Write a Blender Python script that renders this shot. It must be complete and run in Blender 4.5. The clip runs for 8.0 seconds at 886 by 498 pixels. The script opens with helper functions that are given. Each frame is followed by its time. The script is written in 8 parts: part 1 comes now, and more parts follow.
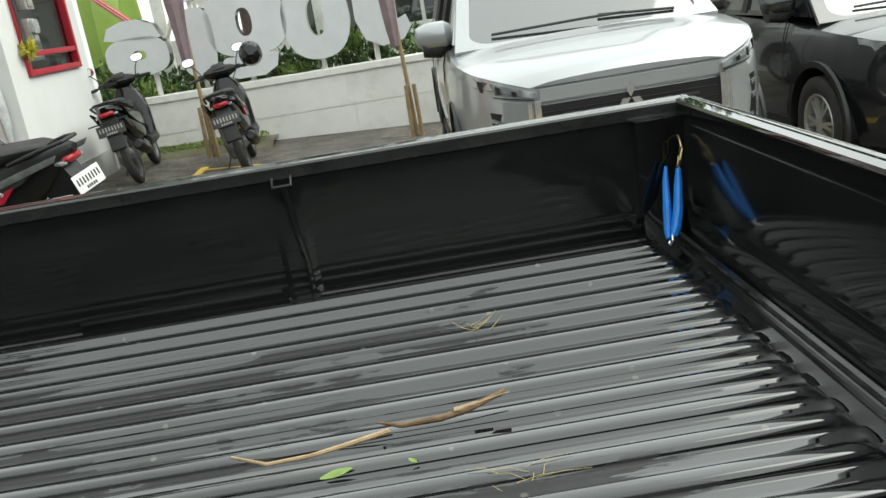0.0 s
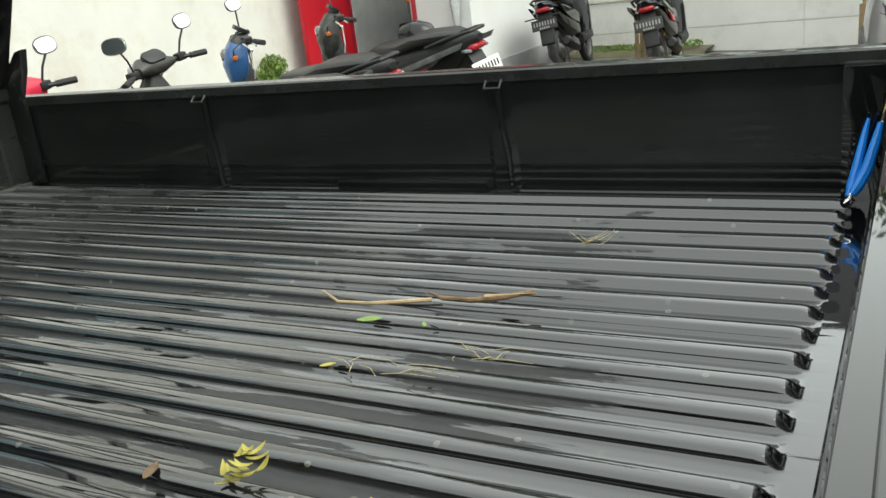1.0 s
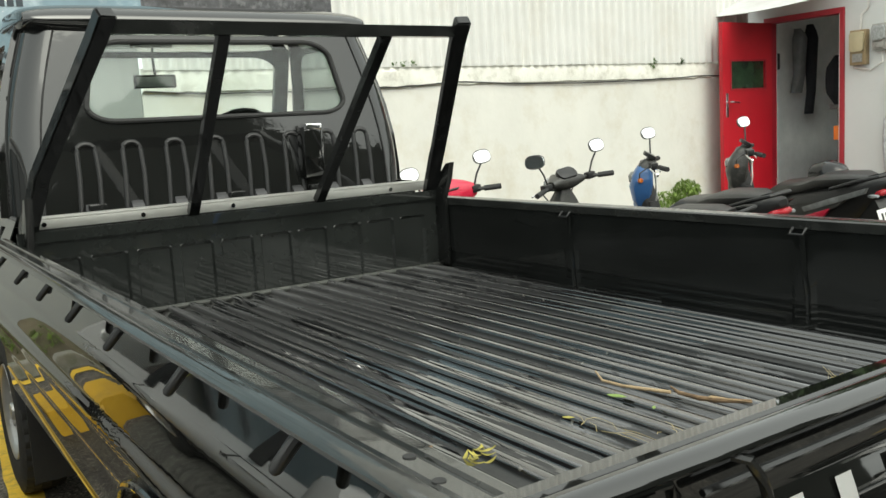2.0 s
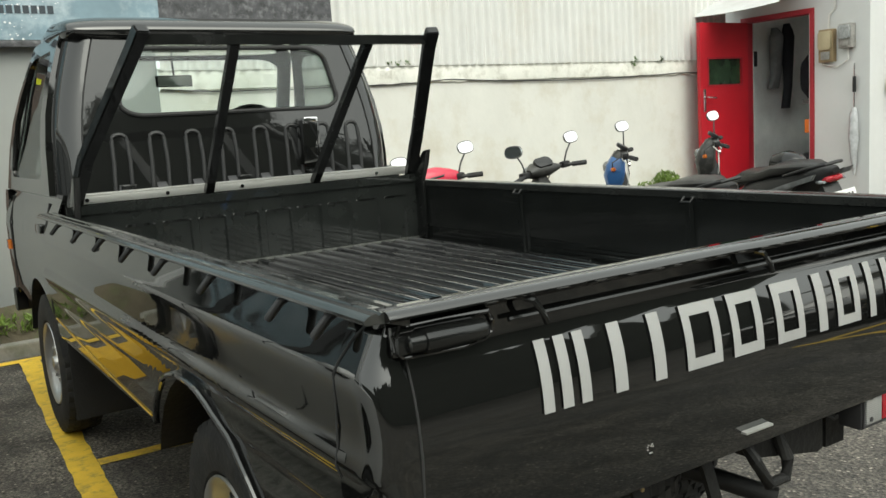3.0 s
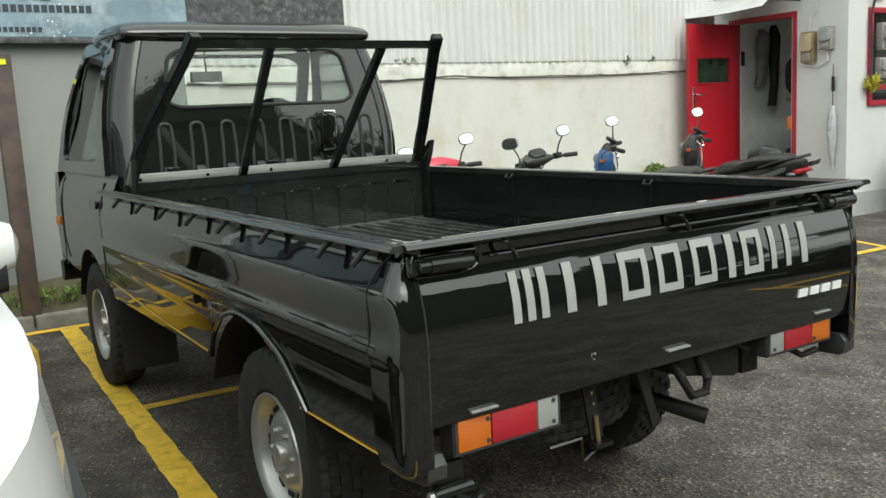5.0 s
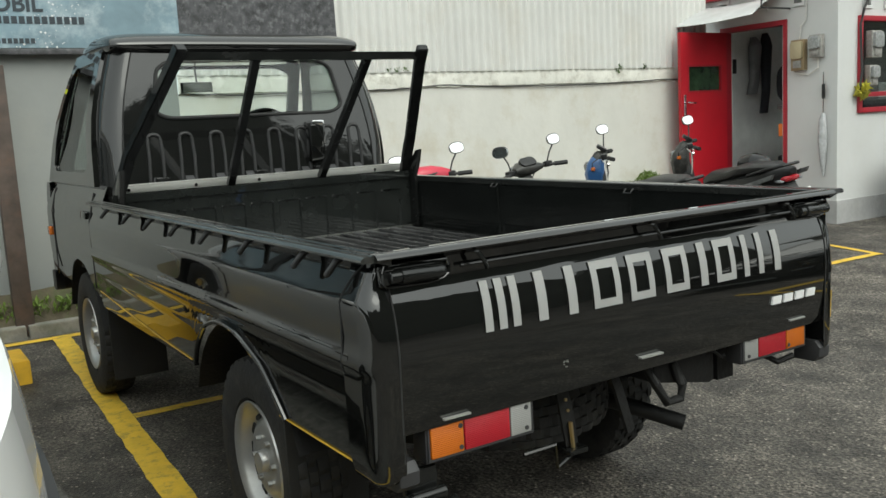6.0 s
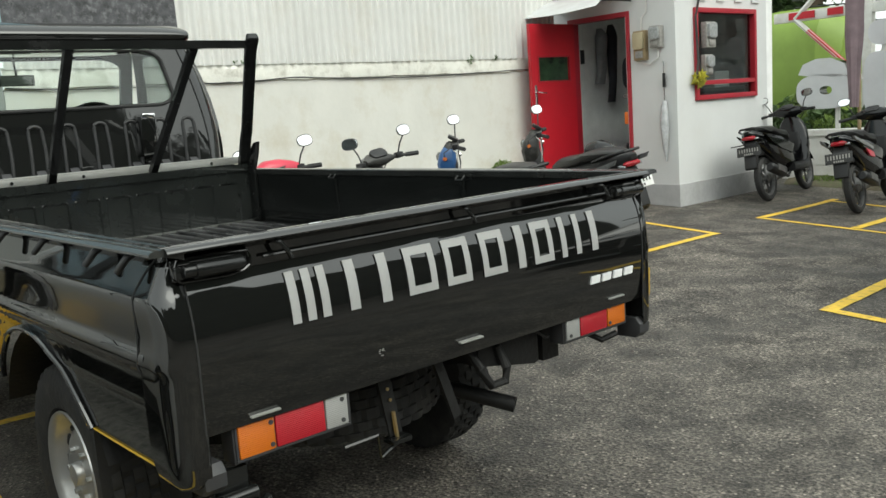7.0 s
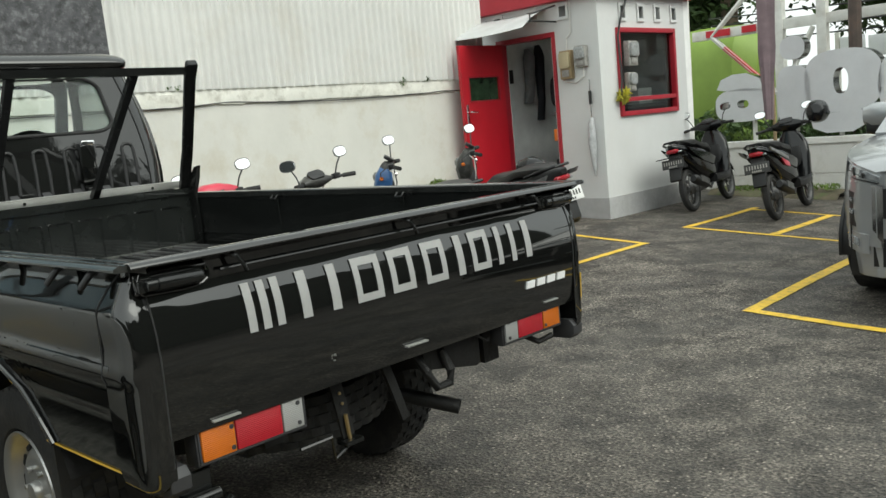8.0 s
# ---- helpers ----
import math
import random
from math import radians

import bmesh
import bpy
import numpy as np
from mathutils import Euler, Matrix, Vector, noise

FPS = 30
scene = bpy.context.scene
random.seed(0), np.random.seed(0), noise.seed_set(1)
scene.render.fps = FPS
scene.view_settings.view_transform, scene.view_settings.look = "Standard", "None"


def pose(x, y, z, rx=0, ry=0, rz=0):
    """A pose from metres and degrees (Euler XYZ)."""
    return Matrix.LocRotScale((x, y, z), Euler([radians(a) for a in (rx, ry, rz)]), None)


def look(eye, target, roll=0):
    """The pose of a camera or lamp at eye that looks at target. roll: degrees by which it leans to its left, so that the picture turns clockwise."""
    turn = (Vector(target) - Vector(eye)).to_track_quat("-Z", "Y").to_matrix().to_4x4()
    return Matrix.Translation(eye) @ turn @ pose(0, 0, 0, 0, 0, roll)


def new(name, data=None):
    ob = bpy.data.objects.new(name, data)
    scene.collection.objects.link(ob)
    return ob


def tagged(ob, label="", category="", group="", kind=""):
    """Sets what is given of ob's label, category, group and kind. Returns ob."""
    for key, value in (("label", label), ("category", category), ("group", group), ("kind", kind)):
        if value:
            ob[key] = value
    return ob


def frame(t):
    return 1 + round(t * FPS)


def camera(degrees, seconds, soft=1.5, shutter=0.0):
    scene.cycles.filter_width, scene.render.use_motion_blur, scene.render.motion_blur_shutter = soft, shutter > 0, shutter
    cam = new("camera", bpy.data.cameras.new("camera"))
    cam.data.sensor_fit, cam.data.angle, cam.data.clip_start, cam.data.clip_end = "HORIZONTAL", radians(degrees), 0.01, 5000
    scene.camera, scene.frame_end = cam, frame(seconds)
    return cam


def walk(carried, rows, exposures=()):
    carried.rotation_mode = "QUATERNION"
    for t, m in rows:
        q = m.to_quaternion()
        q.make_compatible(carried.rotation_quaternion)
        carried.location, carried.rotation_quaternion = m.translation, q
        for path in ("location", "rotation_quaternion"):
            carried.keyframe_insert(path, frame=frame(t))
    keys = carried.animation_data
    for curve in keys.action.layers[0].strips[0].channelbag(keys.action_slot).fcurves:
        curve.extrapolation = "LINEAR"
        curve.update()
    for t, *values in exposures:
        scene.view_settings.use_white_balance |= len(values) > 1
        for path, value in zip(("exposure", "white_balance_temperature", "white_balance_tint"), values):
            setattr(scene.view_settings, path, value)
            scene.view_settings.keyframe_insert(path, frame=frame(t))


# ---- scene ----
cam = camera(53.7, 8.0)
PATH = [
    (0, (-0.558, -0.926, 1.322), (-0.529, 0.996, 0.769), -9.3),
    (0.5, (-0.243, -0.968, 1.278), (-0.654, 0.876, 0.623), -8.3),
    (1, (-0.01, -0.979, 1.284), (-0.953, 0.674, 0.67), -7.1),
    (1.5, (0.233, -1.021, 1.306), (-1.207, 0.302, 0.887), -6.1),
    (1.8, (0.372, -1.081, 1.319), (-1.235, 0.068, 1.003), -4.5),
    (2, (0.461, -1.149, 1.33), (-1.189, -0.054, 1.054), -3.4),
    (2.2, (0.581, -1.242, 1.325), (-1.084, -0.164, 1.069), -3.1),
    (3.3, (1.142, -1.367, 1.304), (-0.506, -0.274, 1.001), -3.9),
    (3.5, (1.205, -1.356, 1.304), (-0.414, -0.225, 0.993), -4.7),
    (4, (1.306, -1.468, 1.298), (-0.258, -0.261, 0.989), -6.5),
    (4.5, (1.424, -1.641, 1.304), (-0.192, -0.501, 1.005), -5.4),
    (4.7, (1.466, -1.681, 1.305), (-0.17, -0.571, 1.004), -4.0),
    (5.8, (1.522, -1.63, 1.309), (-0.169, -0.6, 1.025), -2.9),
    (6, (1.554, -1.641, 1.313), (-0.109, -0.564, 1.032), -3.2),
    (6.5, (1.577, -1.537, 1.295), (0.057, -0.271, 1.002), -4.0),
    (7, (1.61, -1.499, 1.283), (0.124, -0.197, 0.971), -4.1),
    (7.5, (1.655, -1.512, 1.284), (0.172, -0.208, 0.973), -4.0),
    (8, (1.708, -1.617, 1.277), (0.32, -0.204, 1.0), -5.4),
]
SKY, SUN = 0.13, 0.5
EXPOSURES = [(0.0, 1.22, 6600, 0), (1.0, 1.34, 6650, 0), (2.0, 1.18, 6800, 0), (3.3, 1.06, 6700, 0), (4.7, 1.03, 6600, 0), (5.8, 0.71, 6550, 0), (6.5, 0.88, 6550, 0), (7.0, 0.92, 6550, 0), (7.4, 1.04, 6550, 0), (8.0, 0.8, 6550, 0)]

walk(cam, [(t, look(eye, target, roll)) for t, eye, target, roll in PATH], EXPOSURES)

# ---- light ----
world = bpy.data.worlds.new("overcast_sky")
scene.world = world
world.use_nodes = True
_wn = world.node_tree.nodes
_wl = world.node_tree.links
_bg = _wn["Background"]
_sky = _wn.new("ShaderNodeTexSky")
_sky.sky_type = 'NISHITA'
_sky.sun_disc = False
_sky.sun_elevation = radians(48)
_sky.sun_rotation = radians(84)
_sky.air_density = 1.0
_sky.dust_density = 6.0
_sky.ozone_density = 1.0
_hsv = _wn.new("ShaderNodeHueSaturation")
_hsv.inputs["Saturation"].default_value = 0.22
_wl.new(_sky.outputs[0], _hsv.inputs["Color"])
# an even cloud layer over the clear-sky gradient
_mix = _wn.new("ShaderNodeMix")
_mix.data_type = 'RGBA'
_mix.inputs["Factor"].default_value = 0.6
_wl.new(_hsv.outputs[0], _mix.inputs["A"])
_mix.inputs["B"].default_value = (7.6, 7.8, 8.0, 1)
_wl.new(_mix.outputs["Result"], _bg.inputs["Color"])
_bg.inputs["Strength"].default_value = SKY
sun = new("sun", bpy.data.lights.new("sun", "SUN"))
sun.data.energy = SUN
sun.data.angle = radians(50)
sun.data.color = (1.0, 0.97, 0.92)
sun.matrix_world = look((9.0, 1.0, 11.0), (0, 0, 0))


# ---- materials ----
def mat(name, color, rough=0.5, metal=0.0, vary=0.12, scale=6.0, bump=0.0, bump_scale=60.0, coat=0.0,
        rough_vary=0.0, spec=0.5, per_object=0.0, dirt=None, dirt_amount=0.0, dirt_scale=2.5):
    m = bpy.data.materials.new(name)
    m.use_nodes = True
    nt = m.node_tree
    N, L = nt.nodes, nt.links
    b = N["Principled BSDF"]
    b.inputs["Roughness"].default_value = rough
    b.inputs["Metallic"].default_value = metal
    b.inputs["Coat Weight"].default_value = coat
    b.inputs["Coat Roughness"].default_value = 0.03
    b.inputs["Specular IOR Level"].default_value = spec
    tc = N.new("ShaderNodeTexCoord")
    n1 = N.new("ShaderNodeTexNoise")
    n1.inputs["Scale"].default_value = scale
    n1.inputs["Detail"].default_value = 8
    n1.inputs["Roughness"].default_value = 0.62
    L.new(tc.outputs["Object"], n1.inputs["Vector"])
    ramp = N.new("ShaderNodeMapRange")
    ramp.inputs["From Min"].default_value = 0.3
    ramp.inputs["From Max"].default_value = 0.7
    ramp.inputs["To Min"].default_value = 1 - vary
    ramp.inputs["To Max"].default_value = 1 + vary
    L.new(n1.outputs["Fac"], ramp.inputs["Value"])
    mul = N.new("ShaderNodeVectorMath")
    mul.operation = 'SCALE'
    mul.inputs[0].default_value = color
    L.new(ramp.outputs[0], mul.inputs["Scale"])
    col = mul.outputs[0]
    if per_object:
        oi = N.new("ShaderNodeObjectInfo")
        r2 = N.new("ShaderNodeMapRange")
        r2.inputs["To Min"].default_value = 1 - per_object
        r2.inputs["To Max"].default_value = 1 + per_object
        L.new(oi.outputs["Random"], r2.inputs["Value"])
        m2 = N.new("ShaderNodeVectorMath")
        m2.operation = 'SCALE'
        L.new(col, m2.inputs[0])
        L.new(r2.outputs[0], m2.inputs["Scale"])
        col = m2.outputs[0]
    if dirt:
        nd = N.new("ShaderNodeTexNoise")
        nd.inputs["Scale"].default_value = dirt_scale
        nd.inputs["Detail"].default_value = 10
        nd.inputs["Roughness"].default_value = 0.7
        L.new(tc.outputs["Object"], nd.inputs["Vector"])
        rd = N.new("ShaderNodeMapRange")
        rd.inputs["From Min"].default_value = 0.5
        rd.inputs["From Max"].default_value = 0.72
        rd.inputs["To Max"].default_value = dirt_amount
        L.new(nd.outputs["Fac"], rd.inputs["Value"])
        mx = N.new("ShaderNodeMix")
        mx.data_type = 'RGBA'
        L.new(rd.outputs[0], mx.inputs["Factor"])
        L.new(col, mx.inputs["A"])
        mx.inputs["B"].default_value = (*dirt, 1)
        col = mx.outputs["Result"]
    L.new(col, b.inputs["Base Color"])
    if rough_vary:
        n2 = N.new("ShaderNodeTexNoise")
        n2.inputs["Scale"].default_value = scale * 2.3
        n2.inputs["Detail"].default_value = 6
        L.new(tc.outputs["Object"], n2.inputs["Vector"])
        r3 = N.new("ShaderNodeMapRange")
        r3.inputs["From Min"].default_value = 0.35
        r3.inputs["From Max"].default_value = 0.68
        r3.inputs["To Min"].default_value = max(0.02, rough - rough_vary)
        r3.inputs["To Max"].default_value = rough + rough_vary
        L.new(n2.outputs["Fac"], r3.inputs["Value"])
        L.new(r3.outputs[0], b.inputs["Roughness"])
    if bump:
        n3 = N.new("ShaderNodeTexNoise")
        n3.inputs["Scale"].default_value = bump_scale
        n3.inputs["Detail"].default_value = 5
        L.new(tc.outputs["Object"], n3.inputs["Vector"])
        bp = N.new("ShaderNodeBump")
        bp.inputs["Strength"].default_value = bump
        bp.inputs["Distance"].default_value = 0.01
        L.new(n3.outputs["Fac"], bp.inputs["Height"])
        L.new(bp.outputs[0], b.inputs["Normal"])
    return m


def glass(name, tint=(0.9, 0.95, 0.93), rough=0.0):
    m = bpy.data.materials.new(name)
    m.use_nodes = True
    b = m.node_tree.nodes["Principled BSDF"]
    b.inputs["Base Color"].default_value = (*tint, 1)
    b.inputs["Transmission Weight"].default_value = 1.0
    b.inputs["Roughness"].default_value = rough
    b.inputs["IOR"].default_value = 1.03
    b.inputs["Coat Weight"].default_value = 0.6
    b.inputs["Coat Roughness"].default_value = 0.02
    return m


def lens(name, color):
    """Ribbed coloured lamp lens."""
    m = mat(name, color, rough=0.22, vary=0.06, coat=0.6)
    N, L = m.node_tree.nodes, m.node_tree.links
    tc = N.new("ShaderNodeTexCoord")
    w = N.new("ShaderNodeTexWave")
    w.bands_direction = 'Y'
    w.inputs["Scale"].default_value = 110.0
    w2 = N.new("ShaderNodeTexWave")
    w2.bands_direction = 'Z'
    w2.inputs["Scale"].default_value = 70.0
    ad = N.new("ShaderNodeMath")
    L.new(tc.outputs["Object"], w.inputs["Vector"])
    L.new(tc.outputs["Object"], w2.inputs["Vector"])
    L.new(w.outputs["Fac"], ad.inputs[0])
    L.new(w2.outputs["Fac"], ad.inputs[1])
    bp = N.new("ShaderNodeBump")
    bp.inputs["Strength"].default_value = 0.45
    bp.inputs["Distance"].default_value = 0.003
    L.new(ad.outputs[0], bp.inputs["Height"])
    L.new(bp.outputs[0], N["Principled BSDF"].inputs["Normal"])
    return m


def wet_floor(name):
    """Black painted pressed steel with drying water: mirror-like wet tongues along the ribs between duller dusty film."""
    m = bpy.data.materials.new(name)
    m.use_nodes = True
    nt = m.node_tree
    N, L = nt.nodes, nt.links
    b = N["Principled BSDF"]
    tc = N.new("ShaderNodeTexCoord")

    def noise_at(sx, sy, scale, detail=8, rough=0.6, distort=0.0):
        mp = N.new("ShaderNodeMapping")
        mp.inputs["Scale"].default_value = (sx, sy, 1.0)
        L.new(tc.outputs["Object"], mp.inputs["Vector"])
        n = N.new("ShaderNodeTexNoise")
        n.inputs["Scale"].default_value = scale
        n.inputs["Detail"].default_value = detail
        n.inputs["Roughness"].default_value = rough
        n.inputs["Distortion"].default_value = distort
        L.new(mp.outputs[0], n.inputs["Vector"])
        return n.outputs["Fac"]

    def rng(src, a, c, lo=0.0, hi=1.0):
        r = N.new("ShaderNodeMapRange")
        r.inputs["From Min"].default_value = a
        r.inputs["From Max"].default_value = c
        r.inputs["To Min"].default_value = lo
        r.inputs["To Max"].default_value = hi
        L.new(src, r.inputs["Value"])
        return r.outputs[0]

    def op(kind, a, c):
        o = N.new("ShaderNodeMath")
        o.operation = kind
        for k, v in enumerate((a, c)):
            if isinstance(v, (int, float)):
                o.inputs[k].default_value = v
            else:
                L.new(v, o.inputs[k])
        return o.outputs[0]
    broad = noise_at(0.55, 1.7, 1.2, 4, 0.5)
    tongue = noise_at(0.75, 13.0, 2.4, 8, 0.62, 0.15)
    fine = noise_at(1, 1, 55, 8)
    streak = noise_at(1.5, 60.0, 1.5, 6, 0.7)
    xyz = N.new("ShaderNodeSeparateXYZ")
    L.new(tc.outputs["Object"], xyz.inputs[0])
    # rain water stands longest near the tailgate
    pool = op('ADD', rng(xyz.outputs["X"], -1.30, -0.95, -0.055, 0.022), rng(xyz.outputs["X"], -0.50, -0.2, 0.0, 0.07))
    # and has dried first in two hollows
    for cx, cy, rx, ry in ((-0.55, -0.12, 0.36, 0.20), (-1.05, -0.55, 0.5, 0.16)):
        mv = N.new("ShaderNodeMapping")
        mv.vector_type = 'TEXTURE'
        mv.inputs["Location"].default_value = (cx, cy, 0.79)
        mv.inputs["Scale"].default_value = (rx, ry, 1.0)
        L.new(tc.outputs["Object"], mv.inputs["Vector"])
        ln = N.new("ShaderNodeVectorMath")
        ln.operation = 'LENGTH'
        L.new(mv.outputs[0], ln.inputs[0])
        pool = op('ADD', pool, rng(ln.outputs["Value"], 0.3, 1.1, -0.075, 0.0))
    wet = rng(op('ADD', op('ADD', op('MULTIPLY', broad, 0.36), op('MULTIPLY', tongue, 0.64)), pool), 0.470, 0.481)
    # the crowns of the ribs are washed clean, the dirt lies in the valleys between them
    wet = op('MAXIMUM', wet, op('MULTIPLY', rng(xyz.outputs["Z"], 0.7885, 0.7930, 0.0, 0.72), rng(xyz.outputs["X"], -2.25, -1.55, 0.25, 1.0)))
    dust = rng(op('ADD', op('MULTIPLY', fine, 0.5), op('MULTIPLY', streak, 0.5)), 0.36, 0.66, 0.003, 0.014)
    # paler towards the cab, making up in colour for weak reflections
    dust = op('ADD', dust, rng(xyz.outputs["X"], -0.9, -1.9, 0.0, 0.010))
    # pale crowns towards the cab: dry road dust plus sheen put into colour
    worn = op('MULTIPLY', rng(streak, 0.35, 0.62, 0.35, 1.0), rng(xyz.outputs["Z"], 0.784, 0.793, 0.04, 1.0))
    dust = op('ADD', dust, op('MULTIPLY', rng(xyz.outputs["X"], -1.5, -2.35, 0.0, 0.105), worn))
    # small dried drops and grit
    vor = N.new("ShaderNodeTexVoronoi")
    vor.inputs["Scale"].default_value = 42
    L.new(tc.outputs["Object"], vor.inputs["Vector"])
    sep = N.new("ShaderNodeSeparateColor")
    L.new(vor.outputs["Color"], sep.inputs[0])
    spot = op('MULTIPLY', rng(sep.outputs[0], 0.90, 0.93), rng(vor.outputs["Distance"], 0.16, 0.22, 1.0, 0.0))
    mx = N.new("ShaderNodeMix")
    mx.data_type = 'RGBA'
    L.new(wet, mx.inputs["Factor"])
    L.new(dust, mx.inputs["A"])
    mx.inputs["B"].default_value = (0.006, 0.006, 0.007, 1)
    m2 = N.new("ShaderNodeMix")
    m2.data_type = 'RGBA'
    L.new(op('MULTIPLY', spot, 0.5), m2.inputs["Factor"])
    L.new(mx.outputs["Result"], m2.inputs["A"])
    m2.inputs["B"].default_value = (0.16, 0.15, 0.13, 1)
    L.new(m2.outputs["Result"], b.inputs["Base Color"])
    L.new(rng(wet, 0, 1, 0.40, 0.03), b.inputs["Roughness"])
    b.inputs["Specular IOR Level"].default_value = 0.55
    L.new(rng(wet, 0, 1, 0.06, 1.0), b.inputs["Coat Weight"])
    L.new(rng(wet, 0, 1, 0.09, 0.015), b.inputs["Coat Roughness"])
    b.inputs["Coat IOR"].default_value = 1.68
    bp = N.new("ShaderNodeBump")
    L.new(rng(wet, 0, 1, 0.14, 0.012), bp.inputs["Strength"])
    bp.inputs["Distance"].default_value = 0.004
    L.new(op('ADD', fine, spot), bp.inputs["Height"])
    L.new(bp.outputs[0], b.inputs["Normal"])
    return m


def asphalt_mat(name):
    """Worn asphalt: coarse dark and pale stones, dusty pale blotches, damp dark patches."""
    m = bpy.data.materials.new(name)
    m.use_nodes = True
    nt = m.node_tree
    N, L = nt.nodes, nt.links
    b = N["Principled BSDF"]
    tc = N.new("ShaderNodeTexCoord")

    def tex(kind, scale, detail=8, rough=0.6, distort=0.0):
        n = N.new(kind)
        n.inputs["Scale"].default_value = scale
        if kind == "ShaderNodeTexNoise":
            n.inputs["Detail"].default_value = detail
            n.inputs["Roughness"].default_value = rough
            n.inputs["Distortion"].default_value = distort
        L.new(tc.outputs["Object"], n.inputs["Vector"])
        return n

    def rng(src, a, c, lo=0.0, hi=1.0):
        r = N.new("ShaderNodeMapRange")
        r.inputs["From Min"].default_value = a
        r.inputs["From Max"].default_value = c
        r.inputs["To Min"].default_value = lo
        r.inputs["To Max"].default_value = hi
        L.new(src, r.inputs["Value"])
        return r.outputs[0]

    def op(kind, a, c):
        o = N.new("ShaderNodeMath")
        o.operation = kind
        for k, v in enumerate((a, c)):
            if isinstance(v, (int, float)):
                o.inputs[k].default_value = v
            else:
                L.new(v, o.inputs[k])
        return o.outputs[0]
    big = tex("ShaderNodeTexNoise", 0.8, 10, 0.68, 0.6).outputs["Fac"]
    blot = tex("ShaderNodeTexNoise", 3.3, 8, 0.7, 0.4).outputs["Fac"]
    grit = tex("ShaderNodeTexNoise", 75, 6, 0.75).outputs["Fac"]
    stones = tex("ShaderNodeTexVoronoi", 85)
    sep = N.new("ShaderNodeSeparateColor")
    L.new(stones.outputs["Color"], sep.inputs[0])
    base = op('MULTIPLY', rng(big, 0.33, 0.68, 0.040, 0.094), rng(blot, 0.40, 0.66, 0.58, 1.85))
    tone = op('MULTIPLY', base, rng(grit, 0.39, 0.62, 0.12, 2.05))
    tone = op('MULTIPLY', tone, rng(sep.outputs[1], 0.0, 1.0, 0.5, 1.5))
    pale = op('MULTIPLY', rng(sep.outputs[0], 0.955, 0.975), rng(stones.outputs["Distance"], 0.35, 0.5, 0.26, 0.0))
    tone = op('ADD', tone, pale)
    cobble = tex("ShaderNodeTexVoronoi", 30)
    sep2 = N.new("ShaderNodeSeparateColor")
    L.new(cobble.outputs["Color"], sep2.inputs[0])
    tone = op('ADD', tone, op('MULTIPLY', rng(sep2.outputs[0], 0.955, 0.965), rng(cobble.outputs["Distance"], 0.14, 0.26, 0.22, 0.0)))
    tint = N.new("ShaderNodeVectorMath")
    tint.operation = 'SCALE'
    tint.inputs[0].default_value = (1.08, 0.96, 0.81)
    L.new(tone, tint.inputs["Scale"])
    L.new(tint.outputs[0], b.inputs["Base Color"])
    L.new(rng(big, 0.35, 0.6, 0.45, 0.85), b.inputs["Roughness"])
    bp = N.new("ShaderNodeBump")
    bp.inputs["Strength"].default_value = 0.7
    bp.inputs["Distance"].default_value = 0.008
    L.new(op('ADD', stones.outputs["Distance"], grit), bp.inputs["Height"])
    L.new(bp.outputs[0], b.inputs["Normal"])
    return m


M_PAINT = mat("black_gloss_paint", (0.0055, 0.0057, 0.0054), rough=0.022, vary=0.1, rough_vary=0.010, spec=0.8, coat=0.25)
# side rails: a paler, blotchier black than the flanks
M_RAIL = mat("paler_black_rail_paint", (0.020, 0.021, 0.020), rough=0.09, vary=0.4, scale=9, rough_vary=0.05, spec=0.75, bump=0.05, bump_scale=12, dirt=(0.055, 0.055, 0.05), dirt_amount=0.5, dirt_scale=7)
M_CABPAINT = mat("black_cab_paint", (0.008, 0.0083, 0.008), rough=0.035, vary=0.15, rough_vary=0.02, spec=0.75, bump=0.10, bump_scale=4.5)
M_BEDSIDE = mat("black_bed_paint", (0.009, 0.0098, 0.0094), rough=0.08, vary=0.25, rough_vary=0.04, bump=0.10, bump_scale=5)
M_BEDGLOSS = mat("black_bed_gloss", (0.009, 0.0095, 0.0095), rough=0.10, vary=0.25, rough_vary=0.03, bump=0.06, bump_scale=5)
M_BEDFRONT = mat("glossy_black_bed_front", (0.017, 0.0188, 0.0178), rough=0.04, vary=0.25, rough_vary=0.02, bump=0.05, bump_scale=9, coat=0.35)
M_FLOOR = wet_floor("wet_bed_floor")
M_SATIN = mat("black_satin_steel", (0.009, 0.0095, 0.0092), rough=0.18, vary=0.3, rough_vary=0.12)
M_RUBBER = mat("black_rubber", (0.018, 0.018, 0.018), rough=0.75, vary=0.25, bump=0.2, bump_scale=90)
M_TYRE = mat("tyre_rubber", (0.022, 0.022, 0.022), rough=0.85, vary=0.3, bump=0.3, bump_scale=70, dirt=(0.10, 0.09, 0.075), dirt_amount=0.35, dirt_scale=8)
M_UNDER = mat("dirty_underbody", (0.006, 0.006, 0.006), rough=0.6, vary=0.4, bump=0.3, dirt=(0.022, 0.018, 0.015), dirt_amount=0.15, dirt_scale=9)
M_STEELRIM = mat("silver_wheel_paint", (0.46, 0.46, 0.45), rough=0.30, metal=0.6, vary=0.1, dirt=(0.25, 0.22, 0.18), dirt_amount=0.4, dirt_scale=9)
M_CHROME = mat("chrome", (0.75, 0.75, 0.76), rough=0.08, metal=1.0, vary=0.04)
M_ALU = mat("brushed_aluminium_strip", (0.42, 0.42, 0.40), rough=0.35, metal=0.5, vary=0.08, scale=20, dirt=(0.3, 0.28, 0.24), dirt_amount=0.3)
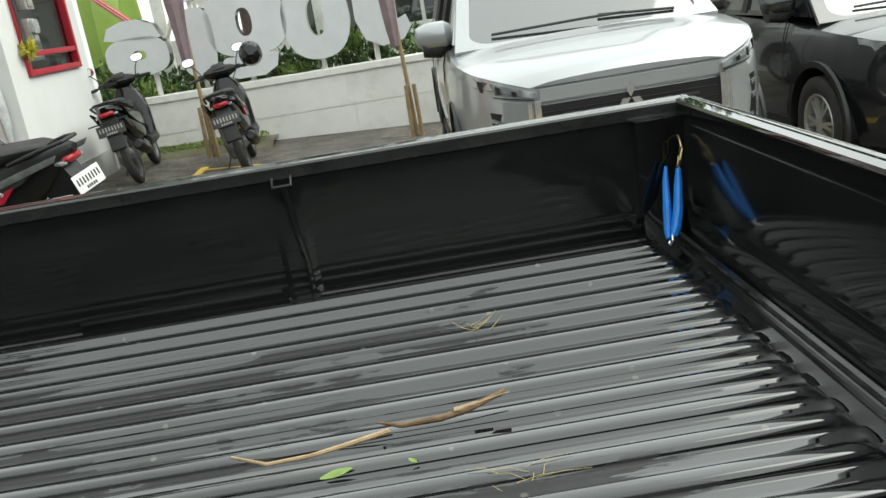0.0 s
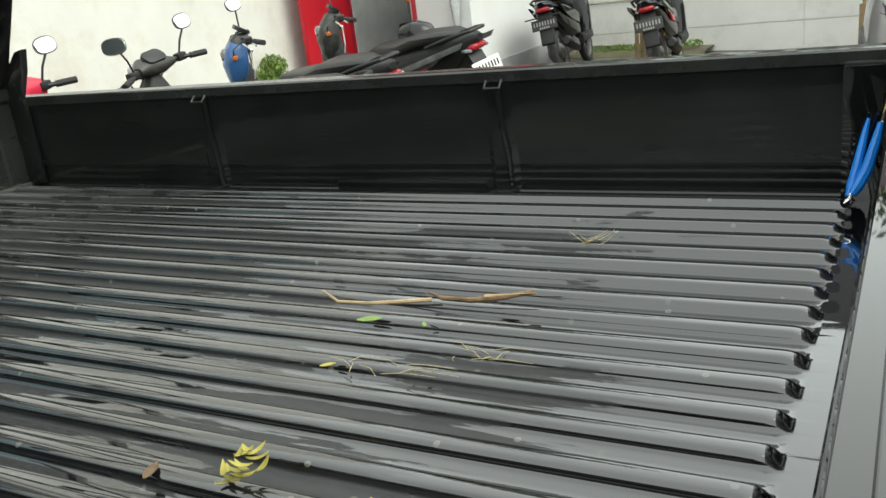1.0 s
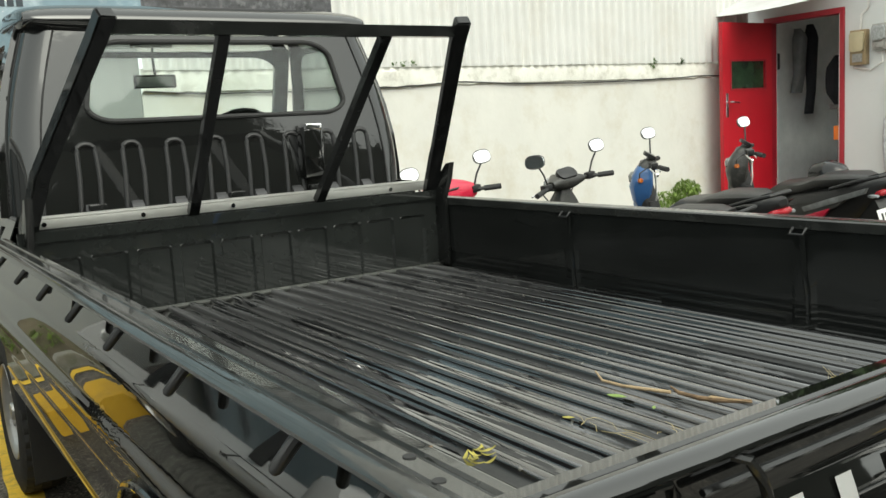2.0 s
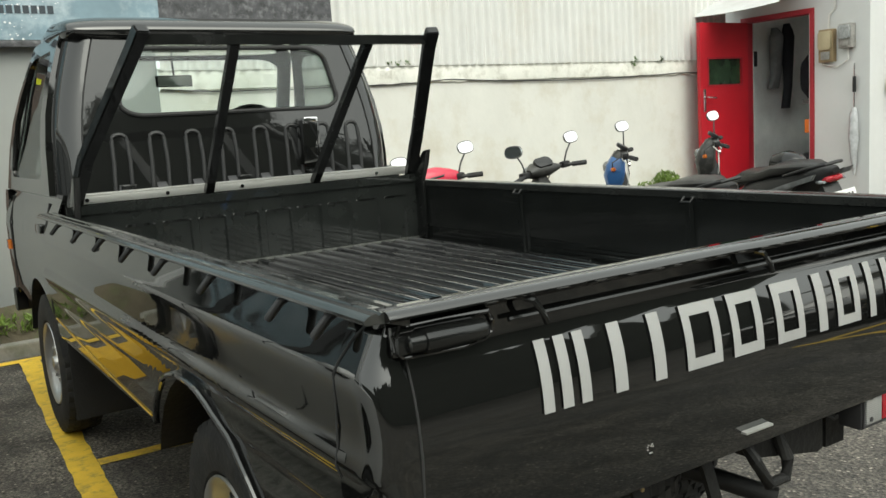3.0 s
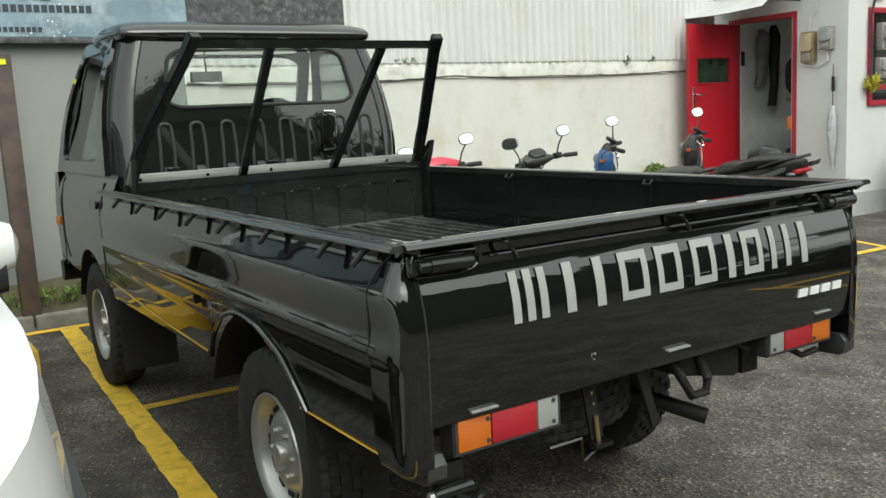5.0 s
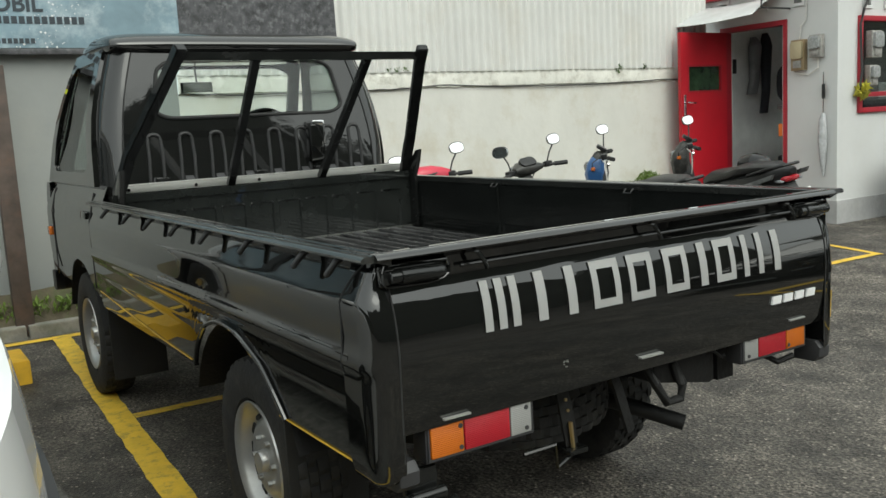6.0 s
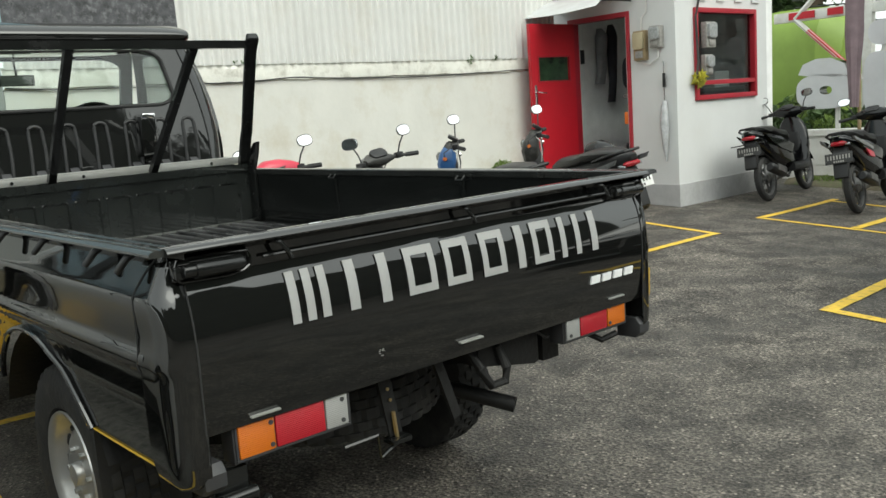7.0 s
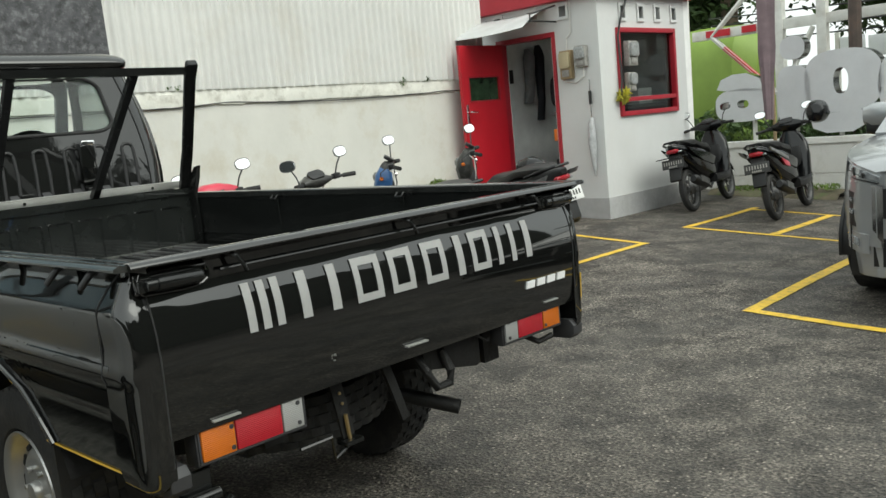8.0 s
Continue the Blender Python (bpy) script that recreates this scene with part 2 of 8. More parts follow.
M_DECAL = mat("silver_decal", (0.34, 0.34, 0.335), rough=0.35, vary=0.05)
M_DECALW = mat("white_decal", (0.72, 0.72, 0.72), rough=0.35, vary=0.04)
M_PINSTRIPE = mat("yellow_pinstripe", (0.55, 0.34, 0.03), rough=0.4, vary=0.2)
M_RED_LENS = lens("red_lens", (0.42, 0.008, 0.020))
M_AMBER_LENS = lens("amber_lens", (0.62, 0.15, 0.008))
M_CLEAR_LENS = lens("clear_lens", (0.34, 0.34, 0.33))
M_LAMPBASE = mat("black_lamp_base", (0.03, 0.03, 0.032), rough=0.5)
M_GREYPLASTIC = mat("grey_plastic", (0.035, 0.035, 0.037), rough=0.5, vary=0.15)
M_GLASS = glass("car_glass")
M_TINTGLASS = glass("tinted_window_glass", (0.30, 0.34, 0.33))
M_DARKGLASS = mat("dark_car_glass", (0.03, 0.035, 0.035), rough=0.03, vary=0.1, coat=1.0, spec=0.8)
M_DARKGLASS.node_tree.nodes["Principled BSDF"].inputs["Coat IOR"].default_value = 2.1
M_SEATCLOTH = mat("grey_cab_trim", (0.12, 0.12, 0.115), rough=0.85, vary=0.2, bump=0.2)
M_BLUE = mat("blue_tarp_vinyl", (0.01, 0.18, 0.62), rough=0.32, vary=0.25, scale=14, bump=0.3, bump_scale=25)
M_BRASS = mat("brass_hook", (0.55, 0.42, 0.22), rough=0.3, metal=0.9)
M_STICK = mat("dry_stick_bark", (0.15, 0.095, 0.05), rough=0.85, vary=0.45, scale=30, bump=0.6, bump_scale=80)
M_STICKPALE = mat("split_wood", (0.33, 0.24, 0.14), rough=0.8, vary=0.3, scale=40)
M_LEAF_Y = mat("yellow_green_leaf", (0.30, 0.26, 0.045), rough=0.55, vary=0.35, scale=30)
M_LEAF_G = mat("green_leaf", (0.16, 0.24, 0.05), rough=0.55, vary=0.35, scale=30)
M_STRAW = mat("dry_grass", (0.42, 0.34, 0.17), rough=0.8, vary=0.3)

M_ASPHALT = asphalt_mat("asphalt")
M_YELLOW = mat("yellow_road_paint", (0.76, 0.50, 0.05), rough=0.6, vary=0.15, bump=0.3, bump_scale=90, dirt=(0.10, 0.09, 0.07), dirt_amount=0.75, dirt_scale=14)
M_GUTTER = mat("cracked_grey_screed", (0.12, 0.118, 0.105), rough=0.85, vary=0.45, scale=22, bump=0.7, bump_scale=35, dirt=(0.035, 0.034, 0.03), dirt_amount=0.9, dirt_scale=16)
M_CONCRETE = mat("mossy_concrete", (0.24, 0.23, 0.20), rough=0.9, vary=0.3, bump=0.5, bump_scale=30, dirt=(0.07, 0.10, 0.04), dirt_amount=0.6, dirt_scale=4)
M_SOIL = mat("soil_with_moss", (0.10, 0.085, 0.055), rough=0.95, vary=0.4, bump=0.6, bump_scale=25, dirt=(0.07, 0.12, 0.03), dirt_amount=0.8, dirt_scale=5)
M_WALLGREY = mat("darker_grey_wall", (0.28, 0.29, 0.28), rough=0.8, vary=0.06, scale=1.4, bump=0.15, bump_scale=14, dirt=(0.36, 0.35, 0.31), dirt_amount=0.3, dirt_scale=1.5)
M_WALL = mat("aged_white_plaster", (0.64, 0.63, 0.585), rough=0.85, vary=0.07, scale=1.6, bump=0.25, bump_scale=14, dirt=(0.47, 0.41, 0.30), dirt_amount=0.55, dirt_scale=2.1)
M_HOUSEWALL = mat("white_house_paint", (0.64, 0.645, 0.64), rough=0.7, vary=0.04, scale=2, bump=0.12, bump_scale=20, dirt=(0.55, 0.54, 0.50), dirt_amount=0.2, dirt_scale=1.2)
M_PLINTH = mat("grey_plinth_paint", (0.42, 0.42, 0.42), rough=0.8, vary=0.12, bump=0.2, bump_scale=25, dirt=(0.2, 0.19, 0.16), dirt_amount=0.4)
M_CORRUGATED = mat("white_corrugated_sheet", (0.66, 0.655, 0.63), rough=0.5, vary=0.05, scale=2, dirt=(0.52, 0.46, 0.36), dirt_amount=0.3, dirt_scale=1.6)
M_LEDGE = mat("stained_plaster_ledge", (0.70, 0.69, 0.63), rough=0.9, vary=0.12, scale=5, bump=0.5, bump_scale=18, dirt=(0.20, 0.17, 0.12), dirt_amount=0.6, dirt_scale=6)
M_REDPAINT = mat("red_gloss_paint", (0.46, 0.010, 0.022), rough=0.4, vary=0.08, scale=3, bump=0.05, bump_scale=30)
M_DARKRED = mat("dark_red_frame_paint", (0.36, 0.016, 0.03), rough=0.45, vary=0.12, scale=4)
M_DARK = mat("dark_void", (0.02, 0.02, 0.02), rough=0.9)
# for the unseen backdrops, dark so that the truck's reflections stay dark
M_CLOSING = mat("unseen_dark_backdrop", (0.055, 0.06, 0.05), rough=0.9, vary=0.3, scale=0.6)
M_INTERIOR = mat("grey_room_plaster", (0.86, 0.86, 0.85), rough=0.9, vary=0.08)
M_CLOTHGREY = mat("grey_jacket_cloth", (0.20, 0.20, 0.205), rough=0.95, vary=0.25, bump=0.3, bump_scale=40)
M_CLOTHDARK = mat("dark_jacket_cloth", (0.03, 0.03, 0.035), rough=0.95, vary=0.25)
M_ORANGE = mat("orange_plastic", (0.75, 0.20, 0.03), rough=0.5)
M_AWNING = mat("grey_awning_sheet", (0.52, 0.53, 0.53), rough=0.5, vary=0.1, dirt=(0.3, 0.28, 0.25), dirt_amount=0.3)
M_METER = mat("meter_housing", (0.30, 0.29, 0.27), rough=0.5, vary=0.3, scale=25)
M_METERGLASS = mat("meter_cover", (0.30, 0.31, 0.31), rough=0.12, vary=0.35, scale=40, coat=0.5)
M_BREAKER = mat("brown_breaker_box", (0.30, 0.22, 0.12), rough=0.5, vary=0.2)
M_CABLE = mat("black_cable", (0.03, 0.03, 0.03), rough=0.6)
M_WHITECABLE = mat("white_cable", (0.7, 0.69, 0.66), rough=0.6)
M_UMBRELLA = mat("translucent_grey_umbrella", (0.45, 0.46, 0.47), rough=0.4, vary=0.25, scale=20)
M_SIGN = mat("white_sign_face", (0.66, 0.67, 0.69), rough=0.6, vary=0.05)
M_SIGNSIDE = mat("polished_sign_edge", (0.45, 0.45, 0.46), rough=0.12, metal=1.0, vary=0.1)
M_FLAG = mat("mauve_banner_cloth", (0.21, 0.155, 0.17), rough=0.9, vary=0.2, bump=0.2)
M_BAMBOO = mat("weathered_bamboo", (0.30, 0.22, 0.12), rough=0.7, vary=0.3, scale=12)
M_POST = mat("rusty_brown_post", (0.075, 0.055, 0.045), rough=0.65, vary=0.35, scale=7, dirt=(0.15, 0.08, 0.05), dirt_amount=0.5, dirt_scale=5)
M_LOWWALL = mat("stained_low_wall_paint", (0.80, 0.79, 0.76), rough=0.85, vary=0.06, scale=2, bump=0.2, bump_scale=18, dirt=(0.42, 0.38, 0.30), dirt_amount=0.4, dirt_scale=2.6)
M_BANNER = mat("printed_banner_blue", (0.20, 0.29, 0.34), rough=0.5, vary=0.3, scale=2.2, dirt=(0.55, 0.62, 0.66), dirt_amount=0.7, dirt_scale=3.2)
M_BANNERDARK = mat("printed_banner_rock", (0.06, 0.06, 0.065), rough=0.5, vary=0.7, scale=14, dirt=(0.22, 0.22, 0.23), dirt_amount=0.8, dirt_scale=17)
M_INK = mat("dark_print", (0.03, 0.04, 0.05), rough=0.5)
M_SILVER = mat("silver_car_paint", (0.38, 0.39, 0.40), rough=0.28, metal=0.45, vary=0.03, coat=0.8)
M_BLACKCAR = mat("black_car_paint", (0.012, 0.013, 0.014), rough=0.15, vary=0.1, coat=0.8)
M_WHITECAR = mat("white_car_paint", (0.78, 0.78, 0.77), rough=0.25, vary=0.02, coat=0.8)
M_BLACKPLASTIC = mat("black_plastic", (0.010, 0.010, 0.0105), rough=0.42, vary=0.2)
M_HEADLAMP = mat("headlamp_glass", (0.42, 0.44, 0.46), rough=0.06, metal=0.5, vary=0.4, scale=25, coat=1.0)
M_SCBLACK = mat("scooter_black_plastic", (0.004, 0.004, 0.0045), rough=0.10, vary=0.2)
M_SCMATT = mat("scooter_matt_plastic", (0.008, 0.008, 0.0085), rough=0.5, vary=0.2)
M_SCRED = mat("scooter_red_panel", (0.55, 0.015, 0.05), rough=0.3, vary=0.08, coat=0.4)
M_SCBLUE = mat("scooter_blue_panel", (0.035, 0.11, 0.28), rough=0.35, vary=0.15, coat=0.3)
M_SCGREY = mat("scooter_grey_panel", (0.028, 0.028, 0.026), rough=0.45, vary=0.25, dirt=(0.2, 0.19, 0.17), dirt_amount=0.4, dirt_scale=9)
M_SCPALE = mat("scooter_worn_pale_panel", (0.18, 0.185, 0.185), rough=0.4, vary=0.35, scale=14, dirt=(0.05, 0.05, 0.05), dirt_amount=0.7, dirt_scale=12)
M_VINYL = mat("scooter_seat_vinyl", (0.008, 0.008, 0.008), rough=0.42, vary=0.3, bump=0.15, bump_scale=80)
M_MIRROR = mat("mirror_glass", (0.88, 0.9, 0.9), rough=0.03, metal=1.0, vary=0.02)
M_ENGINE = mat("engine_metal", (0.12, 0.12, 0.12), rough=0.5, metal=0.6, vary=0.4, scale=20, dirt=(0.08, 0.07, 0.05), dirt_amount=0.5)
M_PLATE = mat("plate_black", (0.03, 0.03, 0.03), rough=0.5)
M_PLATEW = mat("plate_white", (0.75, 0.75, 0.73), rough=0.5)
M_FOLIAGE = mat("dense_foliage", (0.055, 0.10, 0.025), rough=0.6, vary=0.6, scale=3.0, per_object=0.2)
M_FOLIAGE2 = mat("light_foliage", (0.13, 0.20, 0.035), rough=0.6, vary=0.5, scale=4.0)
M_TRUNK = mat("tree_bark", (0.13, 0.10, 0.07), rough=0.9, vary=0.35, scale=9, bump=0.6, bump_scale=20)
M_GREENTANK = mat("green_painted_tank", (0.20, 0.30, 0.045), rough=0.55, vary=0.12, scale=2)
M_WHITESTEEL = mat("white_painted_steel", (0.66, 0.66, 0.62), rough=0.55, vary=0.12, dirt=(0.3, 0.2, 0.12), dirt_amount=0.4)
M_FARHOUSE = mat("far_house_paint", (0.70, 0.69, 0.64), rough=0.8, vary=0.1)
M_GREYROOF = mat("grey_roof_sheet", (0.45, 0.45, 0.44), rough=0.6, vary=0.15)


# ---- building helpers ----
def mesh_of(name, bm, material, smooth=True, angle=35):
    me = bpy.data.meshes.new(name)
    bmesh.ops.recalc_face_normals(bm, faces=bm.faces[:])
    bm.to_mesh(me)
    bm.free()
    for mm in (material if isinstance(material, (list, tuple)) else [material]):
        me.materials.append(mm)
    if smooth:
        me.polygons.foreach_set("use_smooth", [True] * len(me.polygons))
        me.set_sharp_from_angle(angle=radians(angle))
    return me


def part(name, bm, material, parent=None, label="", smooth=True, angle=35):
    ob = new(name, mesh_of(name, bm, material, smooth, angle))
    if parent is not None:
        ob.parent = parent
    else:
        ob.matrix_world = SITE
    if label:
        ob["label"] = label
    return ob


def share(name, me, parent, m, label=""):
    ob = new(name, me)
    ob.parent = parent
    ob.matrix_local = m
    if label:
        ob["label"] = label
    return ob


SITE = Matrix.Identity(4)                    # the patch of yard that is being built
POLE = Vector((1.6, -1.6, 1.3))


def spread(k, turn=0.0):
    """The yard's far patches, drawn up k times larger and turned a little round one surveying point."""
    return Matrix.Translation(POLE) @ Matrix.Rotation(-turn, 4, 'Z') @ Matrix.Scale(k, 4) @ Matrix.Translation(-POLE)


def reach(x, y):
    """How much the plan is drawn out at a place of the yard."""
    f = min(1.0, max(0.0, (math.hypot(x - POLE.x, y - POLE.y) - 6.0) / 4.0))
    return 1 + 0.047 * f * f * (3 - 2 * f)


def thing(name, label, category, group="", kind="", at=None):
    ob = new(name)
    ob.empty_display_size = 0.1
    ob.matrix_world = SITE if at is None else SITE @ at
    return tagged(ob, label, category, group, kind)


def structure(name, bm, material, label, category="", smooth=False, angle=30):
    return tagged(part(name, bm, material, smooth=smooth, angle=angle), label, category or name.split("_")[0], "", "structure")


def thicken(bm, t):
    """Give an open sheet its thickness."""
    bmesh.ops.recalc_face_normals(bm, faces=bm.faces[:])
    bm.normal_update()
    bmesh.ops.solidify(bm, geom=bm.faces[:], thickness=t)


def box(bm, x0, x1, y0, y1, z0, z1, bevel=0.0, seg=2, m=None):
    vs = [bm.verts.new((x, y, z)) for x in (x0, x1) for y in (y0, y1) for z in (z0, z1)]
    fs = [bm.faces.new([vs[i] for i in f]) for f in ((0, 1, 3, 2), (4, 6, 7, 5), (0, 4, 5, 1), (2, 3, 7, 6), (0, 2, 6, 4), (1, 5, 7, 3))]
    if bevel:
        es = list({e for f in fs for e in f.edges})
        r = bmesh.ops.bevel(bm, geom=es, offset=bevel, segments=seg, affect='EDGES', profile=0.6)
        vs = list({v for f in r['faces'] for v in f.verts} | {v for v in vs if v.is_valid})
    if m is not None:
        bmesh.ops.transform(bm, matrix=m, verts=[v for v in vs if v.is_valid])
    return bm


def loft(bm, rings, closed=True, caps=True):
    rows = [[bm.verts.new(p) for p in r] for r in rings]
    n = len(rows[0])
    for a, b in zip(rows, rows[1:]):
        for i in range(n if closed else n - 1):
            j = (i + 1) % n
            try:
                bm.faces.new((a[i], a[j], b[j], b[i]))
            except ValueError:
                pass
    if caps and closed:
        bm.faces.new(rows[0][::-1])
        bm.faces.new(rows[-1])
    return rows


def frame_at(d):
    d = Vector(d).normalized()
    up = Vector((0, 0, 1)) if abs(d.z) < 0.95 else Vector((1, 0, 0))
    s = d.cross(up).normalized()
    return s, s.cross(d).normalized()


def tube(bm, pts, r, n=8, caps=True, flat=None):
    """A bar along a line of points. r: radius, or one for each point; flat: (half width, half height) for a rectangular bar."""
    pts = [Vector(p) for p in pts]
    rs = r if isinstance(r, (list, tuple)) else [r] * len(pts)
    rings = []
    s0 = None
    for i, p in enumerate(pts):
        d = (pts[min(i + 1, len(pts) - 1)] - pts[max(i - 1, 0)])
        s, u = frame_at(d)
        if s0 is not None and s.dot(s0) < 0:
            s, u = -s, -u
        s0 = s
        if flat:
            a, b = flat
            rings.append([p + s * a * q + u * b * w for q, w in ((-1, -1), (1, -1), (1, 1), (-1, 1))])
        else:
            rings.append([p + (s * math.cos(2 * math.pi * k / n) + u * math.sin(2 * math.pi * k / n)) * rs[i] for k in range(n)])
    loft(bm, rings, True, caps)
    return bm


def disc(bm, c, axis, r, h, n=24, r2=None):
    """A solid round plate centred at c along axis."""
    c, a = Vector(c), Vector(axis).normalized()
    tube(bm, [c - a * h / 2, c + a * h / 2], [r, r if r2 is None else r2], n)
    return bm


def blob(bm, stations, n=14, power=2.6, axis='x'):
    """A rounded solid through stations (along, across, up, half across, half up)."""
    rings = []
    for x, y, z, w, h in stations:
        ring = []
        for k in range(n):
            a = 2 * math.pi * k / n
            c, s = math.cos(a), math.sin(a)
            py = y + w * math.copysign(abs(c) ** (2 / power), c)
            pz = z + h * math.copysign(abs(s) ** (2 / power), s)
            ring.append((x, py, pz) if axis == 'x' else ((py, x, pz) if axis == 'y' else (py, pz, x)))
        rings.append(ring)
    loft(bm, rings)
    return bm


def prism(bm, outline, axis, a0, a1, bevel=0.0):
    """An outline (list of 2D points) pushed along an axis from a0 to a1."""
    def p3(p, a):
        return (a, p[0], p[1]) if axis == 'x' else ((p[0], a, p[1]) if axis == 'y' else (p[0], p[1], a))
    va = [bm.verts.new(p3(p, a0)) for p in outline]
    vb = [bm.verts.new(p3(p, a1)) for p in outline]
    n = len(outline)
    fs = [bm.faces.new(va[::-1]), bm.faces.new(vb)]
    for i in range(n):
        fs.append(bm.faces.new((va[i], va[(i + 1) % n], vb[(i + 1) % n], vb[i])))
    if bevel:
        es = [e for f in fs[:2] for e in f.edges]
        bmesh.ops.bevel(bm, geom=es, offset=bevel, segments=2, affect='EDGES', profile=0.6)
    return bm


def rounded(cx, cy, hx, hy, r, n=5):
    pts = []
    for sx, sy, a0 in ((1, 1, 0), (-1, 1, 90), (-1, -1, 180), (1, -1, 270)):
        for k in range(n + 1):
            a = radians(a0 + 90 * k / n)
            pts.append((cx + sx * (hx - r) + r * math.cos(a), cy + sy * (hy - r) + r * math.sin(a)))
    return pts


def plate_hole(bm, corners, hole, thick=0.02, r=0.25, n=6):
    """A panel between four corners (lower left, lower right, upper right, upper left) with a rounded opening
    hole = (u0, u1, v0, v1) in fractions. Returns the opening's ring."""
    A, B, C, D = [Vector(c) for c in corners]

    def P(u, v):
        return (A * (1 - u) + B * u) * (1 - v) + (D * (1 - u) + C * u) * v
    nrm = (B - A).cross(D - A).normalized() * thick
    u0, u1, v0, v1 = hole
    inner = rounded((u0 + u1) / 2, (v0 + v1) / 2, (u1 - u0) / 2, (v1 - v0) / 2, r * min(u1 - u0, v1 - v0), n)
    outer = []
    for u, v in inner:
        du, dv = u - (u0 + u1) / 2, v - (v0 + v1) / 2
        f = 1.0 / max(abs(du) / ((u1 - u0) / 2), abs(dv) / ((v1 - v0) / 2), 1e-6)
        uu, vv = du * f / ((u1 - u0) / 2), dv * f / ((v1 - v0) / 2)
        outer.append((0.5 + 0.5 * max(-1, min(1, uu)), 0.5 + 0.5 * max(-1, min(1, vv))))
    fi = [bm.verts.new(P(*p)) for p in inner]
    fo = [bm.verts.new(P(*p)) for p in outer]
    bi = [bm.verts.new(P(*p) - nrm) for p in inner]
    bo = [bm.verts.new(P(*p) - nrm) for p in outer]
    k = len(inner)
    for i in range(k):
        j = (i + 1) % k
        for q in ((fo[i], fo[j], fi[j], fi[i]), (bi[i], bi[j], bo[j], bo[i]), (fi[i], fi[j], bi[j], bi[i]), (fo[j], fo[i], bo[i], bo[j])):
            try:
                bm.faces.new(q)
            except ValueError:
                pass
    return [P(*p) - nrm * 0.5 for p in inner]


def pane(bm, ring, thick=0.005):
    c = sum((Vector(p) for p in ring), Vector()) / len(ring)
    nrm = (Vector(ring[0]) - c).cross(Vector(ring[len(ring) // 4]) - c).normalized() * thick
    va = [bm.verts.new(Vector(p)) for p in ring]
    vb = [bm.verts.new(Vector(p) + nrm) for p in ring]
    bm.faces.new(va[::-1])
    bm.faces.new(vb)
    for i in range(len(ring)):
        j = (i + 1) % len(ring)
        bm.faces.new((va[i], va[j], vb[j], vb[i]))
    return bm


def wall_holes(bm, axis, at, thick, u0, u1, z0, z1, holes):
    """A wall in the plane axis = at, going back by thick, from u0 to u1 and z0 to z1, with rectangular openings (ua, ub, za, zb)."""
    us = sorted({u0, u1, *[h[0] for h in holes], *[h[1] for h in holes]})
    zs = sorted({z0, z1, *[h[2] for h in holes], *[h[3] for h in holes]})
    us = [u for u in us if u0 <= u <= u1]
    zs = [z for z in zs if z0 <= z <= z1]

    def solid(i, j):
        if i < 0 or j < 0 or i >= len(us) - 1 or j >= len(zs) - 1:
            return False
        u, z = (us[i] + us[i + 1]) / 2, (zs[j] + zs[j + 1]) / 2
        return not any(h[0] < u < h[1] and h[2] < z < h[3] for h in holes)

    def P(u, z, d):
        return (at + d, u, z) if axis == 'x' else (u, at + d, z)
    for i in range(len(us) - 1):
        for j in range(len(zs) - 1):
            if not solid(i, j):
                continue
            a, b, c, d = us[i], us[i + 1], zs[j], zs[j + 1]
            quads = [[(a, c, 0), (b, c, 0), (b, d, 0), (a, d, 0)], [(a, c, thick), (a, d, thick), (b, d, thick), (b, c, thick)]]
            if not solid(i - 1, j):
                quads.append([(a, c, 0), (a, d, 0), (a, d, thick), (a, c, thick)])
            if not solid(i + 1, j):
                quads.append([(b, c, 0), (b, c, thick), (b, d, thick), (b, d, 0)])
            if not solid(i, j - 1):
                quads.append([(a, c, 0), (a, c, thick), (b, c, thick), (b, c, 0)])
            if not solid(i, j + 1):
                quads.append([(a, d, 0), (b, d, 0), (b, d, thick), (a, d, thick)])
            for q in quads:
                bm.faces.new([bm.verts.new(P(*p)) for p in q])
    bmesh.ops.remove_doubles(bm, verts=bm.verts[:], dist=0.0005)
    return bm


def gz(x, y):
    """Height of the yard: level round the truck, rising a little towards the guard house and falling away beyond the parked cars."""
    k = reach(x, y)
    x, y = POLE.x + (x - POLE.x) / k, POLE.y + (y - POLE.y) / k
    s = min(1.0, max(0.0, (y - 1.5) / 4.5))
    s = s * s * (3 - 2 * s)
    e = min(1.0, max(0.0, (x - 1.3) / 1.6)) * min(1.0, max(0.0, (y - 2.4) / 2.2))
    return POLE.z - k * (POLE.z - 0.05 * (-0.9 - min(0.0, max(-5.5, x))) * s + 0.20 * e * e * (3 - 2 * e))


def yard_z(x, y):
    """The yard's height under a place of the far patches' own plan."""
    p = POLE + (Vector((x, y, POLE.z)) - POLE) * 1.047
    return POLE.z - (POLE.z - gz(p.x, p.y)) / 1.047


def bars(bm, axis, at, u0, z0, widths, height, gap, depth=0.0015):
    """A row of plain upright bars standing in for writing."""
    u = u0
    for w in widths:
        if w > 0:
            if axis == 'x':
                box(bm, at, at + depth, u, u + w, z0, z0 + height)
            else:
                box(bm, u, u + w, at - depth, at, z0, z0 + height)
        u += abs(w) + gap
    return bm

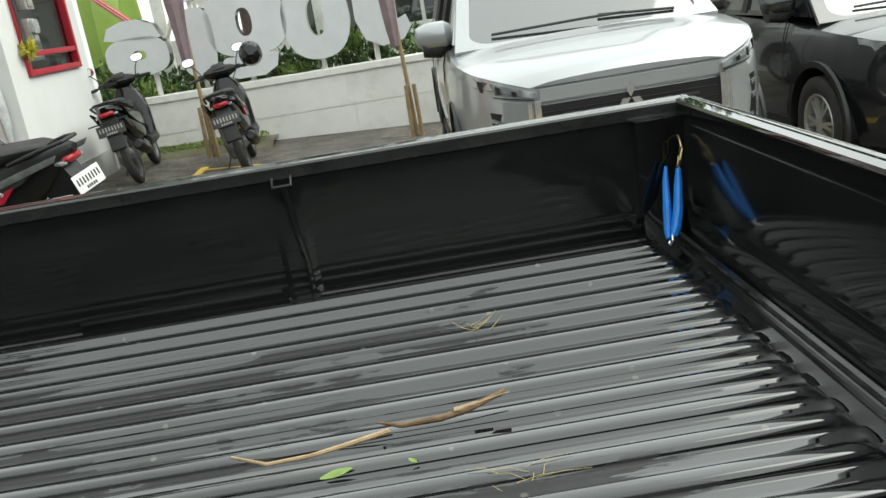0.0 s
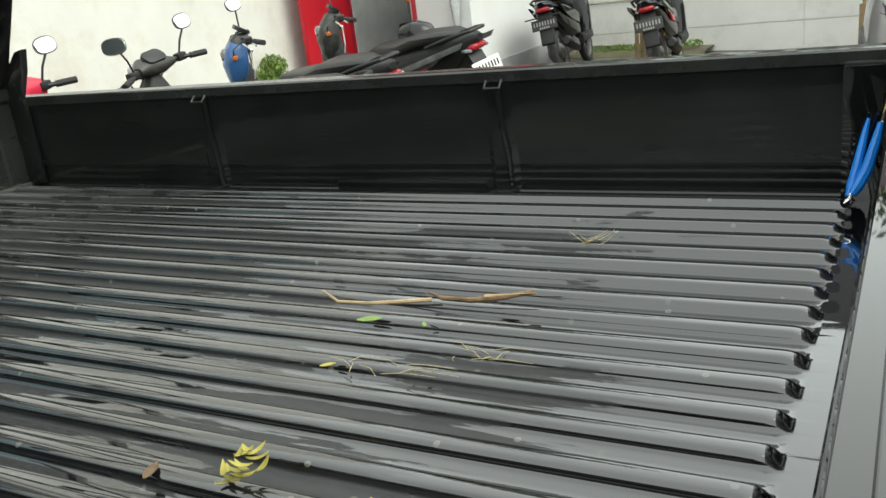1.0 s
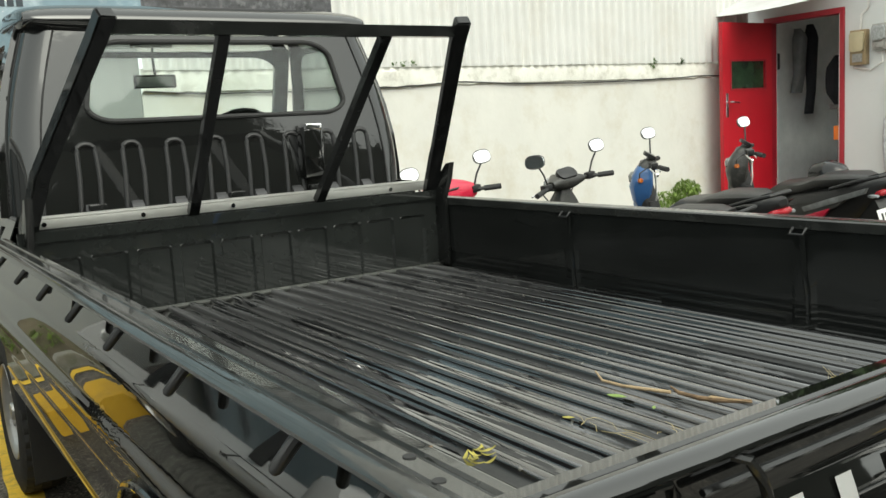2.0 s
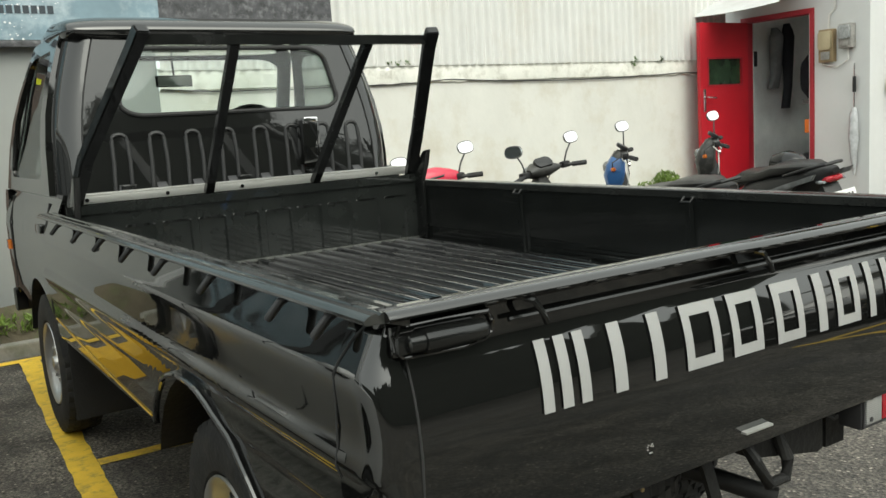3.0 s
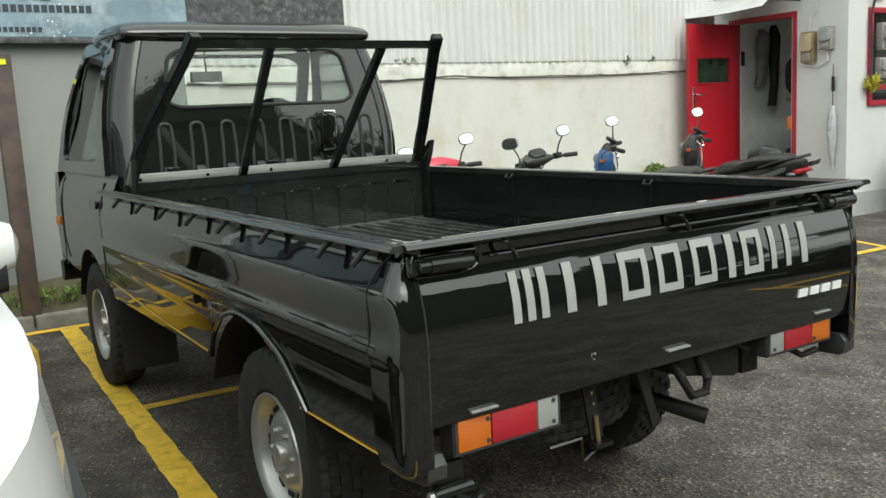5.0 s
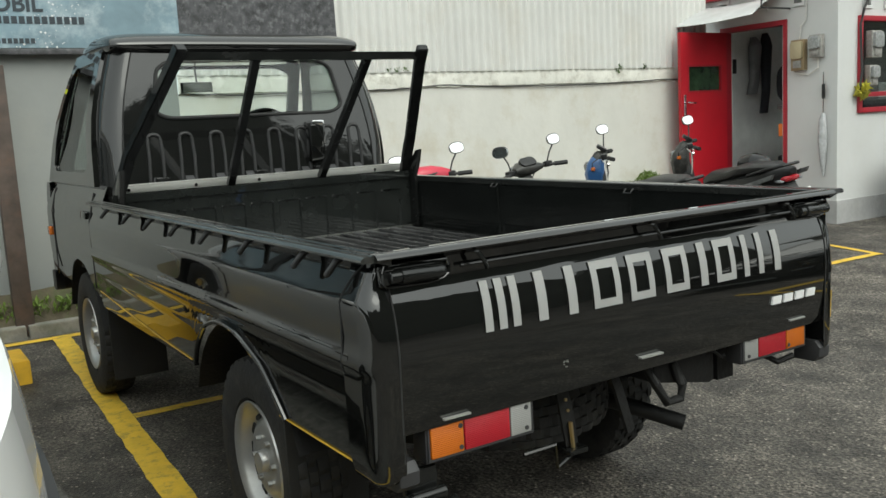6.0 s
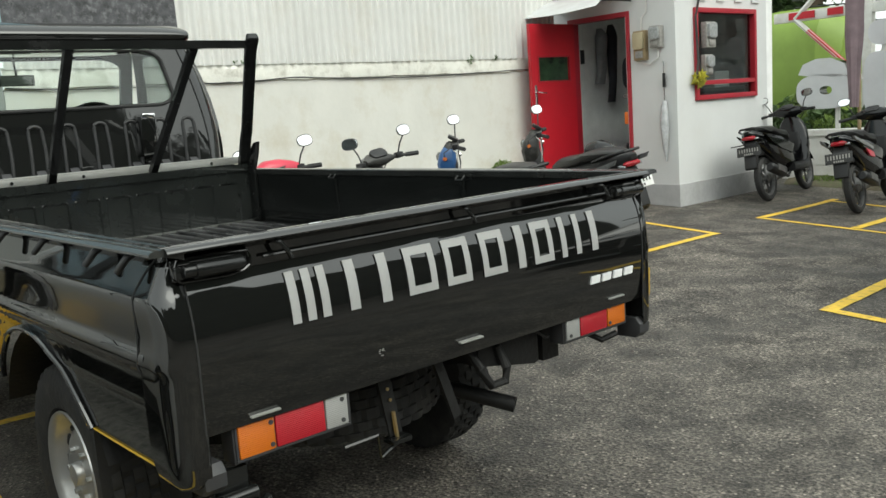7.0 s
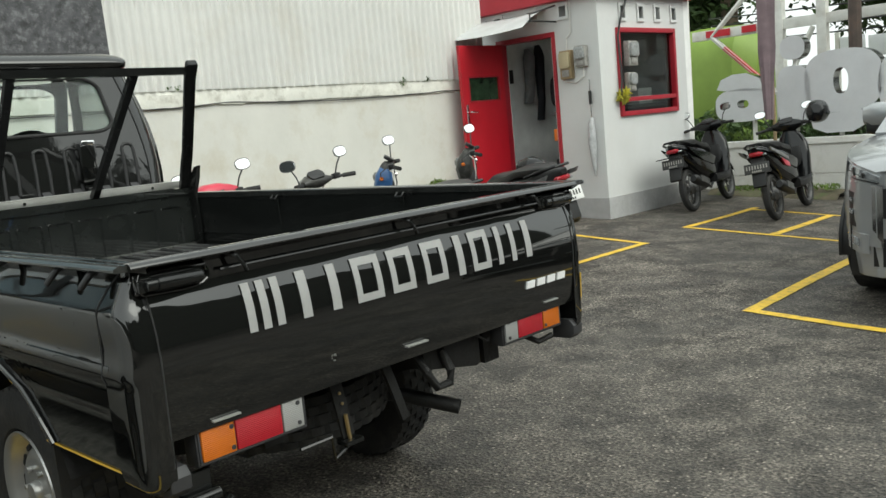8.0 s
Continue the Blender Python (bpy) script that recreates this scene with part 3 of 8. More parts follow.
# ---- the yard ----
def build_ground():
    bm = bmesh.new()
    xs = [-400, -120, -40, -20, -12, -8] + [-6 + 0.5 * i for i in range(21)] + [6, 9, 14, 30, 100, 400]
    ys = [-400, -120, -40, -20, -12, -8] + [-4 + 0.5 * i for i in range(29)] + [12, 15, 20, 40, 120, 400]
    rows = [[bm.verts.new((x, y, gz(x, y))) for y in ys] for x in xs]
    for a, b in zip(rows, rows[1:]):
        for i in range(len(ys) - 1):
            bm.faces.new((a[i], b[i], b[i + 1], a[i + 1]))
    structure("ground", bm, M_ASPHALT, "worn grey asphalt yard with pale stones and damp patches", "ground", smooth=True)


build_ground()


def road_line(x0, y0, x1, y1, w, label="yellow painted parking line, scuffed"):
    bm = bmesh.new()
    a, b = Vector((x0, y0, 0)), Vector((x1, y1, 0))
    d = (b - a)
    n = max(2, int(d.length / 0.06))
    s = Vector((-d.y, d.x, 0)).normalized() * w / 2
    left, right = [], []
    for i in range(n + 1):
        p = a + d * i / n
        for lst, sg in ((left, 1), (right, -1)):
            q = p + s * sg * (1 + 0.16 * noise.noise(Vector((p.x * 9, p.y * 9, sg * 5))))
            lst.append(bm.verts.new((q.x, q.y, gz(q.x, q.y) + 0.005)))
    for i in range(n):
        bm.faces.new((left[i], right[i], right[i + 1], left[i + 1]))
    tagged(part("parking_line", bm, M_YELLOW, smooth=False), label, "road marking", "parking lines", "structure")


for seg in ((-4.92, -0.655, 0.9, -0.955, 0.115), (-4.93, -4.2, -4.89, 3.0, 0.10), (-2.71, -0.708, -2.67, 1.0, 0.075),
            (-2.56, 3.9, -2.54, 5.33, 0.075), (-3.5, 5.55, -2.50, 5.33, 0.065),
            (-2.69, 6.40, -2.67, 8.0, 0.08), (-2.72, 6.39, -0.6, 6.04, 0.065), (-1.73, 6.28, -1.74, 7.7, 0.085),
            (-2.72, 7.85, -0.2, 7.50, 0.055), (-0.72, 6.06, -0.74, 7.5, 0.085),
            (-0.62, 3.36, -0.70, 5.7, 0.088), (-0.66, 3.37, 1.95, 2.86, 0.078), (1.78, 2.90, 1.8, 5.5, 0.088)):
    road_line(*seg)

# planted strip and kerb in front of the truck
SITE = spread(1.01, 0.009)
bm = bmesh.new()
for i in range(9):
    y0 = -4.5 + i * 0.72
    box(bm, -5.08, -4.98, y0, y0 + 0.705, -0.05, 0.10 + 0.01 * random.uniform(-1, 1), bevel=0.012)
structure("kerb", bm, M_CONCRETE, "low mossy concrete kerb along the planted strip", "kerb")
bm = bmesh.new()
rows = []
for i in range(40):
    y = -4.5 + i * 0.16
    rows.append([bm.verts.new((x, y, z + 0.025 * noise.noise(Vector((x * 6, y * 6, 0))))) for x, z in ((-5.08, 0.03), (-5.08, 0.09), (-5.13, 0.17), (-5.18, 0.27), (-5.215, 0.31))])
for a, b in zip(rows, rows[1:]):
    for i in range(4):
        bm.faces.new((a[i], b[i], b[i + 1], a[i + 1]))
structure("planting_soil", bm, M_SOIL, "sloping mossy soil bed against the white wall", "soil", smooth=True)


def leaf_patch(name, label, category, centres, count, size, material, seed, flat=0.4, kind="stuff"):
    rng = random.Random(seed)
    verts, faces = [], []
    for _ in range(count):
        cx, cy, cz, rx, ry, rz = rng.choice(centres)
        while True:
            q = Vector((rng.uniform(-1, 1), rng.uniform(-1, 1), rng.uniform(-1, 1)))
            if 0.25 < q.length < 1:
                break
        p = Vector((cx + q.x * rx, cy + q.y * ry, cz + q.z * rz))
        s = size * rng.uniform(0.5, 1.4)
        e = Euler((rng.uniform(-flat, flat) * 3, rng.uniform(-flat, flat) * 3, rng.uniform(0, 6.28))).to_matrix()
        k = len(verts)
        for a in ((-1, 0, 0), (-0.2, 0.42, 0.1), (1, 0, -0.15), (-0.2, -0.42, 0.1)):
            verts.append(p + e @ (Vector(a) * s))
        faces += [(k, k + 1, k + 2), (k, k + 2, k + 3)]
    me = bpy.data.meshes.new(name)
    me.from_pydata([tuple(v) for v in verts], [], faces)
    me.materials.append(material)
    ob = new(name, me)
    ob.matrix_world = SITE
    return tagged(ob, label, category, "", kind)


leaf_patch("weeds", "low green weeds on the planted strip", "weeds",
           [(-5.12, -1.35 + 0.2 * i, 0.20, 0.06, 0.16, 0.07) for i in range(9)], 900, 0.022, M_FOLIAGE2, 5, flat=0.7)

# long wall behind the truck's nose
SITE = spread(1.03, 0.0125)
bm = bmesh.new()
box(bm, -5.40, -5.20, 0.32, 6.2, -0.2, 1.64)
structure("wall_west", bm, M_WALL, "aged white plaster wall with brown stains", "wall")
# this end of the wall has a darker grey than the rest
bm = bmesh.new()
box(bm, -5.40, -5.20, -8, 0.318, -0.2, 2.6)
structure("wall_west_end", bm, M_WALLGREY, "darker grey end of the wall below the banner", "wall")
SITE = Matrix.Identity(4)
bm = bmesh.new()
rows = [[bm.verts.new((x, y + 0.02 * noise.noise(Vector((x * 4, y, 0))) + 0.026 * (x + 1.8), 0.006)) for y in (-1.68, -1.165)] for x in [-3.66 + 0.12 * i for i in range(44)]]
for a, b in zip(rows, rows[1:]):
    bm.faces.new((a[0], b[0], b[1], a[1]))
structure("gutter_strip", bm, M_GUTTER, "cracked grey screed strip in the asphalt", "strip")
SITE = spread(1.03, 0.0125)
bm = bmesh.new()
rows = []
for i in range(260):
    y = 0.32 + i * 5.88 / 259
    lo = 1.635 + 0.014 * noise.noise(Vector((y * 2.2, 0, 3))) + 0.01 * noise.noise(Vector((y * 9, 0, 3)))
    hi = 1.80 + 0.012 * noise.noise(Vector((y * 3, 2, 0)))
    d = 0.012 + 0.010 * noise.noise(Vector((y * 4, 7, 0)))
    rows.append([bm.verts.new(p) for p in ((-5.21, y, lo), (-5.195 + d, y, lo + 0.015), (-5.19 + d, y, hi - 0.05), (-5.2, y, hi), (-5.3, y, hi))])
for a, b in zip(rows, rows[1:]):
    for i in range(4):
        bm.faces.new((a[i], b[i], b[i + 1], a[i + 1]))
structure("wall_ledge", bm, M_LEDGE, "uneven stained plaster ledge below the metal sheeting", "ledge", smooth=True)


def corrugated(name, x, y0, y1, z0, z1, label):
    bm = bmesh.new()
    pitch, per = 0.088, 8
    n = int((y1 - y0) / pitch * per)
    lo, hi = [], []
    for i in range(n + 1):
        y = y0 + (y1 - y0) * i / n
        d = 0.017 * math.cos(2 * math.pi * i / per)
        d = 0.017 * math.copysign(abs(d / 0.017) ** 0.8, d)
        lo.append(bm.verts.new((x + d, y, z0 + 0.004 * noise.noise(Vector((y * 1.3, 0, 0))))))
        hi.append(bm.verts.new((x + d, y, z1)))
    for i in range(n):
        bm.faces.new((lo[i], lo[i + 1], hi[i + 1], hi[i]))
    thicken(bm, 0.002)
    structure(name, bm, M_CORRUGATED, label, "wall", smooth=True, angle=60)


corrugated("wall_sheeting_1", -5.170, 0.33, 6.18, 1.785, 2.58, "white painted corrugated metal sheeting on the wall")
corrugated("wall_sheeting_2", -5.190, -8.0, 6.18, 2.52, 5.0, "upper row of white corrugated metal sheeting")
bm = bmesh.new()
pts = []
for i in range(60):
    y = 0.33 + i * 5.77 / 59
    pts.append((-5.182, y, 1.665 - 0.035 * abs(math.sin(y * 1.15)) + 0.012 * noise.noise(Vector((y * 2, 0, 0)))))
tube(bm, pts, 0.0055, 6)
tagged(part("wall_cable", bm, M_CABLE), "thin sagging black cable along the wall ledge", "cable")
leaf_patch("ledge_moss", "small green moss tufts on the ledge", "moss",
           [(-5.17, 2.25, 1.81, 0.02, 0.12, 0.02), (-5.17, 4.85, 1.79, 0.02, 0.05, 0.05), (-5.17, 5.2, 1.80, 0.02, 0.05, 0.03)], 140, 0.012, M_FOLIAGE, 8, flat=0.8)
leaf_patch("corner_moss", "mossy growth at the foot of the wall", "moss",
           [(-5.15, 5.22, 0.585, 0.06, 0.20, 0.13), (-5.14, 4.95, 0.46, 0.06, 0.32, 0.16), (-5.14, 5.3, 0.35, 0.07, 0.3, 0.2)], 1500, 0.022, M_FOLIAGE2, 9, flat=0.8)

# banner
banner = thing("banner", "large printed blue-grey banner with dark lettering", "banner")
bm = bmesh.new()
box(bm, -5.14, -5.125, -5.0, 0.35, 1.99, 4.2)
part("print_sheet", bm, M_BANNER, banner)
bm = bmesh.new()
prism(bm, [(0.35, 1.99), (1.65, 1.99), (1.62, 4.2), (0.95, 4.2), (0.35, 2.45)], 'x', -5.14, -5.125)
part("rock_print", bm, M_BANNERDARK, banner, "dark grey gravel photograph")
bm = bmesh.new()
prism(bm, [(0.354, 2.46), (0.94, 4.2), (0.354, 4.2)], 'x', -5.14, -5.126)
part("print_corner", bm, M_BANNER, banner)
bm = bmesh.new()
box(bm, -5.15, -5.11, -5.0, 1.59, 1.945, 1.985, bevel=0.006)
part("lower_rail", bm, M_BANNERDARK, banner, "dark lower edge")
for word, y, z, size in (("MOBIL", -0.574, 2.236, 0.15),):
    cu = bpy.data.curves.new("word", 'FONT')
    cu.body = word
    cu.size = size
    cu.extrude = 0.001
    cu.offset = 0.004
    tmp = bpy.data.objects.new("word", cu)
    scene.collection.objects.link(tmp)
    bpy.context.view_layer.update()
    me = bpy.data.meshes.new_from_object(tmp.evaluated_get(bpy.context.evaluated_depsgraph_get()))
    bpy.data.objects.remove(tmp)
    me.materials.append(M_INK)
    wide = max(v.co.x for v in me.vertices)
    ob = new("lettering", me)
    ob.parent = banner
    ob.matrix_local = Matrix.Translation((-5.122, y - wide, z)) @ Matrix(((0, 0, 1, 0), (1, 0, 0, 0), (0, 1, 0, 0), (0, 0, 0, 1)))
bm = bmesh.new()
bars(bm, 'x', -5.125, -1.55, 2.152, [0.036] * 26, 0.05, 0.012, 0.003)
part("small_print", bm, M_INK, banner)
bm = bmesh.new()
bars(bm, 'x', -5.125, -1.43, 2.02, [0.026] * 22, 0.034, 0.010, 0.003)
part("small_print", bm, M_INK, banner)
bm = bmesh.new()
rngb = random.Random(31)
for k in range(150):
    f = rngb.random()
    y, z, r = -0.62 + 0.55 * f + rngb.gauss(0, 0.09), 2.02 + 0.75 * f + rngb.gauss(0, 0.07), rngb.choice((0.003, 0.004, 0.005, 0.009))
    z = max(z, 1.995)
    bm.faces.new([bm.verts.new((-5.1225, y + dy * r, z + dz * r)) for dy, dz in ((-1, 0), (0, -1), (1, 0), (0, 1))])
tagged(part("water_splash_print", bm, M_DECALW, banner, "white printed splash specks"), kind="stuff")

# post under the banner
SITE = spread(1.02, 0.010)
post = thing("banner_post", "dark rusty square steel post with a yellow tag", "post")
bm = bmesh.new()
box(bm, -5.10 + 0.02, -4.99 + 0.02, -0.985, -0.865, 0.0, 1.865, bevel=0.008)
part("shaft", bm, M_POST, post)
bm = bmesh.new()
box(bm, -4.969, -4.964, -0.965, -0.900, 1.795, 1.83)
part("tag", bm, mat("yellow_tag", (0.7, 0.75, 0.02), rough=0.5), post, "yellow tag")
bm = bmesh.new()
box(bm, -5.12, -4.94, -1.02, -0.84, -0.02, 0.03, bevel=0.01)
part("base_plate", bm, M_CONCRETE, post)

SITE = Matrix.Identity(4)
bm = bmesh.new()
prism(bm, [(-4.15, 0.0), (-4.13, 0.13), (-3.765, 0.13), (-3.745, 0.0)], 'y', -1.72, -1.005, bevel=0.01)
tagged(part("wheel_stop", bm, mat("yellow_block_paint", (0.68, 0.40, 0.025), rough=0.55, vary=0.12, bump=0.2, bump_scale=30, dirt=(0.2, 0.15, 0.06), dirt_amount=0.5, dirt_scale=5)), "yellow painted concrete wheel stop", "wheel stop")

# ---- guard house ----
SITE = spread(1.047, 0.0125)
HX, HY = -3.60, 6.20
door_hole = (-4.936, -4.214, 0.2, 2.126)
vl = [(-4.98, -4.89), (-4.50, -4.41), (-4.07, -3.98)]
bm = bmesh.new()
wall_holes(bm, 'y', HY, 0.12, -5.2, HX, 0.36, 2.47, [door_hole] + [(a, b, 2.31, 2.42) for a, b in vl])
structure("wall_south", bm, M_HOUSEWALL, "white painted guard house wall with a doorway", "wall")
vr = [(6.62, 6.71), (6.98, 7.07), (7.33, 7.42), (7.68, 7.77)]
bm = bmesh.new()
wall_holes(bm, 'x', HX, -0.12, HY + 0.12, 7.97, 0.36, 2.47, [(6.56, 7.68, 1.24, 2.10)] + [(a, b, 2.24, 2.37) for a, b in vr])
structure("wall_east", bm, M_HOUSEWALL, "white painted guard house wall with a window", "wall")
bm = bmesh.new()
box(bm, -5.2, HX, 7.97, 8.09, -0.1, 2.47)
box(bm, -5.32, -5.2, 6.2, 8.09, -0.1, 2.47)
structure("wall_north", bm, M_INTERIOR, "plain white back walls of the guard house", "wall")
bm = bmesh.new()
box(bm, -5.2, HX + 0.012, HY - 0.012, 7.99, -0.1, 0.2)
box(bm, -4.2, HX + 0.012, HY - 0.012, HY + 0.12, 0.2, 0.36)
box(bm, -5.2, -4.95, HY - 0.012, HY + 0.12, 0.2, 0.36)
box(bm, HX - 0.12, HX + 0.012, HY + 0.12, 7.99, 0.2, 0.36)
structure("plinth", bm, M_PLINTH, "grey painted plinth round the guard house", "plinth")
bm = bmesh.new()
box(bm, -5.3, HX + 0.10, HY - 0.10, 8.12, 2.47, 2.66, bevel=0.01)
structure("roof", bm, M_DARKRED, "flat roof edge painted dark red", "roof")
# unseen white sheet under the roof, added to bounce light into the room
bm = bmesh.new()
box(bm, -5.2, HX - 0.12, HY + 0.12, 7.97, 2.44, 2.466)
structure("ceiling", bm, M_INTERIOR, "unseen white ceiling bouncing light into the guard house", "ceiling")
bm = bmesh.new()
box(bm, -5.196, HX - 0.124, HY + 0.124, 7.966, 0.2, 0.21)
structure("floor", bm, mat("pale_floor_tile", (0.55, 0.54, 0.51), rough=0.35, vary=0.1), "pale tiled floor of the guard house", "floor")
for i, (a, b) in enumerate(vl):
    bm = bmesh.new()
    for q in ((a - 0.03, a, 2.28, 2.45), (b, b + 0.03, 2.28, 2.45), (a, b, 2.42, 2.45), (a, b, 2.28, 2.31)):
        box(bm, q[0], q[1], HY - 0.018, HY + 0.05, q[2], q[3])
    tagged(part("vent", bm, M_HOUSEWALL, smooth=False), "small white framed ventilation hole", "vent", "wall vents", "structure")
for i, (a, b) in enumerate(vr):
    bm = bmesh.new()
    for q in ((a - 0.03, a, 2.21, 2.40), (b, b + 0.03, 2.21, 2.40), (a, b, 2.37, 2.40), (a, b, 2.21, 2.24)):
        box(bm, HX - 0.05, HX + 0.018, q[0], q[1], q[2], q[3])
    tagged(part("vent", bm, M_HOUSEWALL, smooth=False), "small white framed ventilation hole", "vent", "wall vents", "structure")

win = thing("window_1", "red framed window with dark glass", "window", kind="structure")
bm = bmesh.new()
for y0, y1, z0, z1 in ((6.52, 6.57, 1.20, 2.14), (7.67, 7.715, 1.20, 2.14), (6.57, 7.67, 2.09, 2.14), (6.57, 7.67, 1.20, 1.25)):
    box(bm, HX - 0.06, HX + 0.03, y0, y1, z0, z1, bevel=0.004)
part("window_frame", bm, M_DARKRED, win)
bm = bmesh.new()
box(bm, HX - 0.05, HX + 0.025, 6.57, 7.67, 1.355, 1.40, bevel=0.004)
part("window_rail", bm, M_DARKRED, win)
bm = bmesh.new()
box(bm, HX - 0.035, HX - 0.03, 6.57, 7.67, 1.405, 2.09)
p = part("pane", bm, M_TINTGLASS, win, smooth=False)
p.visible_shadow = False
bm = bmesh.new()
box(bm, HX - 0.035, HX - 0.03, 6.57, 7.67, 1.25, 1.35)
p = part("pane", bm, M_TINTGLASS, win, smooth=False)
p.visible_shadow = False

dr = thing("door_1", "red painted door standing open, with a small dark pane", "door", kind="structure")
bm = bmesh.new()
wall_holes(bm, 'x', -4.93, 0.04, 5.46, 6.17, 0.21, 2.12, [(5.575, 6.065, 1.52, 1.77)])
part("leaf", bm, M_REDPAINT, dr, smooth=False)
bm = bmesh.new()
box(bm, -4.915, -4.905, 5.575, 6.065, 1.52, 1.77)
part("pane", bm, mat("dark_green_pane", (0.02, 0.04, 0.02), rough=0.08, vary=0.6, scale=9), dr, smooth=False)
bm = bmesh.new()
for y0, y1, z0, z1 in ((5.56, 5.575, 1.505, 1.785), (6.065, 6.08, 1.505, 1.785), (5.575, 6.065, 1.77, 1.785), (5.575, 6.065, 1.505, 1.52)):
    box(bm, -4.9, -4.882, y0, y1, z0, z1)
part("pane_bead", bm, M_DARKRED, dr, smooth=False)
bm = bmesh.new()
box(bm, -4.89, -4.884, 5.495, 5.53, 1.26, 1.48, bevel=0.002)
tube(bm, [(-4.885, 5.512, 1.40), (-4.84, 5.512, 1.40), (-4.835, 5.54, 1.398), (-4.835, 5.62, 1.39)], 0.009, 8)
part("door_handle", bm, M_CHROME, dr, "steel lever handle")
bm = bmesh.new()
for q in ((-4.195, -4.155, 0.2, 2.17), (-4.985, -4.93, 0.2, 2.17), (-4.93, -4.195, 2.12, 2.17)):
    box(bm, q[0], q[1], HY - 0.02, HY + 0.10, q[2], q[3], bevel=0.003)
tagged(part("door_frame", bm, M_DARKRED, smooth=False), "red painted door frame", "door frame", "", "structure")

aw = thing("door_awning", "thin grey sheet awning over the doorway", "awning")
bm = bmesh.new()
rows = []
for i in range(9):
    f = i / 8
    rows.append([bm.verts.new((-5.17 + f * (0.92 + 0.16 * v), 6.19 - 0.62 * v, 2.42 - 0.22 * v ** 1.5 - 0.02 * math.sin(f * 3.14))) for v in (0, 0.25, 0.5, 0.75, 1)])
for a, b in zip(rows, rows[1:]):
    for i in range(4):
        bm.faces.new((a[i], b[i], b[i + 1], a[i + 1]))
thicken(bm, 0.006)
part("sheet", bm, M_AWNING, aw)
bm = bmesh.new()
tube(bm, [(-4.12, 6.19, 2.27), (-4.12, 5.75, 2.27), (-4.12, 5.75, 2.34), (-4.12, 6.19, 2.44)], 0.01, 6)
part("bracket", bm, M_CABLE, aw, "dark steel bracket")
bm = bmesh.new()
tube(bm, [(-5.1, 6.19, 2.27), (-5.1, 5.72, 2.24), (-5.1, 6.19, 2.41)], 0.01, 6)
part("bracket", bm, M_CABLE, aw, "dark steel bracket")

# inside the house
for k, (y, z, w, h, m, lab) in enumerate(((6.90, 1.80, 0.070, 0.34, M_CLOTHGREY, "grey jacket hanging on a hook"), (7.10, 1.72, 0.055, 0.48, M_CLOTHDARK, "dark jacket hanging on a hook"))):
    bm = bmesh.new()
    blob(bm, [(z - h, y - 0.03, -5.11, w * 0.95, 0.035), (z - h * 0.5, y, -5.10, w * 0.9, 0.05), (z, y, -5.10, w * 1.0, 0.06), (z + h * 0.6, y + 0.01, -5.10, w, 0.06),
              (z + h * 0.75, y + 0.02, -5.11, w * 0.6, 0.05), (z + h * 0.9, y + 0.02, -5.13, w * 0.25, 0.03)], axis='z', n=16)
    for v in bm.verts:
        v.co = Vector((v.co.y, v.co.x, v.co.z))
        v.co.y += 0.02 * noise.noise(v.co * 9)
        v.co.x += 0.02 * noise.noise(v.co * 14)
    tagged(part("jacket", bm, m), lab, "jacket")
bm = bmesh.new()
box(bm, -5.2, -5.12, 6.46, 6.62, 1.70, 1.86, bevel=0.01)
tagged(part("switch_box", bm, M_BLACKPLASTIC), "black electric switch box on the room wall", "switch box")
bm = bmesh.new()
box(bm, -4.28, -4.197, HY + 0.02, HY + 0.09, 1.00, 1.13, bevel=0.01)
tagged(part("hanging_pouch", bm, M_ORANGE), "small orange pouch beside the door frame", "pouch")
desk = thing("desk", "dark desk with papers inside the window", "desk")
bm = bmesh.new()
box(bm, -4.5, -3.75, 6.5, 7.9, 1.28, 1.32, bevel=0.005)
part("desktop", bm, M_SEATCLOTH, desk)
for y in (6.55, 7.8):
    bm = bmesh.new()
    box(bm, -4.45, -3.8, y, y + 0.04, 0.2, 1.28)
    part("side_panel", bm, M_SEATCLOTH, desk)
chair = thing("office_chair", "dark padded office chair behind the desk", "chair", at=Matrix.Translation((-4.75, 7.15, 0.2)))
bm = bmesh.new()
blob(bm, [(-0.26, 0, 1.36, 0.05, 0.16), (-0.15, 0, 1.36, 0.06, 0.25), (0.15, 0, 1.36, 0.06, 0.25), (0.26, 0, 1.36, 0.05, 0.16)], axis='y')
part("backrest", bm, M_CLOTHDARK, chair)
bm = bmesh.new()
box(bm, -0.05, 0.42, -0.25, 0.25, 0.48, 0.56, bevel=0.03)
part("seat", bm, M_CLOTHDARK, chair)
bm = bmesh.new()
tube(bm, [(0.18, 0, 0.06), (0.18, 0, 0.48)], 0.03, 8)
tube(bm, [(0.02, 0, 0.5), (-0.03, 0, 1.2)], 0.02, 8)
part("column", bm, M_BLACKPLASTIC, chair)
bm = bmesh.new()
for k in range(5):
    a = k * 2 * math.pi / 5
    tube(bm, [(0.18, 0, 0.07), (0.18 + 0.28 * math.cos(a), 0.28 * math.sin(a), 0.03)], 0.025, 6)
part("foot_star", bm, M_BLACKPLASTIC, chair)
bm = bmesh.new()
box(bm, -4.1, -3.85, 7.3, 7.6, 1.32, 1.50, bevel=0.01)
tagged(part("paper_stack", bm, M_HOUSEWALL), "stack of white papers on the desk", "paper")


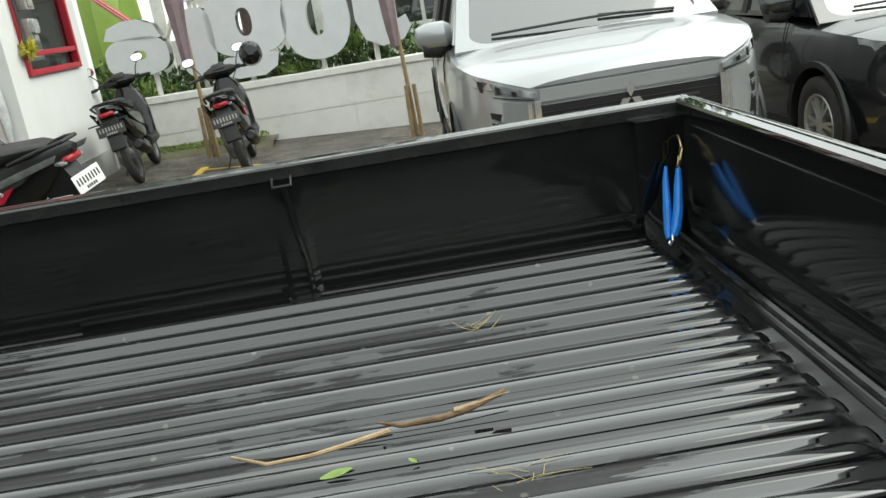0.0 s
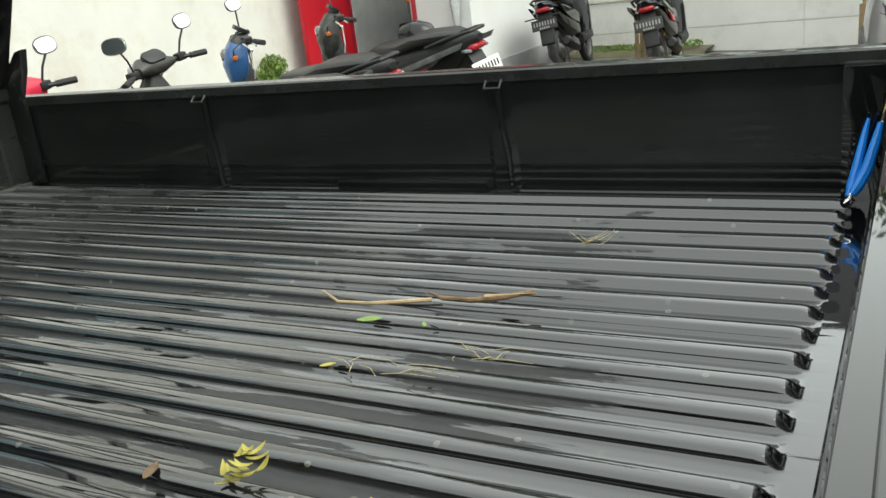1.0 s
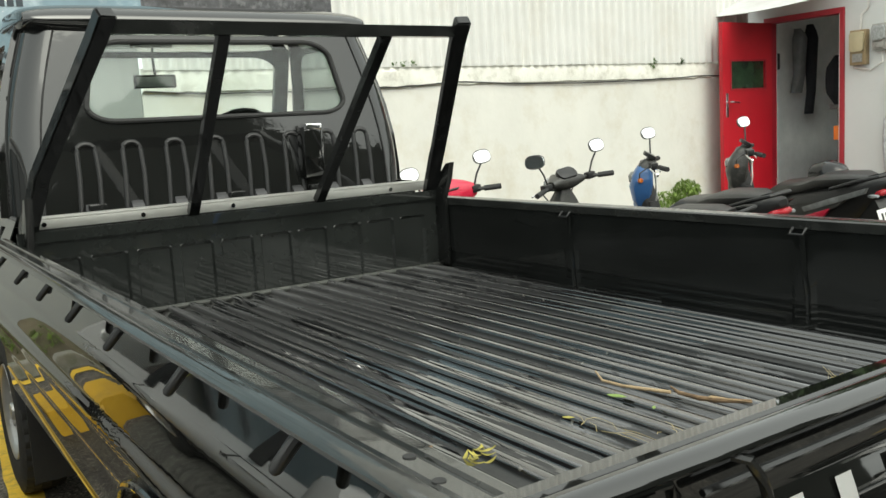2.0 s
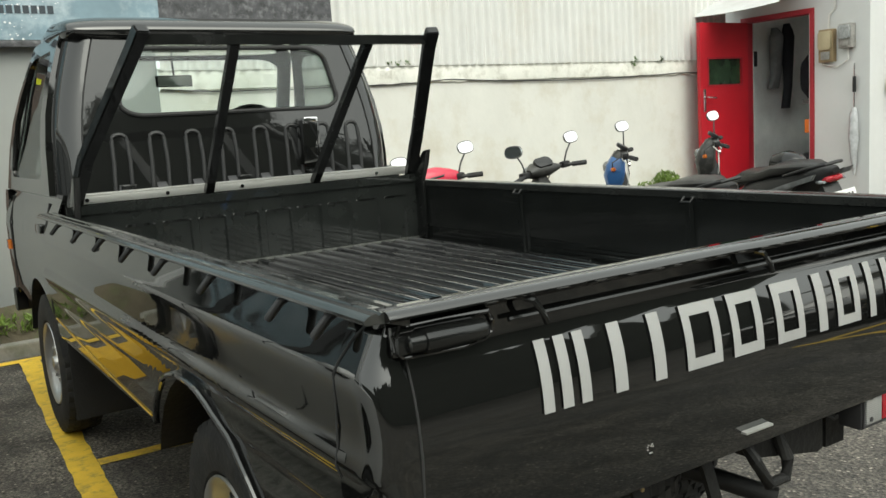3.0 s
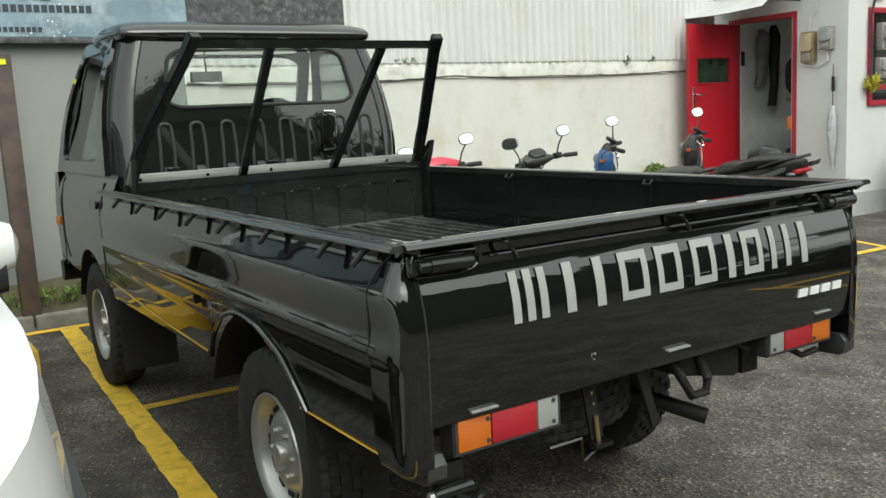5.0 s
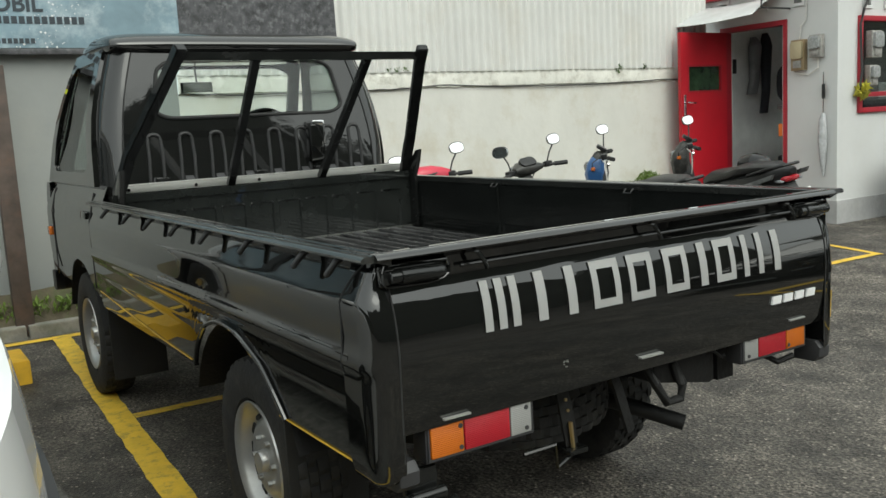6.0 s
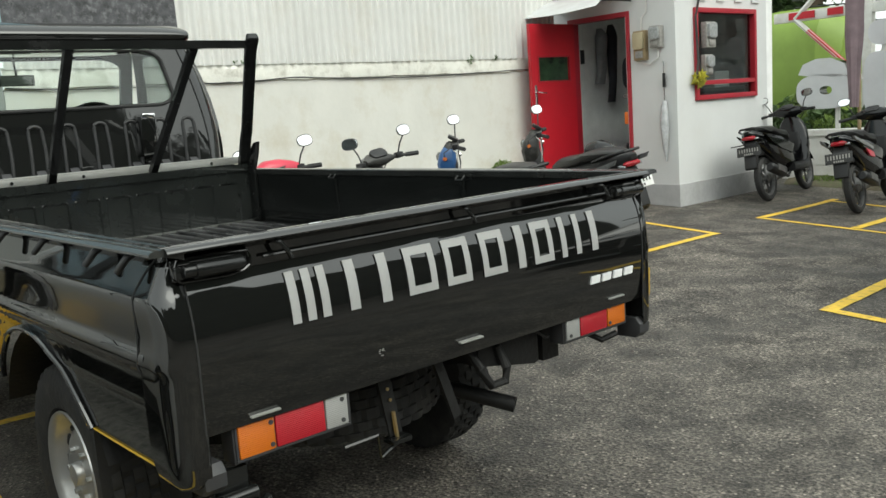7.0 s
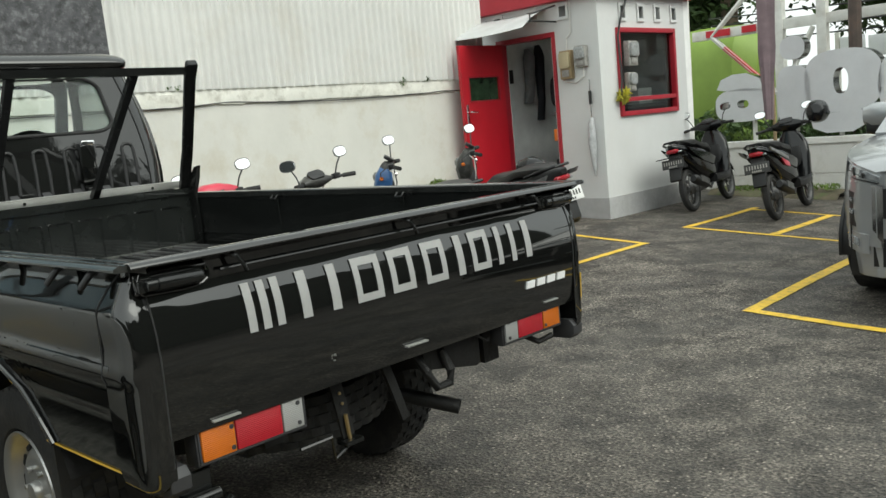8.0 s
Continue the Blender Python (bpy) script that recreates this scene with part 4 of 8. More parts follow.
def meter(name, label, m, w, h, d, body, cover):
    t = thing(name, label, "electric meter", at=m)
    bm = bmesh.new()
    box(bm, -w / 2, w / 2, -d, 0, -h / 2, h / 2, bevel=0.008)
    part("body", bm, body, t)
    bm = bmesh.new()
    prism(bm, rounded(0, h * 0.16, w * 0.42, h * 0.28, 0.02), 'y', -d - 0.03, -d + 0.005, bevel=0.006)
    part("cover", bm, cover, t)
    bm = bmesh.new()
    box(bm, -w * 0.3, w * 0.3, -d - 0.012, -d, -h * 0.42, -h * 0.18, bevel=0.004)
    part("terminal_cap", bm, M_METER, t)
    return t


meter("breaker_box", "brown and beige electric breaker box on the white wall", Matrix.Translation((-4.0, HY, 1.80)), 0.15, 0.30, 0.06, M_BREAKER, mat("beige_cover", (0.45, 0.38, 0.24), rough=0.5))
meter("electric_meter", "grey electric meter with a clear cover", Matrix.Translation((-3.80, HY, 1.87)), 0.13, 0.22, 0.07, M_METER, M_METERGLASS)
R90 = Matrix.Rotation(radians(90), 4, 'Z')
meter("electric_meter", "clear-fronted electric meter beside the window", Matrix.Translation((HX + 0.03, 6.69, 1.86)) @ R90, 0.17, 0.26, 0.07, M_METER, M_METERGLASS)
meter("electric_meter", "small clear-fronted meter under the larger one", Matrix.Translation((HX + 0.03, 6.66, 1.56)) @ R90, 0.14, 0.20, 0.06, M_METER, M_METERGLASS)
for pts, r, m, lab in (
        ([(HX + 0.03, 6.75, 2.5), (HX + 0.05, 6.66, 2.38), (HX + 0.04, 6.56, 2.2), (HX + 0.03, 6.52, 2.05), (HX + 0.05, 6.52, 1.6), (HX + 0.06, 6.47, 1.42)], 0.012, M_CABLE, "black power cable running down the corner"),
        ([(-3.80, HY - 0.02, 1.76), (-3.79, HY - 0.03, 1.66), (-3.9, HY - 0.02, 1.60), (-4.05, HY - 0.02, 1.63), (-4.09, HY - 0.02, 1.75)], 0.007, M_WHITECABLE, "white cable looped between the meters"),
        ([(-4.0, HY - 0.02, 1.95), (-3.99, HY - 0.02, 2.08), (-3.93, HY - 0.02, 2.13), (-3.92, HY - 0.02, 2.46)], 0.008, M_WHITECABLE, "white cable rising to the roof edge")):
    bm = bmesh.new()
    tube(bm, pts, r, 6)
    tagged(part("power_cable", bm, m), lab, "cable")
umb = thing("umbrella", "closed clear-grey umbrella with a black handle hung on the wall", "umbrella")
bm = bmesh.new()
tube(bm, [(-3.73, 6.17, 0.60), (-3.73, 6.165, 0.75), (-3.73, 6.155, 0.95), (-3.73, 6.16, 1.16), (-3.73, 6.17, 1.22)], [0.006, 0.03, 0.045, 0.035, 0.015], 10)
for v in bm.verts:
    v.co.x += 0.012 * noise.noise(v.co * 30)
part("canopy", bm, M_UMBRELLA, umb)
bm = bmesh.new()
tube(bm, [(-3.73, 6.17, 1.2), (-3.73, 6.17, 1.62)], 0.006, 6)
part("shaft", bm, M_CHROME, umb)
bm = bmesh.new()
tube(bm, [(-3.73, 6.17, 1.36), (-3.73, 6.17, 1.50)], 0.016, 8)
part("grip", bm, M_BLACKPLASTIC, umb)
leaf_patch("palm_offering", "small yellow-green leaf bundle tied below the meters", "leaf bundle", [(HX + 0.06, 6.52, 1.42, 0.05, 0.075, 0.07)], 80, 0.05, mat("fresh_yellow_leaf", (0.50, 0.46, 0.06), rough=0.5, vary=0.3, scale=20), 3, flat=1.0, kind="")

# ---- low wall, sign and flags ----
SITE = spread(1.047, 0.0115)
LY = 8.90
lw = thing("low_wall", "stained white low wall with two horizontal grooves", "wall", kind="structure")
bm = bmesh.new()
box(bm, -5.2, 7.0, LY + 0.012, LY + 0.16, -0.3, 0.66)
part("core", bm, M_LOWWALL, lw, smooth=False)
bm = bmesh.new()
box(bm, -5.2, 7.0, LY - 0.02, LY + 0.19, 0.66, 0.735, bevel=0.008)
part("coping", bm, M_LOWWALL, lw, smooth=False)
for z0, z1 in ((-0.2, 0.30), (0.315, 0.645)):
    bm = bmesh.new()
    x = -5.2
    while x < 6.99:
        box(bm, x, min(x + 4.06, 7.0), LY, LY + 0.012, z0, z1)
        x += 4.066
    part("facing", bm, M_LOWWALL, lw, smooth=False)
bm = bmesh.new()
rows = [[bm.verts.new((x, y, yard_z(x, y) + h + 0.02 * noise.noise(Vector((x * 5, y * 5, 1))))) for y, h in ((8.35, 0.0), (8.45, 0.05), (8.7, 0.06), (8.9, 0.06))] for x in [-3.6 + 0.12 * i for i in range(14)]]
for a, b in zip(rows, rows[1:]):
    for i in range(3):
        bm.faces.new((a[i], b[i], b[i + 1], a[i + 1]))
structure("grass_verge", bm, M_SOIL, "mossy verge at the foot of the low wall", "verge", smooth=True)
leaf_patch("verge_grass", "short grass on the verge", "grass", [(-3.4 + 0.15 * i, 8.6, 0.18, 0.1, 0.2, 0.03) for i in range(9)], 900, 0.02, M_FOLIAGE2, 12, flat=0.8)


def ring_shape(cx, cz, rx, rz, n=28, power=2.3, a0=0, a1=360):
    out = []
    for k in range(n if a1 - a0 >= 360 else n + 1):
        a = radians(a0 + (a1 - a0) * k / n)
        c, s = math.cos(a), math.sin(a)
        out.append((cx + rx * math.copysign(abs(c) ** (2 / power), c), cz + rz * math.copysign(abs(s) ** (2 / power), s)))
    return out


def hollow(bm, outer, inner, y0, y1):
    """A thick flat shape with one opening; both outlines have as many points."""
    vs = [[bm.verts.new((p[0], y, p[1])) for p in o] for o in (outer, inner) for y in (y0, y1)]
    of, ob_, inf, inb = vs
    n = len(outer)
    for i in range(n):
        j = (i + 1) % n
        f = bm.faces.new((of[i], of[j], inf[j], inf[i]))
        bm.faces.new((ob_[j], ob_[i], inb[i], inb[j]))
        for q in ((of[j], of[i], ob_[i], ob_[j]), (inf[i], inf[j], inb[j], inb[i])):
            g = bm.faces.new(q)
            g.material_index = 1


sign_mats = [M_SIGN, M_SIGNSIDE]


def sign_shape(label, solids, rings, support):
    t = thing("sign_shape", label, "sign", "sign shapes along the wall")
    bm = bmesh.new()
    for outline, y0, y1 in solids:
        n0 = len(bm.faces)
        prism(bm, outline, 'y', y0, y1)
        bm.faces.ensure_lookup_table()
        for f in bm.faces[n0 + 2:]:
            f.material_index = 1
    for o, i, y0, y1 in rings:
        hollow(bm, o, i, y0, y1)
    part("face", bm, sign_mats, t, smooth=True, angle=30)
    for x, z in support:
        bm = bmesh.new()
        tube(bm, [(x, LY + 0.1, 0.73), (x, LY + 0.1, z)], 0.03, 8)
        part("support", bm, M_WHITESTEEL, t)
    return t


Y0, Y1 = LY + 0.02, LY + 0.20
sign_shape("large rounded white sign shape with polished metal edges",
           [([(-3.08, 1.36), (-3.14, 1.50), (-3.30, 1.575), (-3.48, 1.575), (-3.64, 1.52), (-3.70, 1.40), (-3.60, 1.38), (-3.40, 1.37), (-3.22, 1.34)], Y0, Y1)],
           [(ring_shape(-3.38, 1.185, 0.345, 0.205, power=2.9), ring_shape(-3.36, 1.20, 0.075, 0.05), Y0, Y1)], [(-3.25, 1.05)])
sign_shape("narrow white sign shape with a round top piece",
           [(ring_shape(-2.72, 1.24, 0.20, 0.36, power=3.5), Y0, Y1), (ring_shape(-2.72, 1.81, 0.15, 0.14), Y0, Y1)], [], [(-2.72, 1.0), (-2.72, 1.7)])
sign_shape("wide rounded white sign shape with an oval opening",
           [([(-2.50, 0.84), (-2.35, 0.78), (-2.05, 0.78), (-1.90, 0.86), (-1.86, 1.0), (-1.98, 1.03), (-2.2, 1.01), (-2.44, 1.02), (-2.53, 0.95)], Y0, Y1)],
           [(ring_shape(-2.15, 1.37, 0.44, 0.36, power=2.8), ring_shape(-2.17, 1.37, 0.085, 0.15), Y0, Y1)], [(-2.2, 0.85)])
sign_shape("round white sign shape with an oval opening", [], [(ring_shape(-1.40, 1.28, 0.37, 0.43, power=2.3), ring_shape(-1.40, 1.30, 0.095, 0.20), Y0, Y1)], [(-1.4, 0.9)])
sign_shape("tall white sign shape curling at its foot",
           [([(-0.96, 2.05), (-0.98, 1.2), (-0.90, 0.98), (-0.72, 0.88), (-0.48, 0.92), (-0.38, 1.05), (-0.42, 1.18), (-0.58, 1.12), (-0.66, 1.20), (-0.68, 2.05)], Y0, Y1)], [], [(-0.8, 0.95)])


def flag(label, x, y, top, lean):
    t = thing("banner_flag", label, "flag", "flags along the wall")
    g = yard_z(x, y)
    bm = bmesh.new()
    tube(bm, [(x, y, g - 0.05), (x + lean * 0.4, y, g + 1.4), (x + lean, y, g + top)], [0.022, 0.02, 0.014], 8)
    part("pole", bm, M_BAMBOO, t)
    for k, dx in enumerate((-0.05, 0.05)):
        bm = bmesh.new()
        tube(bm, [(x + dx, y - 0.03, g - 0.05), (x + dx * 0.8, y - 0.03, g + 0.52)], 0.022, 7)
        part("stake", bm, M_BAMBOO, t, "cut bamboo stake")
    bm = bmesh.new()
    rings = []
    for i in range(16):
        f = i / 15
        z = g + 0.92 + f * (top - 1.0)
        w = 0.04 + 0.060 * math.sin(min(1, f * 1.6) * 1.57) + 0.015 * noise.noise(Vector((f * 6, x, 0)))
        ring = []
        for k in range(16):
            a = 2 * math.pi * k / 16
            rr = w * (1 + 0.28 * math.sin(3 * a + f * 2) + 0.12 * math.sin(7 * a + f * 5))
            ring.append((x + lean * (0.3 + 0.7 * f) - 0.04 + rr * math.cos(a), y - 0.05 + 0.6 * rr * math.sin(a), z))
        rings.append(ring)
    loft(bm, rings)
    part("cloth", bm, M_FLAG, t, "gathered mauve cloth")
    return t


flag("mauve cloth flag furled on a bamboo pole", -2.62, 8.15, 3.4, -0.02)
flag("mauve cloth flag furled on a bamboo pole between stakes", -0.50, 8.05, 3.4, -0.12)

# ---- beyond the low wall ----
leaf_patch("hedge", "dark green shrubs behind the low wall", "hedge",
           [(-4.6 + 0.45 * i, 9.7 + 0.2 * math.sin(i * 2.1), 0.72 + 0.10 * math.sin(i * 1.7), 0.38, 0.3, 0.36) for i in range(17)], 9000, 0.055, M_FOLIAGE, 21, flat=1.0)
leaf_patch("bright_shrub", "yellow-green shrub leaves at the wall", "shrub",
           [(-3.75, 9.05, 1.05, 0.12, 0.08, 0.18), (-1.75, 9.05, 0.80, 0.22, 0.07, 0.09), (-3.4, 9.2, 0.8, 0.3, 0.1, 0.1), (-1.2, 9.3, 1.0, 0.3, 0.1, 0.15)], 420, 0.05, M_FOLIAGE2, 22, flat=1.0)


def tree(x, y, h, r, seed):
    rng = random.Random(seed)
    t = thing("tree", "tall leafy tree with a dense dark green crown", "tree", "trees behind the wall", at=Matrix.Translation((x, y, 0)))
    bm = bmesh.new()
    tube(bm, [(0, 0, -0.1), (0.1, 0.05, h * 0.35), (0.05, 0.15, h * 0.75)], [0.22, 0.16, 0.07], 9)
    for k in range(6):
        a = rng.uniform(0, 6.28)
        z = h * rng.uniform(0.32, 0.6)
        tube(bm, [(0.08, 0.08, z), (0.08 + 0.5 * r * math.cos(a), 0.5 * r * math.sin(a), z + h * 0.15), (0.9 * r * math.cos(a), 0.9 * r * math.sin(a), z + h * 0.25)], [0.08, 0.05, 0.02], 6)
    part("trunk", bm, M_TRUNK, t)
    cs = [(rng.uniform(-r, r) * 0.8, rng.uniform(-r, r) * 0.8, h * rng.uniform(0.42, 1.0), r * rng.uniform(0.3, 0.5), r * rng.uniform(0.3, 0.5), r * rng.uniform(0.2, 0.38)) for _ in range(16)]
    verts, faces = [], []
    for _ in range(10500):
        cx, cy, cz, rx, ry, rz = rng.choice(cs)
        q = Vector((rng.gauss(0, 0.5), rng.gauss(0, 0.5), rng.gauss(0, 0.5)))
        p = Vector((cx + q.x * rx, cy + q.y * ry, cz + q.z * rz))
        s = rng.uniform(0.07, 0.17)
        e = Euler((rng.uniform(-1, 1), rng.uniform(-1, 1), rng.uniform(0, 6.28))).to_matrix()
        k = len(verts)
        for a in ((-1, 0, 0), (-0.2, 0.4, 0.1), (1, 0, -0.15), (-0.2, -0.4, 0.1)):
            verts.append(tuple(p + e @ (Vector(a) * s)))
        faces += [(k, k + 1, k + 2), (k, k + 2, k + 3)]
    me = bpy.data.meshes.new("crown")
    me.from_pydata(verts, [], faces)
    me.materials.append(M_FOLIAGE)
    ob = new("crown", me)
    ob.parent = t
    tagged(ob, kind="stuff")


for k, (x, y, h, r) in enumerate(((-6.4, 14.6, 8.2, 2.5), (-9.2, 17.5, 9.0, 2.8), (-3.8, 19.0, 6.4, 2.3), (-1.2, 18.0, 4.8, 2.2), (1.5, 19.0, 4.6, 2.3), (-8.5, 14.0, 6.6, 2.2), (4.2, 17.5, 4.2, 2.0), (7.0, 16.0, 4.0, 2.0))):
    tree(x, y, h, r, 40 + k)

tank = thing("green_tank", "large rounded green painted tank", "tank")
bm = bmesh.new()
blob(bm, [(-5.9, 11.2, 1.2, 0.5, 0.9), (-5.6, 11.2, 1.3, 0.75, 1.05), (-4.9, 11.2, 1.3, 0.78, 1.08), (-4.25, 11.2, 1.3, 0.75, 1.05), (-4.0, 11.2, 1.2, 0.5, 0.9)], n=20, power=3.2)
part("shell", bm, M_GREENTANK, tank)
bm = bmesh.new()
box(bm, -5.6, -4.3, 10.7, 11.7, 0.0, 0.35)
part("cradle", bm, M_CONCRETE, tank)

gantry = thing("steel_gantry", "white painted steel frame with red stripes", "gantry")
for x in (-3.35, -2.79, -1.45):
    bm = bmesh.new()
    box(bm, x - 0.06, x + 0.06, 10.0, 10.12, 0.0, 3.4, bevel=0.005)
    part("column", bm, M_WHITESTEEL, gantry)
for z in (2.12, 2.95):
    bm = bmesh.new()
    box(bm, -4.6, 1.2, 10.02, 10.10, z, z + 0.13, bevel=0.004)
    part("beam", bm, M_WHITESTEEL, gantry)
for a, b in (((-4.3, 2.15), (-3.4, 1.3)), ((-4.3, 2.15), (-3.5, 2.9)), ((-3.3, 1.35), (-2.9, 2.1)), ((-1.4, 1.5), (-0.6, 2.1))):
    bm = bmesh.new()
    tube(bm, [(a[0], 10.02, a[1]), (b[0], 10.02, b[1])], 0.035, 6)
    part("brace", bm, M_WHITESTEEL, gantry)
for x, z, w in ((-4.2, 2.145, 0.35), (-3.75, 2.145, 0.2)):
    bm = bmesh.new()
    box(bm, x - w / 2, x + w / 2, 9.995, 10.015, z, z + 0.09)
    part("red_stripe", bm, M_REDPAINT, gantry, "red painted stripe")
bm = bmesh.new()
tube(bm, [(-4.12, 1.98 + 0.0, 0), (-3.62, 1.51, 0)], 0.037, 6)
for v in bm.verts:
    v.co = Vector((v.co.x, 10.02 + v.co.z, v.co.y))
part("red_stripe", bm, M_REDPAINT, gantry, "red painted stripe")
pl = thing("white_drainpipe", "slim white pipe beside the guard house", "pipe")
bm = bmesh.new()
tube(bm, [(-3.95, 8.7, 0.1), (-3.93, 8.7, 3.2)], 0.025, 8)
part("pipe", bm, M_WHITESTEEL, pl)
bm = bmesh.new()
box(bm, -4.15, -3.97, 8.3, 8.36, 0.1, 2.1, bevel=0.005)
tagged(part("fence_board", bm, M_WHITESTEEL), "upright white panel beside the guard house", "panel")
tr = thing("utility_pole", "dark weathered pole behind the sign", "pole")
bm = bmesh.new()
tube(bm, [(-2.25, 9.6, 0.0), (-2.22, 9.6, 4.0)], 0.075, 10)
part("shaft", bm, M_POST, tr)

for k, (z0, z1, y) in enumerate(((2.42, 2.30, 11.4), (2.28, 2.22, 11.2), (2.16, 2.08, 11.5), (2.52, 2.44, 11.3))):
    oc = thing("overhead_cable", "black cable sagging behind the sign", "cable", "cables behind the sign")
    bm = bmesh.new()
    tube(bm, [(-5.0 + 1.1 * i, y, z0 + (z1 - z0) * i / 8 - 0.10 * math.sin(math.pi * i / 8)) for i in range(9)], 0.012, 6)
    part("wire", bm, M_CABLE, oc)
pn = thing("white_panel_board", "white boards in a steel frame behind the sign", "board")
for x0, x1, z0, z1 in ((-3.30, -2.95, 1.72, 2.02), (-2.90, -2.50, 1.70, 2.00), (-2.45, -2.05, 1.68, 1.98)):
    bm = bmesh.new()
    box(bm, x0, x1, 12.0, 12.04, z0, z1, bevel=0.004)
    part("board", bm, M_SIGN, pn)
for x in (-3.34, -2.02):
    bm = bmesh.new()
    box(bm, x - 0.03, x + 0.03, 12.0, 12.06, -0.1, 2.1)
    part("upright", bm, M_WHITESTEEL, pn)
bm = bmesh.new()
box(bm, -3.31, -2.05, 11.99, 12.05, 1.60, 1.66)
part("rail", bm, M_WHITESTEEL, pn)
fh = thing("far_house", "white building with a grey roof and tall windows behind the trees", "house")
bm = bmesh.new()
wall_holes(bm, 'y', 14.0, 0.2, -2.6, 9.0, -0.2, 3.0, [(-2.1 + 1.5 * i, -1.1 + 1.5 * i, 0.9, 2.3) for i in range(7)])
part("wall", bm, M_FARHOUSE, fh, smooth=False)
bm = bmesh.new()
box(bm, -2.6, -2.4, 14.2, 16.2, -0.2, 3.0)
box(bm, -2.6, 9.0, 16.0, 16.2, -0.2, 3.0)
part("wall", bm, M_FARHOUSE, fh, smooth=False)
for i in range(7):
    bm = bmesh.new()
    x = -2.1 + 1.5 * i
    for q in ((x, x + 0.06, 0.9, 2.3), (x + 0.94, x + 1.0, 0.9, 2.3), (x + 0.06, x + 0.94, 2.24, 2.3), (x + 0.06, x + 0.94, 0.9, 0.96), (x + 0.47, x + 0.53, 0.96, 2.24)):
        box(bm, q[0], q[1], 13.98, 14.08, q[2], q[3])
    w = part("window", bm, M_WHITESTEEL, fh, smooth=False)
    bm = bmesh.new()
    box(bm, x + 0.06, x + 0.94, 14.05, 14.06, 0.96, 2.24)
    part("pane", bm, M_DARKGLASS, w, smooth=False)
bm = bmesh.new()
prism(bm, [(13.2, 2.85), (13.2, 2.95), (15.1, 3.45), (17.0, 2.95), (17.0, 2.85)], 'x', -3.0, 9.4)
part("roof", bm, M_GREYROOF, fh, smooth=False)

SITE = Matrix.Identity(4)
# unseen backdrops close the yard behind and beside the camera, shaping the paint's reflections
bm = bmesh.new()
# outline peaks at y = 6 to darken the cab back's reflection
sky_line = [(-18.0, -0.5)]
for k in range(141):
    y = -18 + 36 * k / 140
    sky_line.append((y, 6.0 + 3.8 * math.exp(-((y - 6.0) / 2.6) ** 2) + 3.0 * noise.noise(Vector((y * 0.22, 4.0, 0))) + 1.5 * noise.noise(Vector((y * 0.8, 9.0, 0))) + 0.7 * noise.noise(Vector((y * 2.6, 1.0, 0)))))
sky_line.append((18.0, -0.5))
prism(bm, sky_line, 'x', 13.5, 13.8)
structure("wall_far_east", bm, M_CLOSING, "unseen dark treeline sheet that the truck's paint reflects", "backdrop")
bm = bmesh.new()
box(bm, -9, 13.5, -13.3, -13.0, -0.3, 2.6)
structure("wall_far_south", bm, M_CLOSING, "unseen dark wall closing the yard", "wall")

# ---- the pick-up truck ----
truck = thing("pickup_truck", "glossy black pick-up truck with an empty wet cargo bed", "truck")
FL, RAIL, BW = 0.782, 1.056, 0.765          # bed floor, rail top, inner half width
FX, RX = -2.43, -0.02                      # inner front and rear of the bed

# ribbed floor
bm = bmesh.new()
pitch, nrib = 0.0736, 20
prof = [(-0.0368, -0.17), (-0.031, -0.13), (-0.0240, -0.045), (-0.0190, 0), (-0.0170, 0.06), (-0.0150, 0.40), (-0.0130, 0.82), (-0.0105, 0.94), (-0.0070, 0.99), (0, 1.02), (0.0070, 0.99), (0.0105, 0.94), (0.0130, 0.82), (0.0150, 0.40), (0.0170, 0.06), (0.0190, 0), (0.0240, -0.045), (0.031, -0.13)]
ys = [(-BW, 0.0)]
for i in range(nrib):
    yc = (i - (nrib - 1) / 2) * pitch
    ys += [(yc + o, h) for o, h in prof]
ys.append((BW, 0.0))
xst = [(FX - 0.01, 1), (FX + 0.03, 1), (FX + 0.06, 1)] + [(FX + 0.06 + (-0.150 - FX - 0.06) * k / 12, 1) for k in range(1, 13)] + [(-0.138, 0.985), (-0.128, 0.90), (-0.120, 0.62), (-0.115, 0.25), (-0.111, 0.04), (-0.108, 0), (-0.079, 0)]
rows = [[bm.verts.new((x, y, FL + 0.0145 * h * f)) for y, h in ys] for x, f in xst]
for a, b in zip(rows, rows[1:]):
    for i in range(len(ys) - 1):
        bm.faces.new((a[i], b[i], b[i + 1], a[i + 1]))
part("bed_floor", bm, M_FLOOR, truck, "ribbed black steel floor with wet and drying patches", angle=70)
bm = bmesh.new()
rows = [[bm.verts.new((x, y, z)) for y in (-BW, BW)] for x, z in ((-0.080, FL - 0.02), (-0.080, FL + 0.002), (-0.077, FL + 0.0055), (-0.072, FL + 0.006), (-0.069, FL + 0.003), (-0.066, FL + 0.004), (-0.063, FL + 0.012), (-0.057, FL + 0.015), (-0.051, FL + 0.012), (-0.048, FL + 0.002), (-0.047, FL - 0.03), (-0.025, FL - 0.03))]
for a, b in zip(rows, rows[1:]):
    bm.faces.new((a[0], b[0], b[1], a[1]))
part("rear_sill", bm, M_SATIN, truck)


